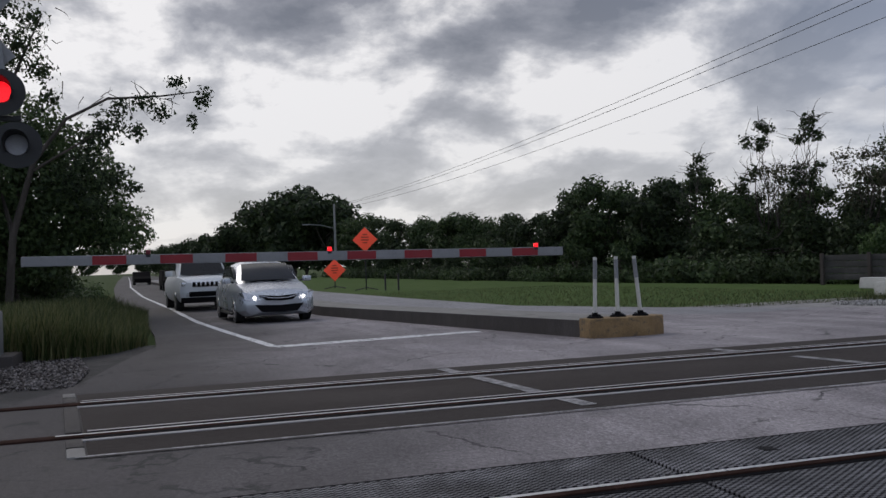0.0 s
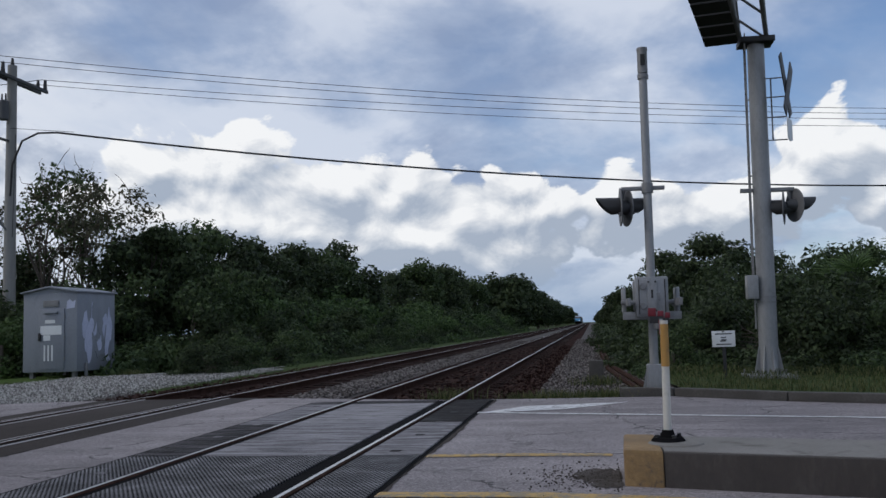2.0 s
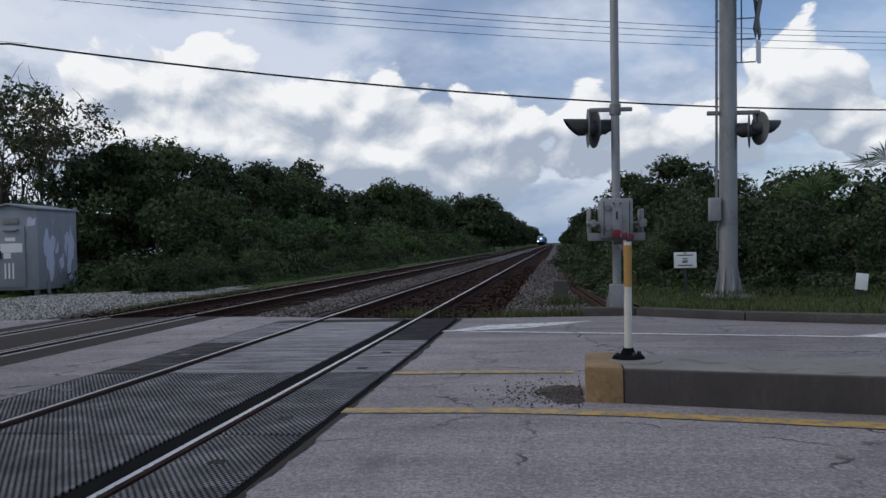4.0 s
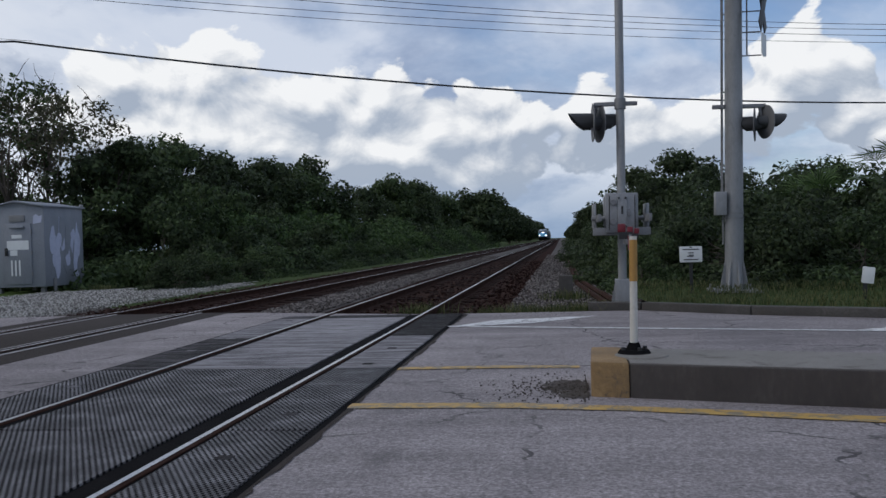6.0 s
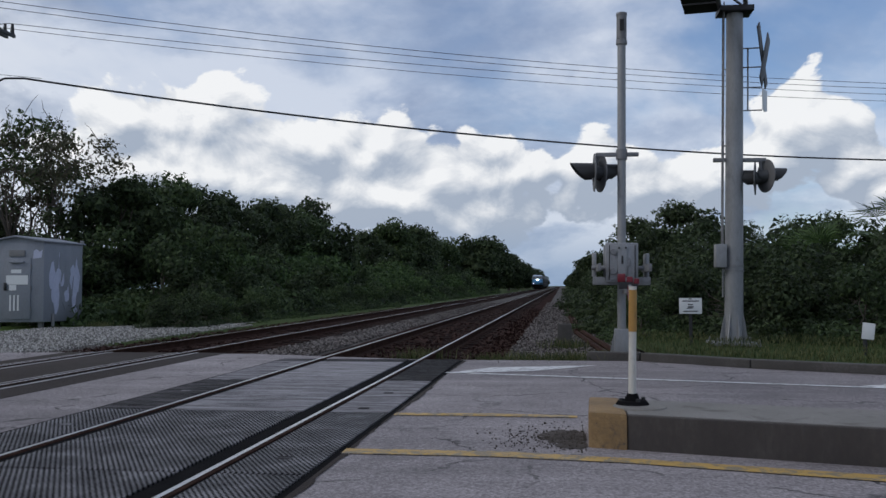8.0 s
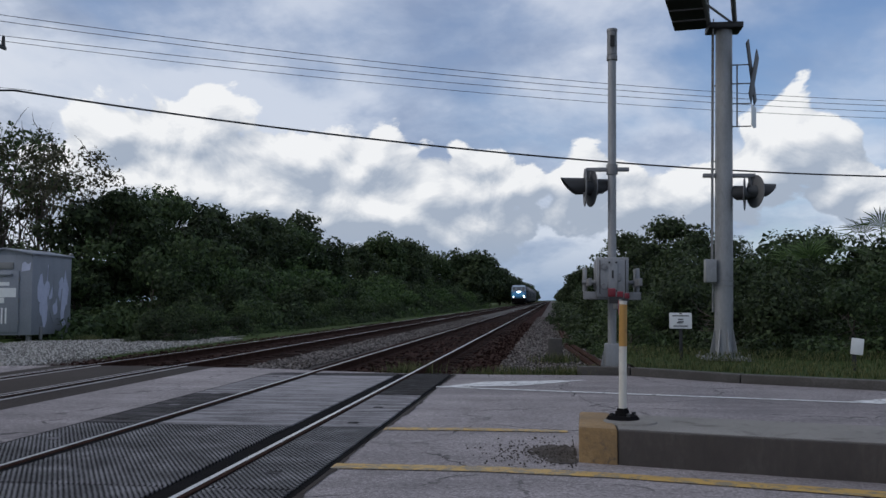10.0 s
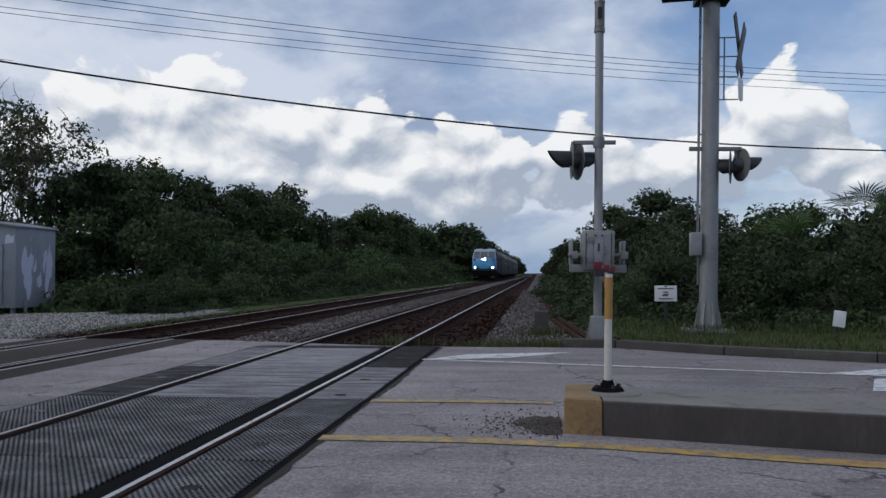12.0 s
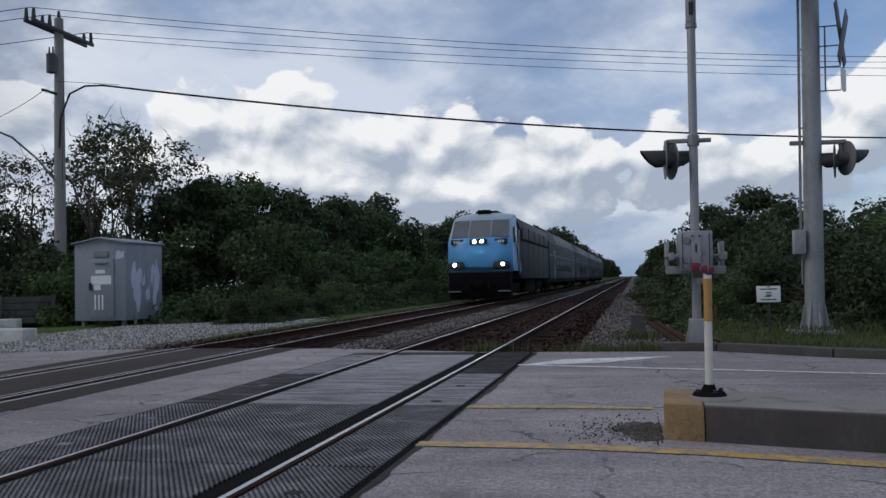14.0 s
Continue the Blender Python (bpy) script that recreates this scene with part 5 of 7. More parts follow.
# old rails and a marker post in the ballast
old = thing("old_rail", "rusty old rails lying along the ballast edge", "old rail")
for k, (a, b) in enumerate((((0.78, 13.3), (0.36, 21)), ((0.95, 13.6), (0.46, 22)), ((0.36, 21), (0.28, 34)), ((0.46, 22), (0.30, 47)))):
    part("rail_length", strand(bmesh.new(), [(a[0], a[1], -0.06 + 0.01 * k), (b[0], b[1], -0.07 + 0.01 * k)], 0.055, 6), RAIL_SIDE, old)
ob = tagged(new("marker_post", mesh_of("marker_post", finish(prism([(-0.14, -0.10), (0.14, -0.10), (0.14, 0.10), (-0.14, 0.10)], -0.3, 0.42, "z", 0.03), 35), KERB)), "squat weathered concrete marker in the ballast", "marker post")
ob.matrix_basis = pose(0.06, 17.0, -0.1)

# ---- utility poles and wires ----
def utility_pole(m, height, label):
    t = thing("utility_pole", label, "utility pole", m, "utility poles")
    part("shaft", bar((0, 0, -0.3), (0, 0, height), 0.25, 0.17, 16), POLE_CONC, t)
    for s in (-0.16, 0.16):
        part("crossarm", block(s - 0.05, s + 0.05, -1.75, 1.95, height - 0.62, height - 0.48, 0.01), BLACK, t)
    for x, y in ((-0.16, -1.65), (0.16, -1.65), (-0.16, -0.75), (0.16, -0.75), (-0.16, 1.8), (0.16, 1.8)):
        part("insulator", bar((x, y, height - 0.48), (x, y, height - 0.08), 0.085, 0.055, 10), BLACK, t)
    part("top_pin", bar((0, 0, height), (0, 0, height + 0.3), 0.08, 0.05, 10), BLACK, t)
    return t


P = Vector((-21.9, 29.1, 0))
up = utility_pole(pose(P.x, P.y, -0.2), 12.0, "tall grey concrete utility pole with double crossarms")
part("transformer", bar((-0.05, -0.40, 9.75), (-0.05, -0.40, 10.45), 0.18, sides=16), GREY_HOOD, up, "grey pole transformer")
part("transformer_lid", bar((-0.05, -0.40, 10.45), (-0.05, -0.40, 10.51), 0.195, 0.14, 16), GREY_HOOD, up)
for x in (-0.13, 0.03):
    part("bushing", bar((x, -0.40, 10.48), (x, -0.40, 10.78), 0.04, 0.025, 8), BLACK, up)
part("service_bracket", block(-0.05, 0.05, -1.0, 0.1, 8.92, 9.0, 0.01), BLACK, up)
la = part("lamp_arm", strand(bmesh.new(), [(0, -0.1, 5.4), (-0.3, -0.9, 6.3), (-0.6, -1.9, 7.0), (-0.75, -2.5, 7.15)], 0.04, 8), GALV_DARK, up)
bm = bmesh.new()
bmesh.ops.create_uvsphere(bm, u_segments=16, v_segments=10, radius=1, matrix=pose(-0.85, -2.9, 7.12, 0, 0, 76) @ Matrix.Diagonal((0.5, 0.2, 0.13, 1)))
part("lamp_head", bm, GALV_DARK, la, "cobra-head street lamp")
utility_pole(pose(-134, 26.5, -0.2), 11.2, "distant concrete utility pole beside the road")
utility_pole(pose(34, 52, -0.2), 12.0, "grey concrete utility pole east of the tracks")
sp = thing("timber_pole", "dark weathered timber pole at the edge of the trees", "utility pole", pose(-28.0, 28.7, -0.25))
part("shaft", bar((0, 0, -0.2), (0, 0, 8.1), 0.19, 0.15, 14), WOOD_POLE, sp)
part("meter_box", block(-0.2, 0.1, -0.3, -0.17, 1.5, 1.95, 0.01), SIGN_WHITE, sp)
part("insulator", bar((0.15, 0, 7.7), (0.28, 0, 7.7), 0.05, sides=8), BLACK, sp)
sl = thing("street_lamp", "distant street lamp on a tall grey pole", "street lamp", pose(-96, 17.3, -0.2))
part("pole", bar((0, 0, -0.2), (0, 0, 8.4), 0.16, 0.11, 10), POLE_CONC, sl)
part("arm", strand(bmesh.new(), [(0, 0, 5.6), (0, -1.6, 6.0), (0, -3.0, 6.1)], 0.05, 6), GALV_DARK, sl)
part("lamp_head", block(-0.15, 0.15, -3.7, -2.9, 6.02, 6.16, 0.04), GALV_DARK, sl)


def wire(a, b, sag, r, label, n=28):
    a, b = Vector(a), Vector(b)
    pts = [a.lerp(b, k / n) + Vector((0, 0, -4 * sag * (k / n) * (1 - k / n))) for k in range(n + 1)]
    ob = new("overhead_wire", mesh_of("overhead_wire", finish(strand(bmesh.new(), pts, r), 60), WIRE))
    return tagged(ob, label, "wire", "overhead wires", kind="structure")


top = 11.75
for dy, dz in ((-1.65, 0), (-0.75, -0.02), (1.8, 0.0), (0.0, 0.45)):
    if dy:
        wire((P.x, P.y + dy, top + dz), (34, 52 + dy, top + dz - 0.1), 1.12 if dy < 0 else 0.78, 0.013, "thin overhead power wire crossing the tracks")
        wire((P.x, P.y + dy, top + dz), (-134, 26.5 + dy, 10.9 + dz), 1.0, 0.016, "thin overhead power wire along the road")
wire((P.x, P.y + 1.2, top - 0.35), (34, 53.2, top - 0.45), 0.95, 0.012, "thin overhead power wire crossing the tracks")
cable = [(-21.8, 28.95, 6.6), (-21.7, 28.9, 7.8), (-21.4, 29.05, 8.75), (-20.9, 29.3, 9.08), (-20.3, 29.6, 9.13)]
end = Vector((34, 52, 8.1))
start = Vector(cable[-1])
cable += [tuple(start.lerp(end, k / 24) + Vector((0, 0, -4 * 1.35 * (k / 24) * (1 - k / 24)))) for k in range(1, 25)]
tagged(new("telephone_cable", mesh_of("telephone_cable", finish(strand(bmesh.new(), cable, 0.04, 6), 60), WIRE)), "thick black cable looping off the pole over the tracks", "cable", kind="structure")
wire((-21.8, 28.9, 9.25), tuple(start + Vector((0.6, 0.2, 0.02))), 0.0, 0.01, "short steel messenger wire at the pole", 6)
wire((P.x, P.y - 0.9, 8.75), (-28.0, 28.7, 7.45), 0.45, 0.012, "drooping service wire between the poles", 14)
wire((-21.6, 28.95, 9.0), (-21.65, 28.9, 5.0), 0.0, 0.012, "thin wire running down the pole", 6)


# ---- trees, shrubs and grass ----
def blob_leaves(blobs, density, rng, inner=0.25):
    """Leaf places over the shells of rounded clumps, with some inside."""
    spots, outs = [], []
    for cx, cy, cz, rx, ry, rz in blobs:
        n = int(density * (rx * ry + ry * rz + rx * rz) / 3 * 4)
        d = rng.normal(0, 1, (n, 3))
        d /= np.linalg.norm(d, axis=1)[:, None]
        r = np.where(rng.uniform(0, 1, n) < inner, rng.uniform(0.3, 0.8, n), rng.uniform(0.78, 1.08, n))
        lump = 1 + 0.16 * np.sin(d[:, 0] * 7 + cx * 3) * np.cos(d[:, 1] * 6 + cz * 2) + 0.12 * np.sin(d[:, 2] * 9 + cy)
        spots.append(d * (r * lump)[:, None] * (rx, ry, rz) + (cx, cy, cz))
        outs.append(d + (0, 0, 0.35))
    return np.concatenate(spots), np.concatenate(outs)


def limb_path(a, b, rng, bend=0.15, n=5):
    a, b = np.array(a, float), np.array(b, float)
    ln = np.linalg.norm(b - a)
    return [tuple(a + (b - a) * k / n + (rng.normal(0, bend * ln / n, 3) if 0 < k < n else 0)) for k in range(n + 1)]


def woody(blobs, height, rng, thick, stem_to=0.6, lean=(0, 0), stems=1, twigs=0):
    bm = bmesh.new()
    for s in range(stems):
        off = (rng.normal(0, 0.25) if stems > 1 else 0, rng.normal(0, 0.25) if stems > 1 else 0)
        head = (lean[0] + off[0] * 3, lean[1] + off[1] * 3, height * stem_to)
        path = limb_path((off[0], off[1], -0.3), head, rng, 0.1)
        strand(bm, path, [thick * (1 - 0.55 * k / 5) for k in range(6)], 7)
        for cx, cy, cz, *_ in blobs[s::stems][:9]:
            k = int(rng.integers(2, 6))
            strand(bm, limb_path(path[k], (cx, cy, cz), rng, 0.2, 3), [thick * 0.42 * (1 - 0.8 * j / 3) for j in range(4)], 4)
            for _ in range(twigs):
                d = rng.normal(0, 1, 3)
                d /= np.linalg.norm(d)
                d[2] = abs(d[2])
                e = (cx + d[0] * 1.1, cy + d[1] * 1.1, cz + d[2] * 1.2)
                strand(bm, limb_path((cx, cy, cz), e, rng, 0.2, 3), [0.02, 0.016, 0.011, 0.005], 4)
    return bm


def plant(name, label, category, seed, blobs, height, density, leaf, material, thick, group, stem_to=0.55, inner=0.25, stems=1, twigs=0, droop=0.2, lean=(0, 0)):
    r = np.random.default_rng(seed)
    t = thing(name, label, category, pose(0, -400, -60), group)
    part("trunk", woody(blobs, height, r, thick, stem_to, lean, stems, twigs), BARK, t, angle=60)
    c, o = blob_leaves(blobs, density, r, inner)
    crown = new("crown", leaf_mesh("crown", c, o, leaf, material, r, droop))
    crown.parent = t
    return t


def heap(seed, width, depth, height, n, size, base=0.3):
    """Clump places for a shrub or a dense tree."""
    r = np.random.default_rng(seed)
    out = []
    for _ in range(n):
        x, y = r.normal(0, width * 0.33), r.normal(0, depth * 0.33)
        edge = max(0.15, 1 - (2 * x / width) ** 2 * 0.6 - (2 * y / depth) ** 2 * 0.6)
        z = r.uniform(base, max(base + 0.2, height * edge - size * 0.6))
        s = size * r.uniform(0.7, 1.25)
        out.append((x, y, z, s * 1.15, s * 1.15, s * 0.85))
    return out


def ball_crown(seed, height, radius, low, n, size):
    r = np.random.default_rng(seed)
    out = []
    for _ in range(n):
        d = r.normal(0, 1, 3)
        d /= np.linalg.norm(d)
        q = r.uniform(0.35, 0.95) ** 0.5 * 0.8
        mid = (height + low) / 2
        s = size * r.uniform(0.7, 1.2)
        out.append((d[0] * radius * q, d[1] * radius * q, mid + d[2] * (height - low) / 2 * q, s * 1.1, s * 1.1, s * 0.8))
    return out


def shrub(k, density, leaf):
    return plant("shrub", "dense dark green shrub beside the railway", "shrub", 20 + k, heap(20 + k, 4.2, 3.4, 3.2, 22, 0.62), 2.6, density, leaf, (LEAF, LEAF_BRIGHT, LEAF_DARK)[k], 0.05, "lineside shrubs", stems=2)


def leafy(k, density, leaf):
    return plant("tree", "broad leafy tree in the lineside wood", "tree", 40 + k, ball_crown(40 + k, 7.2, 2.7, 1.0, 30, 0.85), 6.2, density, leaf, (LEAF_DARK, LEAF, LEAF_DARK)[k], 0.16, "lineside trees")


SHRUBS = [shrub(k, 235, 0.095) for k in range(3)]
TREES = [leafy(k, 140, 0.14) for k in range(3)]
FAR = {SHRUBS[k].name: shrub(k, 125, 0.125) for k in range(3)} | {TREES[k].name: leafy(k, 85, 0.17) for k in range(3)}
AIRY = [plant("tree", "thin airy tree with tufted leaves and bare limbs", "tree", 60 + k, ball_crown(60 + k, 8.2, 2.1, 3.6, 17, 0.55), 7.4, 72, 0.105, LEAF_DRY if k == 1 else LEAF, 0.08, "airy trees", 0.7, 0.35, 2, 1) for k in range(2)]
TUFT = plant("tree", "spindly tree with a leafy tuft at its top", "tree", 77, ball_crown(77, 8.4, 0.95, 6.0, 9, 0.34) + ball_crown(78, 6.2, 1.7, 3.0, 9, 0.36), 7.6, 120, 0.115, LEAF_DARK, 0.06, "airy trees", 0.75, 0.5, 2, 2)
WOOD = plant("tree", "distant dark green woodland tree", "tree", 80, ball_crown(80, 9.5, 4.2, 0.8, 34, 1.35), 8.0, 27, 0.34, LEAF_DARK, 0.22, "distant trees")
r_ = np.random.default_rng(5)


def put(proto, x, y, z, s, rz=None, sz=None, label=""):
    rz = r_.uniform(0, 360) if rz is None else rz
    if math.hypot(x, y) > 46:
        proto = FAR.get(proto.name, proto)
    ob = copy_thing(proto, pose(x, y, z, 0, 0, rz))
    k = sz if sz else s
    ob.scale = (s, s, k)
    return tagged(ob, label)


# hedge along the far track
y = 29.0
while y < 130:
    put(SHRUBS[int(r_.integers(0, 3))], -12.6 + r_.normal(0, 0.35), y, -0.35, r_.uniform(0.6, 0.85) * (1 + y * 0.0025))
    y += r_.uniform(1.7, 2.5) * (1 + y / 130)
y = 30.5
while y < 140:
    s = r_.uniform(0.95, 1.2)
    s *= 0.72 if 50 < y < 64 else 1.0
    put(SHRUBS[int(r_.integers(0, 3))], -14.6 + r_.normal(0, 0.5), y, -0.3, s * 1.1, None, s * r_.uniform(1.05, 1.25))
    y += r_.uniform(2.2, 3.2) * (1 + y / 160)
y = 30.0
while y < 150:
    put(SHRUBS[int(r_.integers(0, 3))], -17.6 + r_.normal(0, 0.5), y, -0.4, r_.uniform(1.0, 1.25) * (0.62 if 56 < y < 74 else 1.0))
    y += r_.uniform(2.4, 3.2) * (1 + y / 160)
for x, y, s in ((-18, 32, .91), (-18, 36, .95), (-18.4, 40, .98), (-18, 44, 1.0), (-18.2, 48, 1.03), (-18, 51.5, .98), (-17.4, 55, .98), (-18, 62, 1.17), (-18.4, 70, .66), (-17.8, 77.5, 1.02), (-17, 84, 1.18), (-17, 92, 1.26), (-17.5, 103, 1.25), (-17, 115, 1.25), (-18, 128, 1.3)):
    put(TREES[int(r_.integers(0, 3))], x, y, -0.3, s)
y = 140
while y < 800:
    put(WOOD, -15.0 + r_.normal(0, 1.2), y, -0.5, r_.uniform(0.9, 1.2))
    y += 7 + y * 0.02
# low growth between the far track and the hedge
y = 22.5
while y < 120:
    put(SHRUBS[int(r_.integers(0, 2)) * 2], -10.7 + r_.normal(0, 0.15), y, -0.3, r_.uniform(0.36, 0.5))
    y += r_.uniform(1.1, 1.7) * (1 + y / 110)
# behind and beside the bungalow
for proto, x, y, s in ((AIRY[0], -22.0, 33.0, 1.14), (AIRY[1], -19.4, 31.8, 1.02), (AIRY[1], -23.2, 33.6, 1.08), (AIRY[1], -26.5, 33.0, 1.0), (AIRY[0], -30.0, 31.5, .88), (AIRY[0], -24.2, 35.5, .95), (TUFT, -33.5, 29.2, .98), (AIRY[1], -31.2, 30.2, .8), (TUFT, -37.0, 29.0, 1.0), (AIRY[1], -35.5, 29.5, .78), (TUFT, -41.0, 28.0, .86), (AIRY[0], -28.0, 30.8, .8)):
    put(proto, x, y, -0.3, s)
for x, y, s in ((-19.6, 26.6, .85), (-21.4, 27.2, .95), (-20.0, 29.5, 1.15), (-23.0, 28.2, 1.1), (-25.2, 30.0, 1.2), (-28.5, 31.5, 1.3), (-18.0, 28.5, 1.1), (-26.5, 27.2, .9), (-31.0, 29.8, 1.25), (-34.5, 28.2, 1.3), (-38.0, 27.5, 1.4)):
    put(SHRUBS[int(r_.integers(0, 3))], x, y, -0.35, s)
for x, y, s in ((-25.5, 36, .62), (-29.5, 35, .6), (-33, 33, .62), (-36.5, 31.5, .54), (-40, 29.5, .56), (-44, 27.2, .72), (-47.5, 25.5, .72), (-51.5, 24.8, .63), (-56, 24.5, .56), (-61, 24, .57), (-66, 23.8, .60), (-72, 23.5, .64), (-78, 23, .66), (-85, 22.5, .72), (-93, 22, .76), (-101, 21.5, .86), (-46, 30.5, .76), (-57, 29, .74), (-69, 28, .64), (-81, 27, .71)):
    put(TREES[int(r_.integers(0, 3))], x, y, -0.35, s * 1.3)
    put(SHRUBS[int(r_.integers(0, 2)) * 2], x + 1.0, y - 2.6, -0.35, r_.uniform(0.75, 1.0))
    put(SHRUBS[int(r_.integers(0, 2)) * 2], x - 1.6, y - 0.6, -0.35, r_.uniform(0.9, 1.1))
for x, y in ((-42, 35), (-47, 32.5), (-51, 30), (-56, 33), (-62, 32), (-68, 33), (-75, 31)):
    put(WOOD, x, y, -0.6, 0.5)
for x, y, s in ((-112, 19, 1.25), (-118, 15.5, 1.4), (-124, 18, 1.5), (-130, 13, 1.35), (-140, 17, 1.15), (-152, 9, 1.1), (-165, 12, 1.1), (-180, 6, 1.0), (-200, 8, 1.1), (-225, 3, 1.1), (-255, 0, 1.1), (-300, -4, 1.2), (-350, -8, 1.2), (-420, -14, 1.3), (-480, -30, 1.4), (-480, -45, 1.3)):
    put(WOOD, x, y, -0.4, s)
# south side of the road, west
SOUTH_TREE = plant("tree", "large spreading tree with a long overhanging limb", "tree", 91,
                   [(0, 0, 3.5, 2.2, 2.4, 1.7), (-1, 1.2, 4.3, 1.9, 1.6, 1.2), (0.5, -1.5, 4.6, 2, 2, 1.5), (0, 1.9, 3.0, 1.7, 1.4, 1.3), (0.8, 0.4, 5.2, 1.4, 1.3, 0.9), (0, -3, 4, 2, 2, 2), (-2, 2.4, 2.6, 1.5, 1.2, 0.9), (0, -1.0, 2.2, 2.2, 2.4, 1.6)], 5.0, 480, 0.085, LEAF, 0.2, "roadside trees", 0.5)
put(SOUTH_TREE, -25.5, -4.3, -0.3, 1.0, 0)
r3 = np.random.default_rng(17)
limb = thing("tree", "slender tree with sparse overhanging branches", "tree", pose(-23.5, -2.9, -0.25), "roadside trees")
bm = bmesh.new()
strand(bm, [(0, -1.2, 0), (0.1, -1.0, 2.4), (0.1, -0.5, 4.2), (0.2, 0.3, 5.3), (0.2, 1.3, 5.85), (0.2, 2.6, 5.95), (0.2, 3.6, 6.1)], [0.11, 0.09, 0.065, 0.045, 0.034, 0.025, 0.012], 7)
strand(bm, [(0.1, -1.0, 2.4), (0, -1.5, 4.5), (0, -0.9, 6.4), (0.1, -0.2, 8.0)], [0.08, 0.06, 0.04, 0.015], 6)
strand(bm, [(0.1, -0.5, 4.0), (0.3, 0.5, 4.6), (0.2, 1.4, 5.2)], [0.04, 0.03, 0.012], 5)
for _ in range(34):
    a = np.array((0.15, r3.uniform(0.6, 3.6), 5.9)) if r3.uniform() < 0.5 else np.array((0.05, r3.uniform(-1.6, 0.3), r3.uniform(5.6, 8.2)))
    e = a + r3.normal(0, 0.26, 3) + (0, 0, -0.1)
    strand(bm, [tuple(a), tuple((a + e) / 2 + r3.normal(0, 0.05, 3)), tuple(e)], [0.014, 0.010, 0.004], 4)
part("trunk", bm, BARK, limb, angle=60)
tufts = [(0.2, 2.2, 5.8, .42, .38, .28), (0.2, 3.0, 6.3, .35, .35, .22), (0.2, 3.7, 5.95, .3, .3, .4), (0.2, 1.3, 5.1, .6, .55, .5), (0.2, 2.0, 5.0, .35, .3, .3), (0.2, 3.4, 5.3, .2, .2, .3), (0.2, 0.7, 4.2, .6, .5, .45), (0.2, 1.4, 3.8, .55, .45, .35), (0.2, 0.9, 3.1, .6, .5, .35), (0.2, 1.9, 3.5, .3, .3, .2), (0, -1.0, 6.9, .7, .6, .5), (0, -0.3, 6.6, .5, .45, .4), (0, -1.6, 7.6, .7, .6, .5), (0, -0.5, 7.9, .45, .5, .4), (0, -2.2, 6.6, .6, .6, .5), (0, -0.1, 5.9, .4, .35, .3)]
tufts += [(0.2, 1.6, 5.6, .4, .4, .3), (0.2, 0.9, 4.8, .5, .5, .4), (0.1, 0.4, 3.6, .6, .5, .5), (0, -1.3, 8.4, .8, .7, .6), (0, -0.7, 7.3, .7, .6, .45), (0, -2.0, 7.4, .7, .7, .6), (0, -2.4, 8.2, .7, .7, .6), (0.2, 2.6, 5.55, .3, .35, .35)]
c, o = blob_leaves(tufts, 260, r3, 0.7)
crown = new("crown", leaf_mesh("crown", c, o, 0.07, LEAF_DARK, r3, 0.4))
crown.parent = limb
for x, y, s in ((-31, -7, .8), (-37, -8, .85), (-44, -8.5, .8), (-52, -9, .85), (-61, -10, .8), (-72, -11, .85), (-85, -12, .85), (-100, -13.5, .8), (-28, -9, .9), (-22, -10, .9), (-120, -15, .9), (-145, -18, .9), (-180, -22, 1.0)):
    put(TREES[int(r_.integers(0, 3))], x, y, -0.35, s)
for x, y, s in ((-20.5, -5.2, .8), (-23.5, -6.2, .9), (-18, -6.8, .9), (-28, -4.6, .75), (-33, -5, .75), (-39, -5.5, .8), (-46, -6.2, .8), (-54, -6.8, .8), (-64, -7.8, .8)):
    put(SHRUBS[int(r_.integers(0, 2)) * 2], x, y, -0.35, s)

# east of the tracks
for x, y, s in ((5.4, 35.5, .74), (3.9, 39, .69), (7.6, 37, .58), (4.8, 46, .62), (6.5, 52, .68), (5.0, 60, .66), (6.0, 70, .7), (5.0, 82, .66), (6.0, 95, .72), (10.5, 36, .62), (13.5, 35, .66), (16.5, 33, .7), (20, 32, .72)):
    put(TREES[int(r_.integers(0, 3))], x, y, -0.3, s)
# mostly the dark-leaved shrub: its colour stands in for the shade on these bushes
for x, y, s in ((3.6, 24.5, .7), (4.9, 27.5, .95), (3.3, 30, .8), (6.2, 25.5, .95), (8.0, 24.5, 1.0), (9.8, 22.6, 1.0), (7.4, 21.2, .8), (8.9, 19.5, .8), (10.8, 18.6, .95), (12.4, 17.2, 1.0), (6.0, 22.6, .72), (11.8, 21, 1.05), (14.0, 19.0, 1.05), (5.0, 31.5, 1.1), (7.8, 28.0, 1.15), (10.5, 26.5, 1.2), (13.5, 25, 1.2), (16, 21, 1.2), (3.0, 35, .8), (2.9, 42, .8), (3.0, 50, .8), (3.1, 58, .8), (3.1, 67, .85), (3.2, 77, .85), (3.3, 90, .9), (3.6, 105, 1.0), (1.9, 18.4, .40), (3.2, 19.2, .62), (4.7, 18.3, .60), (6.1, 17.4, .62), (7.5, 16.5, .66), (9.0, 15.7, .7), (4.0, 21.2, .75), (5.6, 20.2, .75), (2.2, 21.5, .5), (2.2, 24.0, .45), (2.3, 28, .5), (2.3, 32, .5), (2.4, 38.5, .55), (2.5, 46, .6)):
    put(SHRUBS[(0, 2, 2, 2, 2)[int(r_.integers(0, 5))]], x, y, -0.2, s)
y = 112
while y < 800:
    put(WOOD, 6.2 + r_.normal(0, 0.8), y, -0.5, r_.uniform(0.62, 0.85))
    y += 8 + y * 0.02


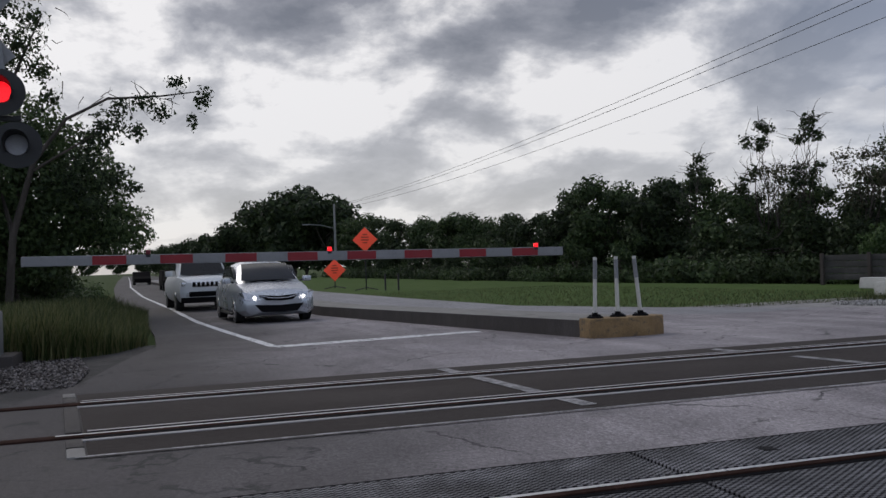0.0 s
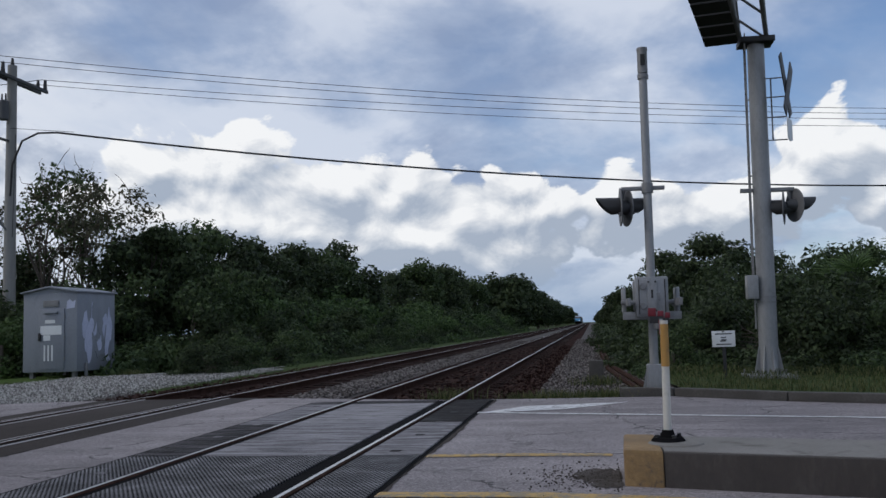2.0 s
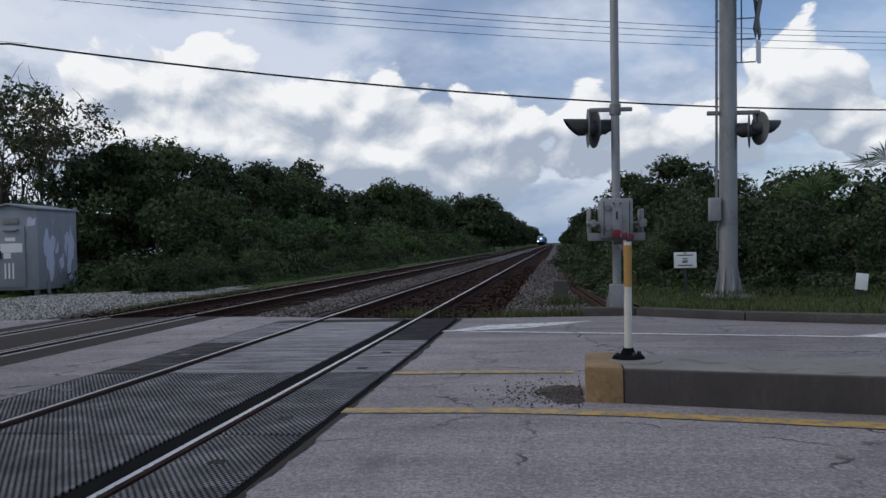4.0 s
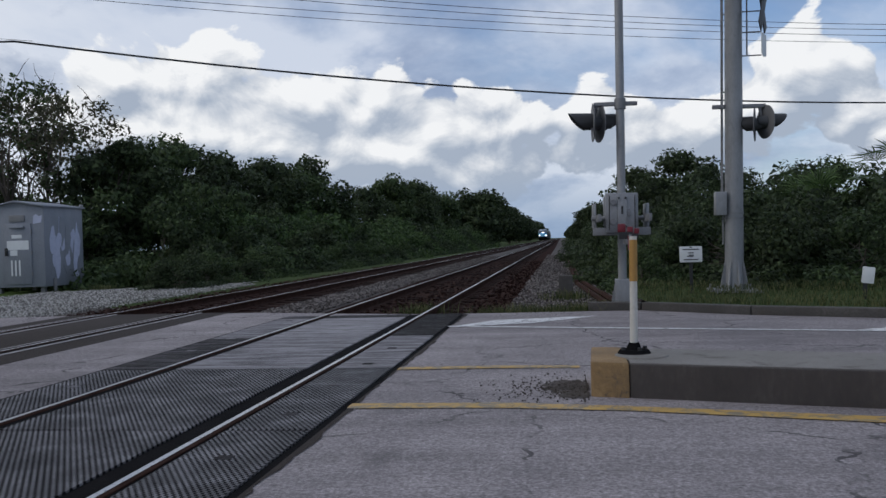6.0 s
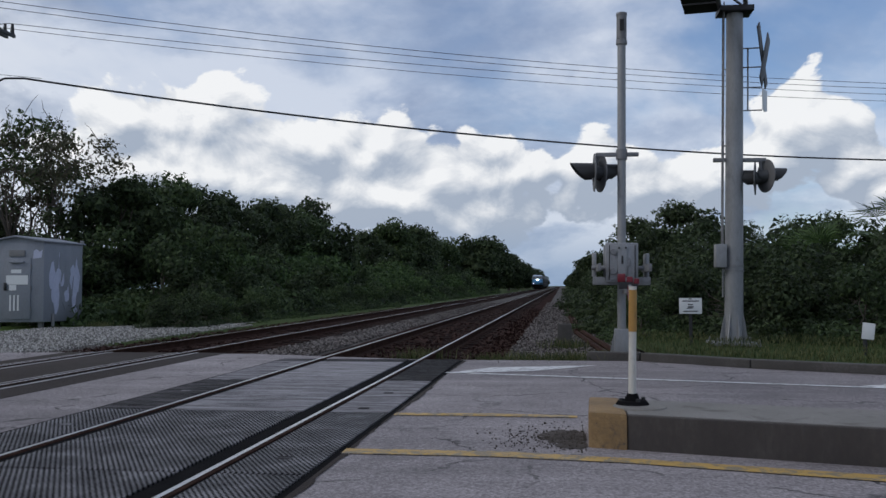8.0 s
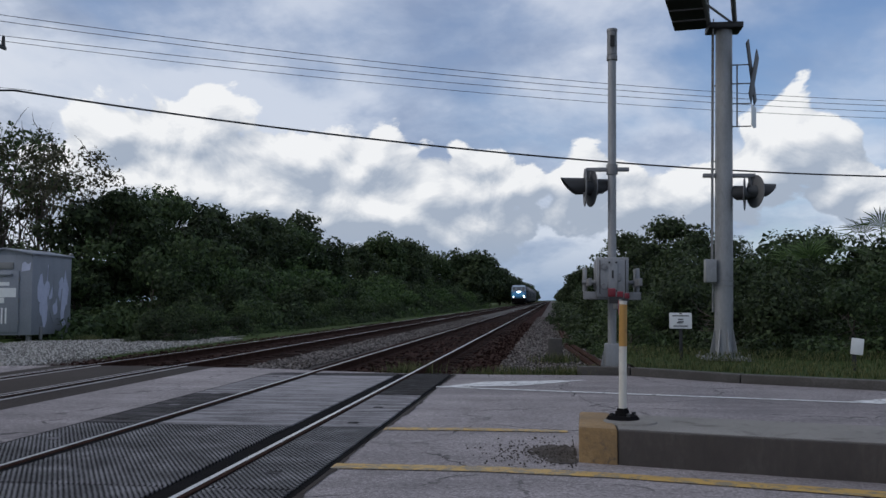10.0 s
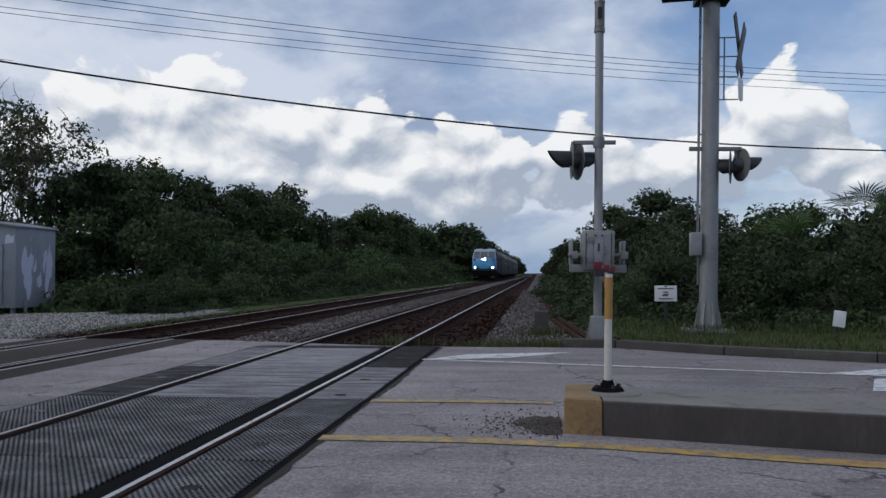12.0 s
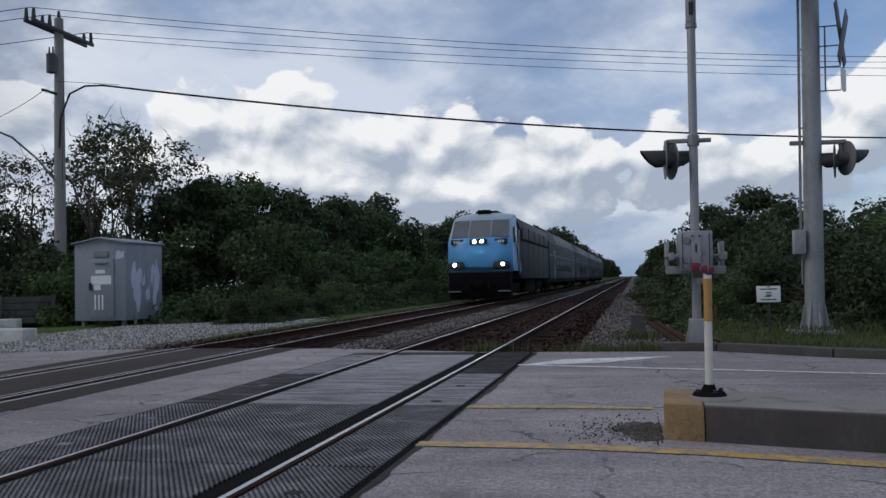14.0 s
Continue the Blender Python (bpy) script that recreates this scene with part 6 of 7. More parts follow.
# fan palms among the eastern bushes
def fan_palm(m, seed, label):
    r = np.random.default_rng(seed)
    t = thing("fan_palm", label, "palm", m, "fan palms")
    part("trunk", strand(bmesh.new(), limb_path((0, 0, -0.2), (0.1, 0, 2.1), r, 0.05), [0.13] * 6, 9), BARK, t, angle=60)
    for k in range(15):
        a, e = k * 2.4 + r.uniform(-0.3, 0.3), r.uniform(-0.2, 1.25)
        way = Vector((math.cos(a) * math.cos(e), math.sin(a) * math.cos(e), math.sin(e)))
        base = Vector((0.1, 0, 2.1))
        tip = base + way * r.uniform(0.6, 0.9)
        bm = strand(bmesh.new(), [base, (base + tip) / 2, tip], 0.014, 4)
        side = way.cross(Vector((0, 0, 1))).normalized()
        for j in range(15):
            f = radians(-75 + j * 150 / 14)
            d = (way * math.cos(f) + side * math.sin(f)).normalized()
            ln = r.uniform(0.6, 0.85)
            n = d.cross(side.cross(way)).normalized() * 0.022
            mid = tip + d * ln * 0.5
            end = tip + d * ln + Vector((0, 0, -0.16))
            vs = [bm.verts.new(p) for p in (tip, mid + n, end, mid - n)]
            bm.faces.new(vs)
        ob = new("frond", mesh_of("frond", bm, LEAF_BRIGHT))
        ob.parent = t
    return t


for k, (x, y, s) in enumerate(((8.3, 22.8, 0.0), (9.6, 21.3, 0.3), (11.4, 20.6, 0.2), (6.9, 24.0, -0.5))):
    fan_palm(pose(x, y, s, 0, 0, 40 * k), 30 + k, "fan palm with spiky fronds among the bushes")

# grass
rg = np.random.default_rng(12)


def turf(n, sampler, height, label, name="tall_grass"):
    p = sampler(n)
    tagged(new(name, grass(name, p, np.full(len(p), height) if np.isscalar(height) else height(p), rg, BLADE)), label, "grass", kind="stuff")


def west_patch(n):
    u, v = rg.uniform(0, 1, n), rg.uniform(0, 1, n)
    x = -12.4 - 12 * u
    top = np.interp(x, [-25, -17, -14.5, -13.2, -12.4], [-0.9, -0.6, -0.5, -0.9, -1.5])
    y = top - v ** 1.4 * 3.2
    return np.stack([x, y, [fall(a) - 0.03 for a in x]], 1)


turf(24000, west_patch, lambda p: 0.22 + 0.42 * np.clip((-p[:, 1] - 0.5) / 1.2, 0, 1), "tall unmown grass beside the western gate")


def east_patch(n):
    x = 1.2 + rg.uniform(0, 1, n) * 9
    y0 = np.interp(x, [1.1, 2.5, 4.1, 8.1, 14], [12.6, 11.6, 10.8, 9.65, 8.1])
    y = y0 + 0.1 + rg.uniform(0, 1, n) ** 1.6 * 9
    return np.stack([x, y, np.full(n, 0.1)], 1)


turf(20000, east_patch, 0.07, "short rough grass behind the kerb", "rough_grass")


def lawn_patch(n):
    x = -15.5 - rg.uniform(0, 1, n) ** 1.5 * 22
    y0 = np.interp(x, [-41, -30, -22, -17, -15], [7.3, 8.2, 9.1, 10.6, 11.7])
    return np.stack([x, y0 + rg.uniform(0, 1, n) * 10, [fall(a) - 0.03 for a in x]], 1)


turf(18000, lawn_patch, 0.07, "short mown grass on the verge", "mown_grass")


def weed_patch(n):
    c = [(-1.0, 12.75), (-0.7, 12.9), (-0.4, 12.7), (-0.1, 12.85), (0.2, 12.75), (0.45, 12.9), (0.6, 13.3), (0.1, 16.4), (-2.3, 13.6), (-13.2, 14.0), (-15.5, 15.2), (-14.0, 24.2)]
    pick = rg.integers(0, len(c), n)
    xy = np.array(c)[pick] + rg.normal(0, 0.22, (n, 2))
    return np.stack([xy[:, 0], xy[:, 1], np.full(n, -0.14)], 1)


turf(3600, weed_patch, 0.20, "weeds growing in the ballast", "weeds")
for proto in SHRUBS + TREES + list(FAR.values()) + AIRY + [TUFT, WOOD, SOUTH_TREE]:
    for o in list(proto.children_recursive) + [proto]:
        bpy.data.objects.remove(o)


# ---- cars ----
def loft(sections, material_of=None):
    """Skin over cross sections along x; each is x and a list of (y, z) for the half outline from the bottom centre to the top centre."""
    bm = bmesh.new()
    rings = []
    for x, half in sections:
        full = [(y, z) for y, z in half] + [(-y, z) for y, z in reversed(half)]
        rings.append([bm.verts.new((x, y, z)) for y, z in full])
    n = len(rings[0])
    for i, (a, b) in enumerate(zip(rings, rings[1:])):
        for k in range(n - 1):
            f = bm.faces.new((a[k], b[k], b[k + 1], a[k + 1]))
            if material_of:
                f.material_index = material_of(i, k, n)
        bm.faces.new((a[n - 1], b[n - 1], b[0], a[0]))
    bm.faces.new(rings[0])
    bm.faces.new(rings[-1])
    return bm


def wheel(parent, x, y, r, w=0.2):
    s = 1 if y > 0 else -1
    bm = bmesh.new()
    bmesh.ops.create_cone(bm, segments=28, radius1=r, radius2=r, depth=w, cap_ends=True, matrix=pose(x, y, r, 90, 0, 0))
    wh = part("wheel", bm, TYRE, parent, "black tyre on an alloy rim")
    bm = bmesh.new()
    bmesh.ops.create_cone(bm, segments=20, radius1=r * 0.62, radius2=r * 0.58, depth=0.02, cap_ends=True, matrix=pose(x, y + s * (w / 2 + 0.006), r, 90, 0, 0))
    part("rim", bm, CHROME, wh)
    for k in range(5):
        a = k * math.tau / 5
        part("spoke_gap", bar((x + r * 0.36 * math.cos(a), y + s * (w / 2 + 0.012), r + r * 0.36 * math.sin(a)), (x + r * 0.36 * math.cos(a), y + s * (w / 2 + 0.02), r + r * 0.36 * math.sin(a)), r * 0.13, sides=8), BLACK, wh)


def hexa(points):
    """A thin curved-in-place panel from outer corner points, thickened along x."""
    bm = bmesh.new()
    a = [bm.verts.new(p) for p in points]
    b = [bm.verts.new((p[0] - 0.05, p[1], p[2])) for p in points]
    bm.faces.new(a), bm.faces.new(b)
    n = len(points)
    for i in range(n):
        bm.faces.new((a[i], a[(i + 1) % n], b[(i + 1) % n], b[i]))
    return bm


def sedan(m):
    """Front at x = 0.88 ahead of the front axle; the axle stands at x = 0."""
    t = thing("sedan_car", "silver four-door sedan waiting at the crossing with lit headlights", "car", m)
    def sec(x, w, zb, zm, zt, wt):
        return (x, [(0, zb), (w * 0.85, zb), (w, zb + 0.12), (w * 1.0, zm), (wt, zt - 0.03), (wt * 0.55, zt + 0.012), (0, zt + 0.02)])
    part("body", loft([sec(0.90, 0.55, 0.26, 0.46, 0.60, 0.5), sec(0.82, 0.74, 0.20, 0.50, 0.68, 0.66), sec(0.62, 0.85, 0.18, 0.56, 0.76, 0.74), sec(0.3, 0.885, 0.18, 0.62, 0.84, 0.76), sec(-0.35, 0.89, 0.18, 0.66, 0.94, 0.78), sec(-1.6, 0.89, 0.18, 0.7, 0.97, 0.8), sec(-2.9, 0.885, 0.2, 0.72, 1.0, 0.8), sec(-3.4, 0.84, 0.26, 0.72, 0.98, 0.74), sec(-3.6, 0.72, 0.36, 0.7, 0.9, 0.62)]), CAR_SILVER, t, angle=38)
    def cab(x, z0, z1, w0, w1):
        return (x, [(0, z0), (w0, z0), (w0 * 0.97, z0 + (z1 - z0) * 0.5), (w1, z1 - 0.05), (w1 * 0.6, z1), (0, z1 + 0.01)])
    part("cabin", loft([cab(-0.25, 0.86, 0.93, 0.76, 0.70), cab(-1.05, 0.9, 1.40, 0.77, 0.56), cab(-1.7, 0.9, 1.46, 0.77, 0.57), cab(-2.4, 0.9, 1.42, 0.77, 0.56), cab(-3.25, 0.9, 1.0, 0.74, 0.62)]), CAR_SILVER, t, angle=38)
    part("windscreen", hexa([(-0.24, -0.66, 0.975), (-0.19, 0.0, 0.985), (-0.24, 0.66, 0.975), (-0.93, 0.54, 1.385), (-0.90, 0.0, 1.40), (-0.93, -0.54, 1.385)]), GLASS, t, "dark windscreen")
    for s in (-1, 1):
        part("side_window", prism([(-0.62, 1.0), (-1.15, 1.32), (-2.3, 1.34), (-2.75, 1.06), (-2.7, 0.99)], s * 0.70, s * 0.755, "y"), GLASS, t)
        lampo = part("headlight", hexa([(0.86, s * 0.50, 0.65), (0.93, s * 0.44, 0.53), (0.82, s * 0.76, 0.55), (0.56, s * 0.875, 0.70), (0.66, s * 0.80, 0.74)]), CHROME, t)
        bm = bmesh.new()
        bmesh.ops.create_uvsphere(bm, u_segments=12, v_segments=8, radius=0.038, matrix=pose(0.895, s * 0.56, 0.60))
        part("bulb", bm, CAR_LAMP_ON, lampo, "lit headlight bulb")
        part("door_mirror", block(-0.62, -0.46, s * 0.98 - 0.1, s * 0.98 + 0.1, 0.92, 1.05, 0.03), CAR_SILVER, t)
        part("mirror_stalk", bar((-0.55, s * 0.8, 0.94), (-0.55, s * 0.92, 0.97), 0.025, sides=8), BLACK, t)
        part("fog_lamp", bar((0.80, s * 0.62, 0.34), (0.835, s * 0.62, 0.34), 0.06, sides=12), CHROME, t)
    part("upper_grille", hexa([(0.90, -0.46, 0.655), (0.945, -0.30, 0.535), (0.95, 0.0, 0.515), (0.945, 0.30, 0.535), (0.90, 0.46, 0.655), (0.915, 0.0, 0.625)]), RUBBER_AND_GAP, t)
    part("grille_bar", strand(bmesh.new(), [(0.935, -0.42, 0.635), (0.955, -0.2, 0.585), (0.96, 0.0, 0.575), (0.955, 0.2, 0.585), (0.935, 0.42, 0.635)], 0.012, 6), CHROME, t)
    part("lower_grille", hexa([(0.91, -0.56, 0.44), (0.95, -0.40, 0.27), (0.955, 0.0, 0.255), (0.95, 0.40, 0.27), (0.91, 0.56, 0.44), (0.93, 0, 0.415)]), RUBBER_AND_GAP, t)
    for x in (0, -2.70):
        for y in (-0.78, 0.78):
            wheel(t, x, y, 0.32)
    part("sill", block(-2.3, -0.4, -0.90, 0.90, 0.17, 0.24, 0.02), BLACK, t)
    part("wiper", bar((-0.30, -0.5, 0.98), (-0.36, 0.35, 1.02), 0.012, sides=6), BLACK, t)
    return t


def suv(m):
    t = thing("suv_car", "white sport utility vehicle waiting behind a sedan", "car", m)
    def sec(x, w, zb, zt, wt):
        return (x, [(0, zb), (w * 0.9, zb), (w, zb + 0.15), (w, zt - 0.28), (wt, zt - 0.02), (wt * 0.5, zt), (0, zt + 0.01)])
    part("body", loft([sec(0.86, 0.72, 0.34, 0.92, 0.66), sec(0.74, 0.88, 0.30, 1.02, 0.76), sec(0.3, 0.96, 0.28, 1.08, 0.84), sec(-0.5, 0.97, 0.28, 1.12, 0.86), sec(-3.4, 0.97, 0.30, 1.14, 0.86), sec(-3.9, 0.9, 0.36, 1.12, 0.8)]), CAR_WHITE, t, angle=38)
    def cab(x, z0, z1, w0, w1):
        return (x, [(0, z0), (w0, z0), (w0 * 0.97, z0 + (z1 - z0) * 0.5), (w1, z1 - 0.05), (w1 * 0.6, z1), (0, z1)])
    part("cabin", loft([cab(-0.45, 1.02, 1.12, 0.84, 0.8), cab(-1.15, 1.05, 1.70, 0.85, 0.66), cab(-2.4, 1.05, 1.76, 0.85, 0.67), cab(-3.6, 1.05, 1.70, 0.84, 0.66), cab(-3.85, 1.05, 1.2, 0.82, 0.7)]), CAR_WHITE, t, angle=38)
    part("windscreen", hexa([(-0.40, -0.74, 1.16), (-0.36, 0.0, 1.17), (-0.40, 0.74, 1.16), (-1.03, 0.62, 1.67), (-1.01, 0.0, 1.69), (-1.03, -0.62, 1.67)]), GLASS, t, "dark windscreen")
    gr = part("grille", block(0.80, 0.885, -0.52, 0.52, 0.76, 0.94, 0.02), CHROME, t)
    for k in range(7):
        part("grille_slot", block(0.87, 0.892, -0.46 + k * 0.14 - 0.045, -0.46 + k * 0.14 + 0.045, 0.78, 0.92, 0.008), RUBBER_AND_GAP, gr)
    part("lower_grille", block(0.80, 0.90, -0.62, 0.62, 0.46, 0.62, 0.03), RUBBER_AND_GAP, t)
    part("bumper_skirt", block(0.70, 0.91, -0.86, 0.86, 0.26, 0.44, 0.04), RUBBER_AND_GAP, t, "black lower bumper")
    for s in (-1, 1):
        part("headlight", block(0.66, 0.82, s * 0.70 - 0.14, s * 0.70 + 0.14, 0.80, 0.93, 0.03), CHROME, t)
        part("door_mirror", block(-0.75, -0.58, s * 1.08 - 0.11, s * 1.08 + 0.11, 1.12, 1.30, 0.03), CAR_WHITE, t)
        part("side_window", prism([(-0.85, 1.16), (-1.3, 1.58), (-3.3, 1.6), (-3.6, 1.2)], s * 0.775, s * 0.83, "y"), GLASS, t)
        part("fog_lamp", bar((0.82, s * 0.66, 0.52), (0.86, s * 0.66, 0.52), 0.06, sides=12), CHROME, t)
    for x in (0, -2.9):
        for y in (-0.84, 0.84):
            wheel(t, x, y, 0.37, 0.24)
    return t


sedan(pose(-20.45, 2.12, fall(-20.4), 0, 0, 5))
suv(pose(-29.1, 0.86, fall(-29), 0, 0, 6))
# queue far down the road, a few small cars
for x, y, lab in ((-62, -0.2, "distant dark car on the road"), (-75, 2.6, "distant pale car on the road"), (-95, -3.6, "distant dark car on the road")):
    c = thing("distant_car", lab, "car", pose(x, y, fall(x), 0, 0, 5), "distant cars")
    part("body", prism([(0.9, 0.25), (0.9, 0.7), (0.2, 0.9), (-0.5, 1.4), (-2.3, 1.42), (-3.2, 0.95), (-3.3, 0.3)], -0.85, 0.85, "y", 0.08), CAR_WHITE if "pale" in lab else TRAIN_DARK, c)
    part("windscreen", hexa([(0.12, -0.66, 0.95), (0.12, 0.66, 0.95), (-0.46, 0.6, 1.34), (-0.46, -0.6, 1.34)]), GLASS, c)
    for x2 in (0.2, -2.4):
        for y2 in (-0.75, 0.75):
            part("wheel", bar((x2, y2 - 0.1, 0.31), (x2, y2 + 0.1, 0.31), 0.31, sides=16), TYRE, c)


# ---- train ----
def bogie(parent, y, wheels=2):
    b = part("bogie", block(-1.15, 1.15, y - 1.7, y + 1.7, 0.38, 0.85, 0.06), TRAIN_DARK, parent, "black bogie frame")
    for k in range(wheels):
        yy = y + (k - (wheels - 1) / 2) * 2.3
        for s in (-1, 1):
            part("train_wheel", bar((s * 0.70, yy, 0.48), (s * 0.82, yy, 0.48), 0.46, sides=20), RAIL_SIDE, b)
            part("axle_box", block(s * 1.12 - 0.08, s * 1.12 + 0.08, yy - 0.18, yy + 0.18, 0.36, 0.66, 0.03), TRAIN_DARK, b)


def locomotive():
    """Nose towards -y, rail top at z = 0."""
    t = thing("locomotive", "blue streamlined diesel locomotive with lit headlights", "locomotive", group="train")
    nose = [(0.30, 1.42), (0.06, 1.62), (0.0, 2.05), (0.10, 2.72), (0.26, 2.97), (1.02, 3.88), (1.55, 4.12), (2.4, 4.25)]
    # streamlined cab skin
    bm = bmesh.new()
    rings = []
    for y, z in nose:
        w = 1.52 if z < 2.9 else 1.52 - 0.14 * (z - 2.9)
        back = 0.5 if z < 3.0 else 0.32
        rings.append([bm.verts.new((w * sx, y + back * (abs(sx) ** 4), z - 0.16 * abs(sx) ** 3 * max(0, z - 3.6))) for sx in (-1, -0.86, -0.6, -0.3, 0, 0.3, 0.6, 0.86, 1)])
    for a, b in zip(rings, rings[1:]):
        for k in range(8):
            f = bm.faces.new((a[k], a[k + 1], b[k + 1], b[k]))
            z = (a[k].co.z + b[k].co.z) / 2
            f.material_index = 1 if z > 2.97 else 0
    for s in (0, 8):
        side = [r[s] for r in rings]
        x = side[0].co.x
        lo, hi = bm.verts.new((x, 3.4, 1.42)), bm.verts.new((side[-1].co.x, 3.4, side[-1].co.z))
        bm.faces.new(side + [hi, lo]).material_index = 0
    part("cab_nose", bm, (LOCO_BLUE, LOCO_PALE), t, "bright blue rounded nose", 40)
    # windscreen of three panes
    def screen(x0, x1, label=""):
        def at(x, f):
            s = abs(x) / 1.45
            return (x, 0.26 + 0.76 * f + 0.36 * s ** 4 - 0.035, 2.97 + 0.91 * f)
        lo, hi = 0.03, 0.93
        bm = bmesh.new()
        pts = [at(x0, lo), at((x0 + x1) / 2, lo), at(x1, lo), at(x1 * 0.97, hi), at((x0 + x1) / 2 * 0.97, hi), at(x0 * 0.97, hi)]
        front = [bm.verts.new(p) for p in pts]
        rear = [bm.verts.new((p[0], p[1] + 0.05, p[2])) for p in pts]
        bm.faces.new(front), bm.faces.new(rear)
        for i in range(6):
            bm.faces.new((front[i], front[(i + 1) % 6], rear[(i + 1) % 6], rear[i]))
        return part("windscreen_pane", bm, CAB_GLASS, t, label)
    for a, b in ((-1.34, -0.56), (-0.48, 0.48), (0.56, 1.34)):
        screen(a, b, "dark raked windscreen pane")
    for x0, x1, y in ((-1.32, -0.72, 0.20), (-0.40, 0.40, 0.02), (0.72, 1.32, 0.20)):
        nb = part("lamp_panel", block(x0, x1, y, y + 0.18, 2.66, 2.90, 0.03), BLACK, t, "black lamp panel")
        if abs(x0 + x1) > 0.5:
            for k in range(3):
                part("panel_mark", block((x0 + x1) / 2 - 0.15 + k * 0.11, (x0 + x1) / 2 - 0.08 + k * 0.11, y - 0.012, y, 2.71, 2.84), SIGN_WHITE, nb)
    for x in (-0.17, 0.17):
        bm = bmesh.new()
        bmesh.ops.create_uvsphere(bm, u_segments=14, v_segments=8, radius=0.07, matrix=pose(x, 0.02, 2.78) @ Matrix.Diagonal((1, 0.5, 1, 1)))
        part("headlight", bm, LAMP_ON, t, "lit twin headlight")
    for s in (-1, 1):
        part("lamp_recess", prism([(s * 0.62, 1.56), (s * 1.42, 1.56), (s * 1.44, 1.78), (s * 1.1, 1.92), (s * 0.7, 1.84)], 0.02 if s else 0, 0.40, "y", 0.03), BLACK, t, "black ditch lamp recess")
        bm = bmesh.new()
        bmesh.ops.create_uvsphere(bm, u_segments=14, v_segments=8, radius=0.068, matrix=pose(s * 1.12, 0.0, 1.73) @ Matrix.Diagonal((1, 0.5, 1, 1)))
        part("ditch_light", bm, LAMP_ON, t, "lit ditch light")
        part("side_window", block(s * 1.515 - 0.02, s * 1.515 + 0.02, 1.2, 1.9, 2.75, 3.5, 0.015), GLASS, t)
        part("cab_door", block(s * 1.52 - 0.02, s * 1.52 + 0.015, 2.3, 3.0, 1.25, 3.4, 0.015), TRAIN_SIDE, t)
        part("grab_rail", bar((s * 1.56, 2.2, 1.3), (s * 1.56, 2.2, 2.7), 0.02, sides=8), CHROME, t)
    part("hood_side", prism([(-1.5, 1.05), (1.5, 1.05), (1.5, 3.55), (1.36, 4.02), (0.9, 4.23), (-0.9, 4.23), (-1.36, 4.02), (-1.5, 3.55)], 3.35, 17.4, "y", 0.02), TRAIN_SIDE, t, "slate blue body side", 25)
    for s in (-1, 1):
        for k in range(5):
            part("radiator_grille", block(s * 1.505 - 0.02, s * 1.505 + 0.02, 4.2 + k * 2.6, 6.5 + k * 2.6, 3.05, 3.65, 0.015), GRILLE, t)
        for k in range(6):
            part("panel_seam", block(s * 1.505 - 0.012, s * 1.505 + 0.012, 4.0 + k * 2.5, 4.05 + k * 2.5, 1.15, 3.0), GRILLE, t)
        part("upper_band", block(s * 1.505 - 0.012, s * 1.505 + 0.008, 3.5, 17.2, 2.92, 3.52), TRAIN_DARK, t, "black upper side band")
    part("roof_hatch", block(-0.55, 0.55, 2.6, 4.2, 4.20, 4.38, 0.06), GRILLE, t, "dark roof equipment")
    part("exhaust", block(-0.45, 0.45, 8.5, 10.5, 4.20, 4.38, 0.05), GRILLE, t)
    part("horn", block(-0.3, 0.3, 1.75, 2.2, 4.16, 4.36, 0.04), TRAIN_DARK, t)
    part("pilot", prism([(0.12, 0.14), (0.02, 1.42), (0.9, 1.42), (0.9, 0.14)], -1.42, 1.42, "x", 0.05), TRAIN_DARK, t, "dark pilot plate")
    part("front_sill", block(-1.5, 1.5, 0.0, 0.5, 1.36, 1.44, 0.02), TRAIN_SIDE, t)
    part("coupler", block(-0.18, 0.18, -0.45, 0.3, 0.68, 0.98, 0.05), TRAIN_DARK, t)
    for s in (-1, 1):
        part("step", block(s * 1.15 - 0.28, s * 1.15 + 0.28, -0.06, 0.2, 0.48, 0.53, 0.01), GALV_DARK, t)
        part("air_hose", strand(bmesh.new(), [(s * 0.45, -0.02, 0.9), (s * 0.5, -0.18, 0.6), (s * 0.42, -0.16, 0.42)], 0.03, 6), TRAIN_DARK, t)
    part("fuel_tank", block(-1.25, 1.25, 6.8, 11.6, 0.3, 1.1, 0.12), TRAIN_DARK, t)
    bogie(t, 3.6)
    bogie(t, 14.6)
    return t


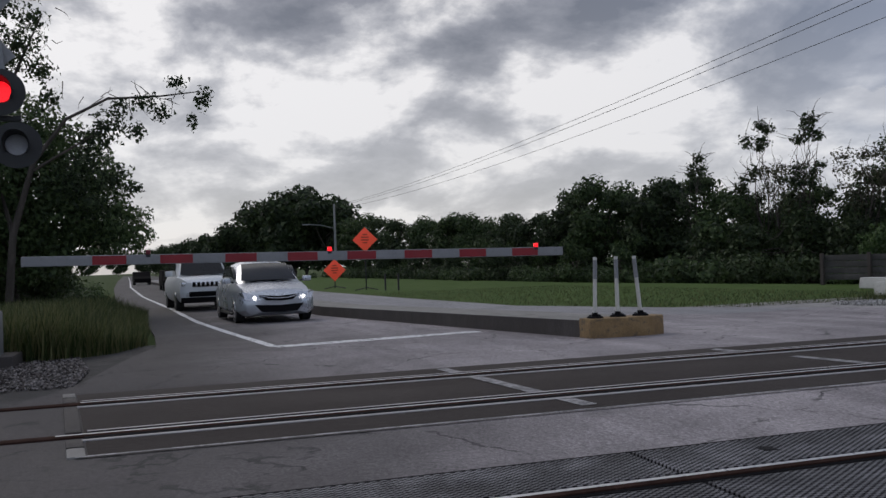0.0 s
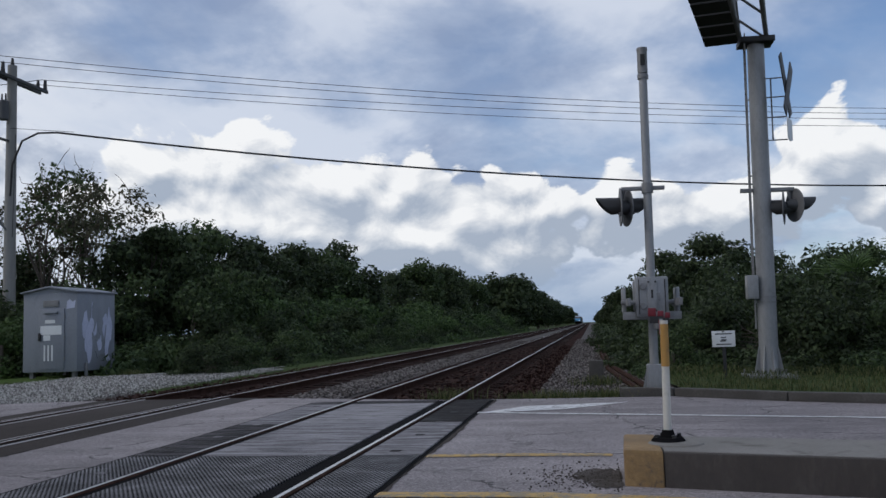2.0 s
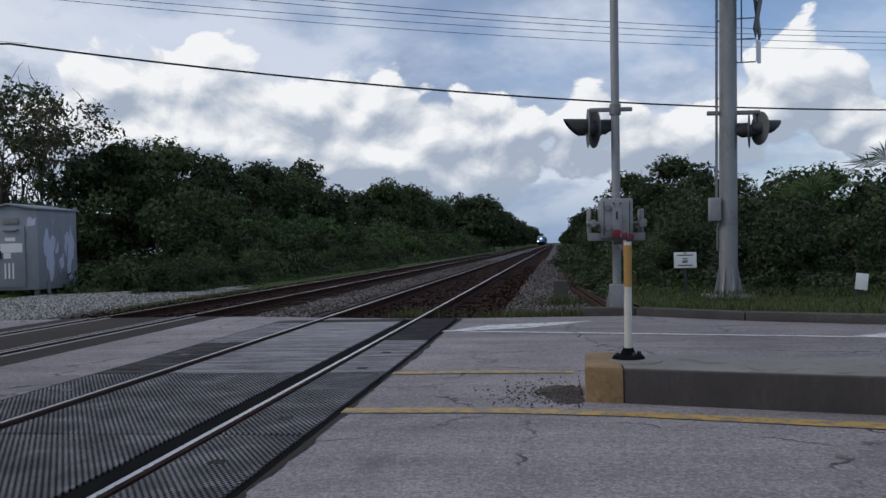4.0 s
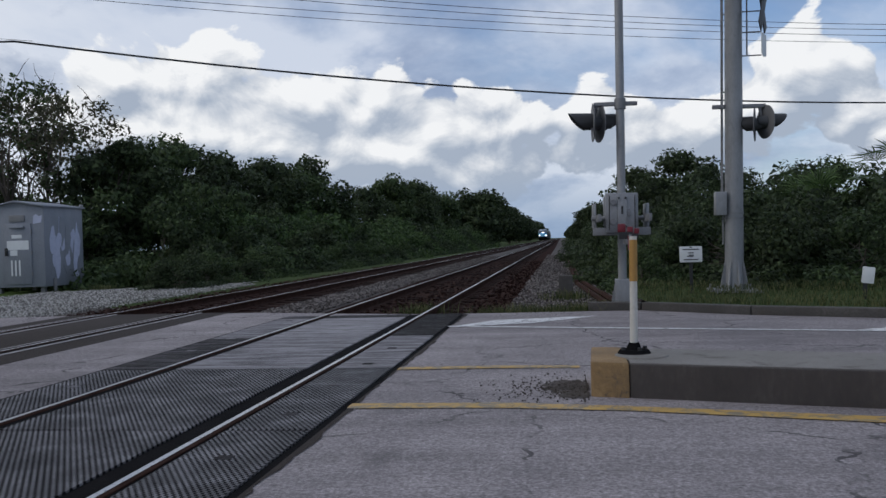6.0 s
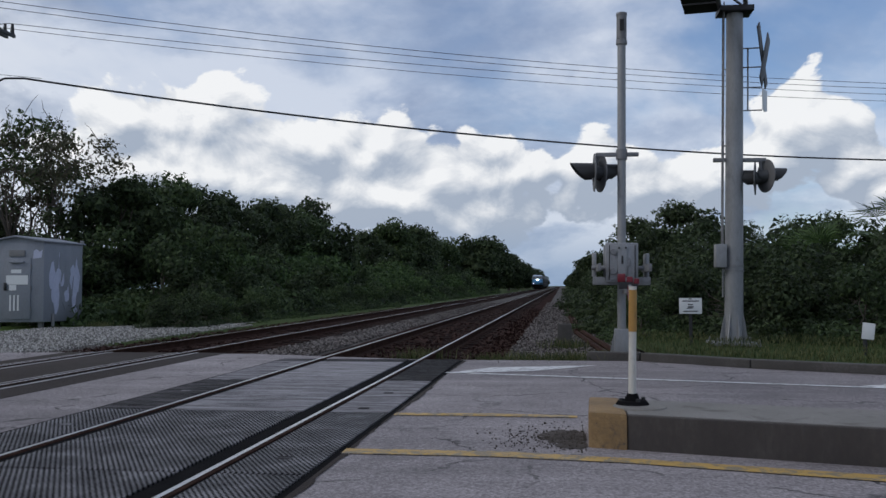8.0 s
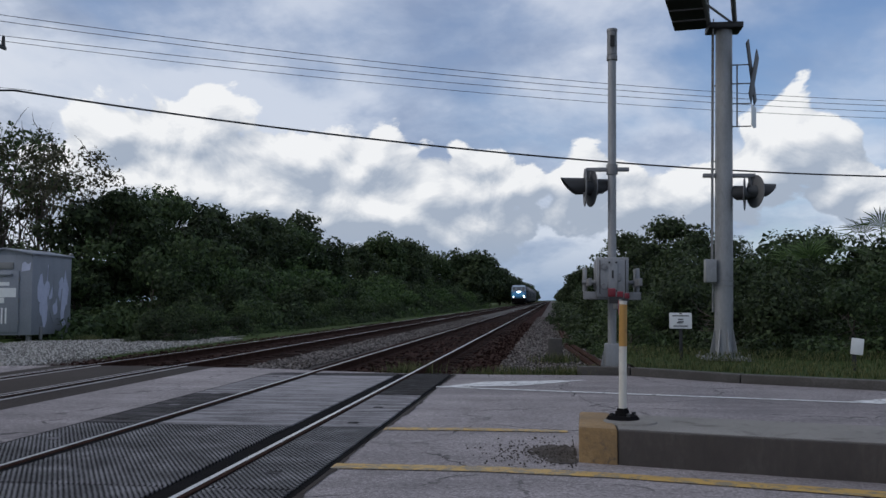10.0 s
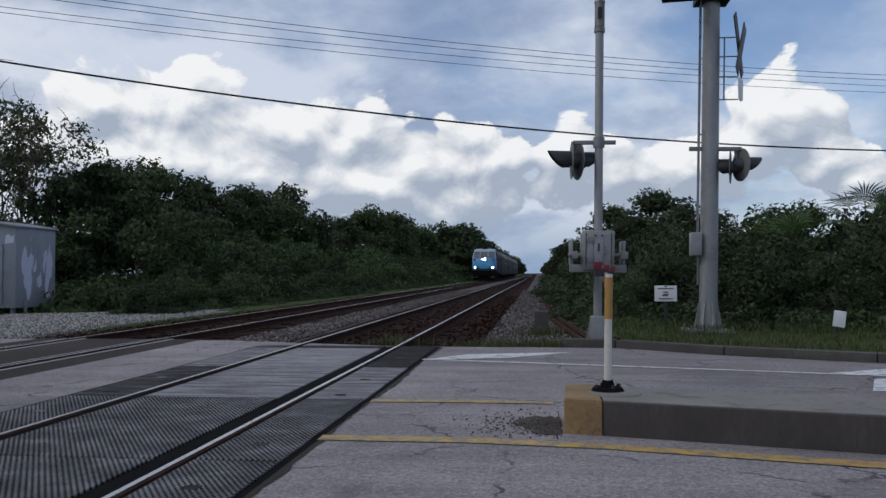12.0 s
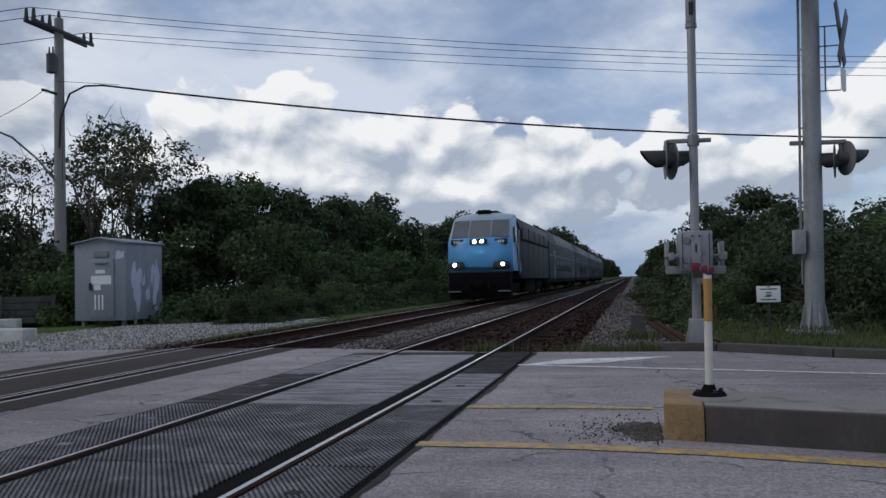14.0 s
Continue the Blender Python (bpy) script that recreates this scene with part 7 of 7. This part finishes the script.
def coach():
    t = thing("rail_coach", "slate blue bilevel passenger coach with dark windows", "rail coach", group="train")
    part("body", prism([(-1.3, 0.72), (1.3, 0.72), (1.5, 1.0), (1.5, 3.4), (1.22, 4.22), (0.7, 4.50), (-0.7, 4.50), (-1.22, 4.22), (-1.5, 3.4), (-1.5, 1.0)], 0.25, 25.6, "y", 0.03), TRAIN_SIDE, t, "slate blue steel body", 20)
    part("roof_skin", prism([(-1.23, 4.21), (-0.7, 4.52), (0.7, 4.52), (1.23, 4.21), (0.7, 4.46), (-0.7, 4.46)], 0.3, 25.5, "y", 0.0), TRAIN_ROOF, t)
    for s in (-1, 1):
        for k in range(7):
            part("lower_window", block(s * 1.5 - 0.02, s * 1.5 + 0.012, 5.4 + k * 2.2, 7.1 + k * 2.2, 1.55, 2.25, 0.02), TRAIN_GLASS, t)
            bm = block(-0.016, 0.016, 5.4 + k * 2.2, 7.1 + k * 2.2, -0.33, 0.33, 0.012)
            bmesh.ops.transform(bm, verts=list(bm.verts), matrix=pose(s * 1.375, 0, 3.78, 0, -s * 19, 0))
            part("upper_window", bm, TRAIN_GLASS, t)
        for y in (3.2, 22.2):
            part("door_leaf", block(s * 1.505 - 0.02, s * 1.505 + 0.012, y, y + 1.4, 0.95, 2.95, 0.02), TRAIN_ROOF, t)
            part("door_window", block(s * 1.515 - 0.015, s * 1.515 + 0.012, y + 0.3, y + 1.1, 1.9, 2.75, 0.02), TRAIN_GLASS, t)
        part("pale_band", block(s * 1.505 - 0.012, s * 1.505 + 0.008, 0.4, 25.4, 2.55, 2.62), TRAIN_ROOF, t)
    part("gangway", block(-0.6, 0.6, -0.1, 0.3, 1.2, 3.3, 0.03), TRAIN_DARK, t)
    bogie(t, 3.0)
    bogie(t, 22.8)
    return t


TRACK_X = (FAR_A + FAR_B) / 2
train = [(locomotive(), 0.0)]
first = coach()
train.append((first, 17.9))
for k in range(3):
    train.append((copy_thing(first, pose(0, 0, 0)), 17.9 + 25.9 * (k + 1)))
# metres from the crossing to the nose, second by second
NOSE = [(0.0, 531.0), (3.5, 408.0), (7.0, 284.5), (10.5, 161.0), (12.0, 108.2), (13.0, 73.0), (14.0, 38.0)]


def motions():
    for ob, behind in train:
        walk(ob, [(t, pose(TRACK_X, y + behind, 0.022)) for t, y in NOSE])

motions()
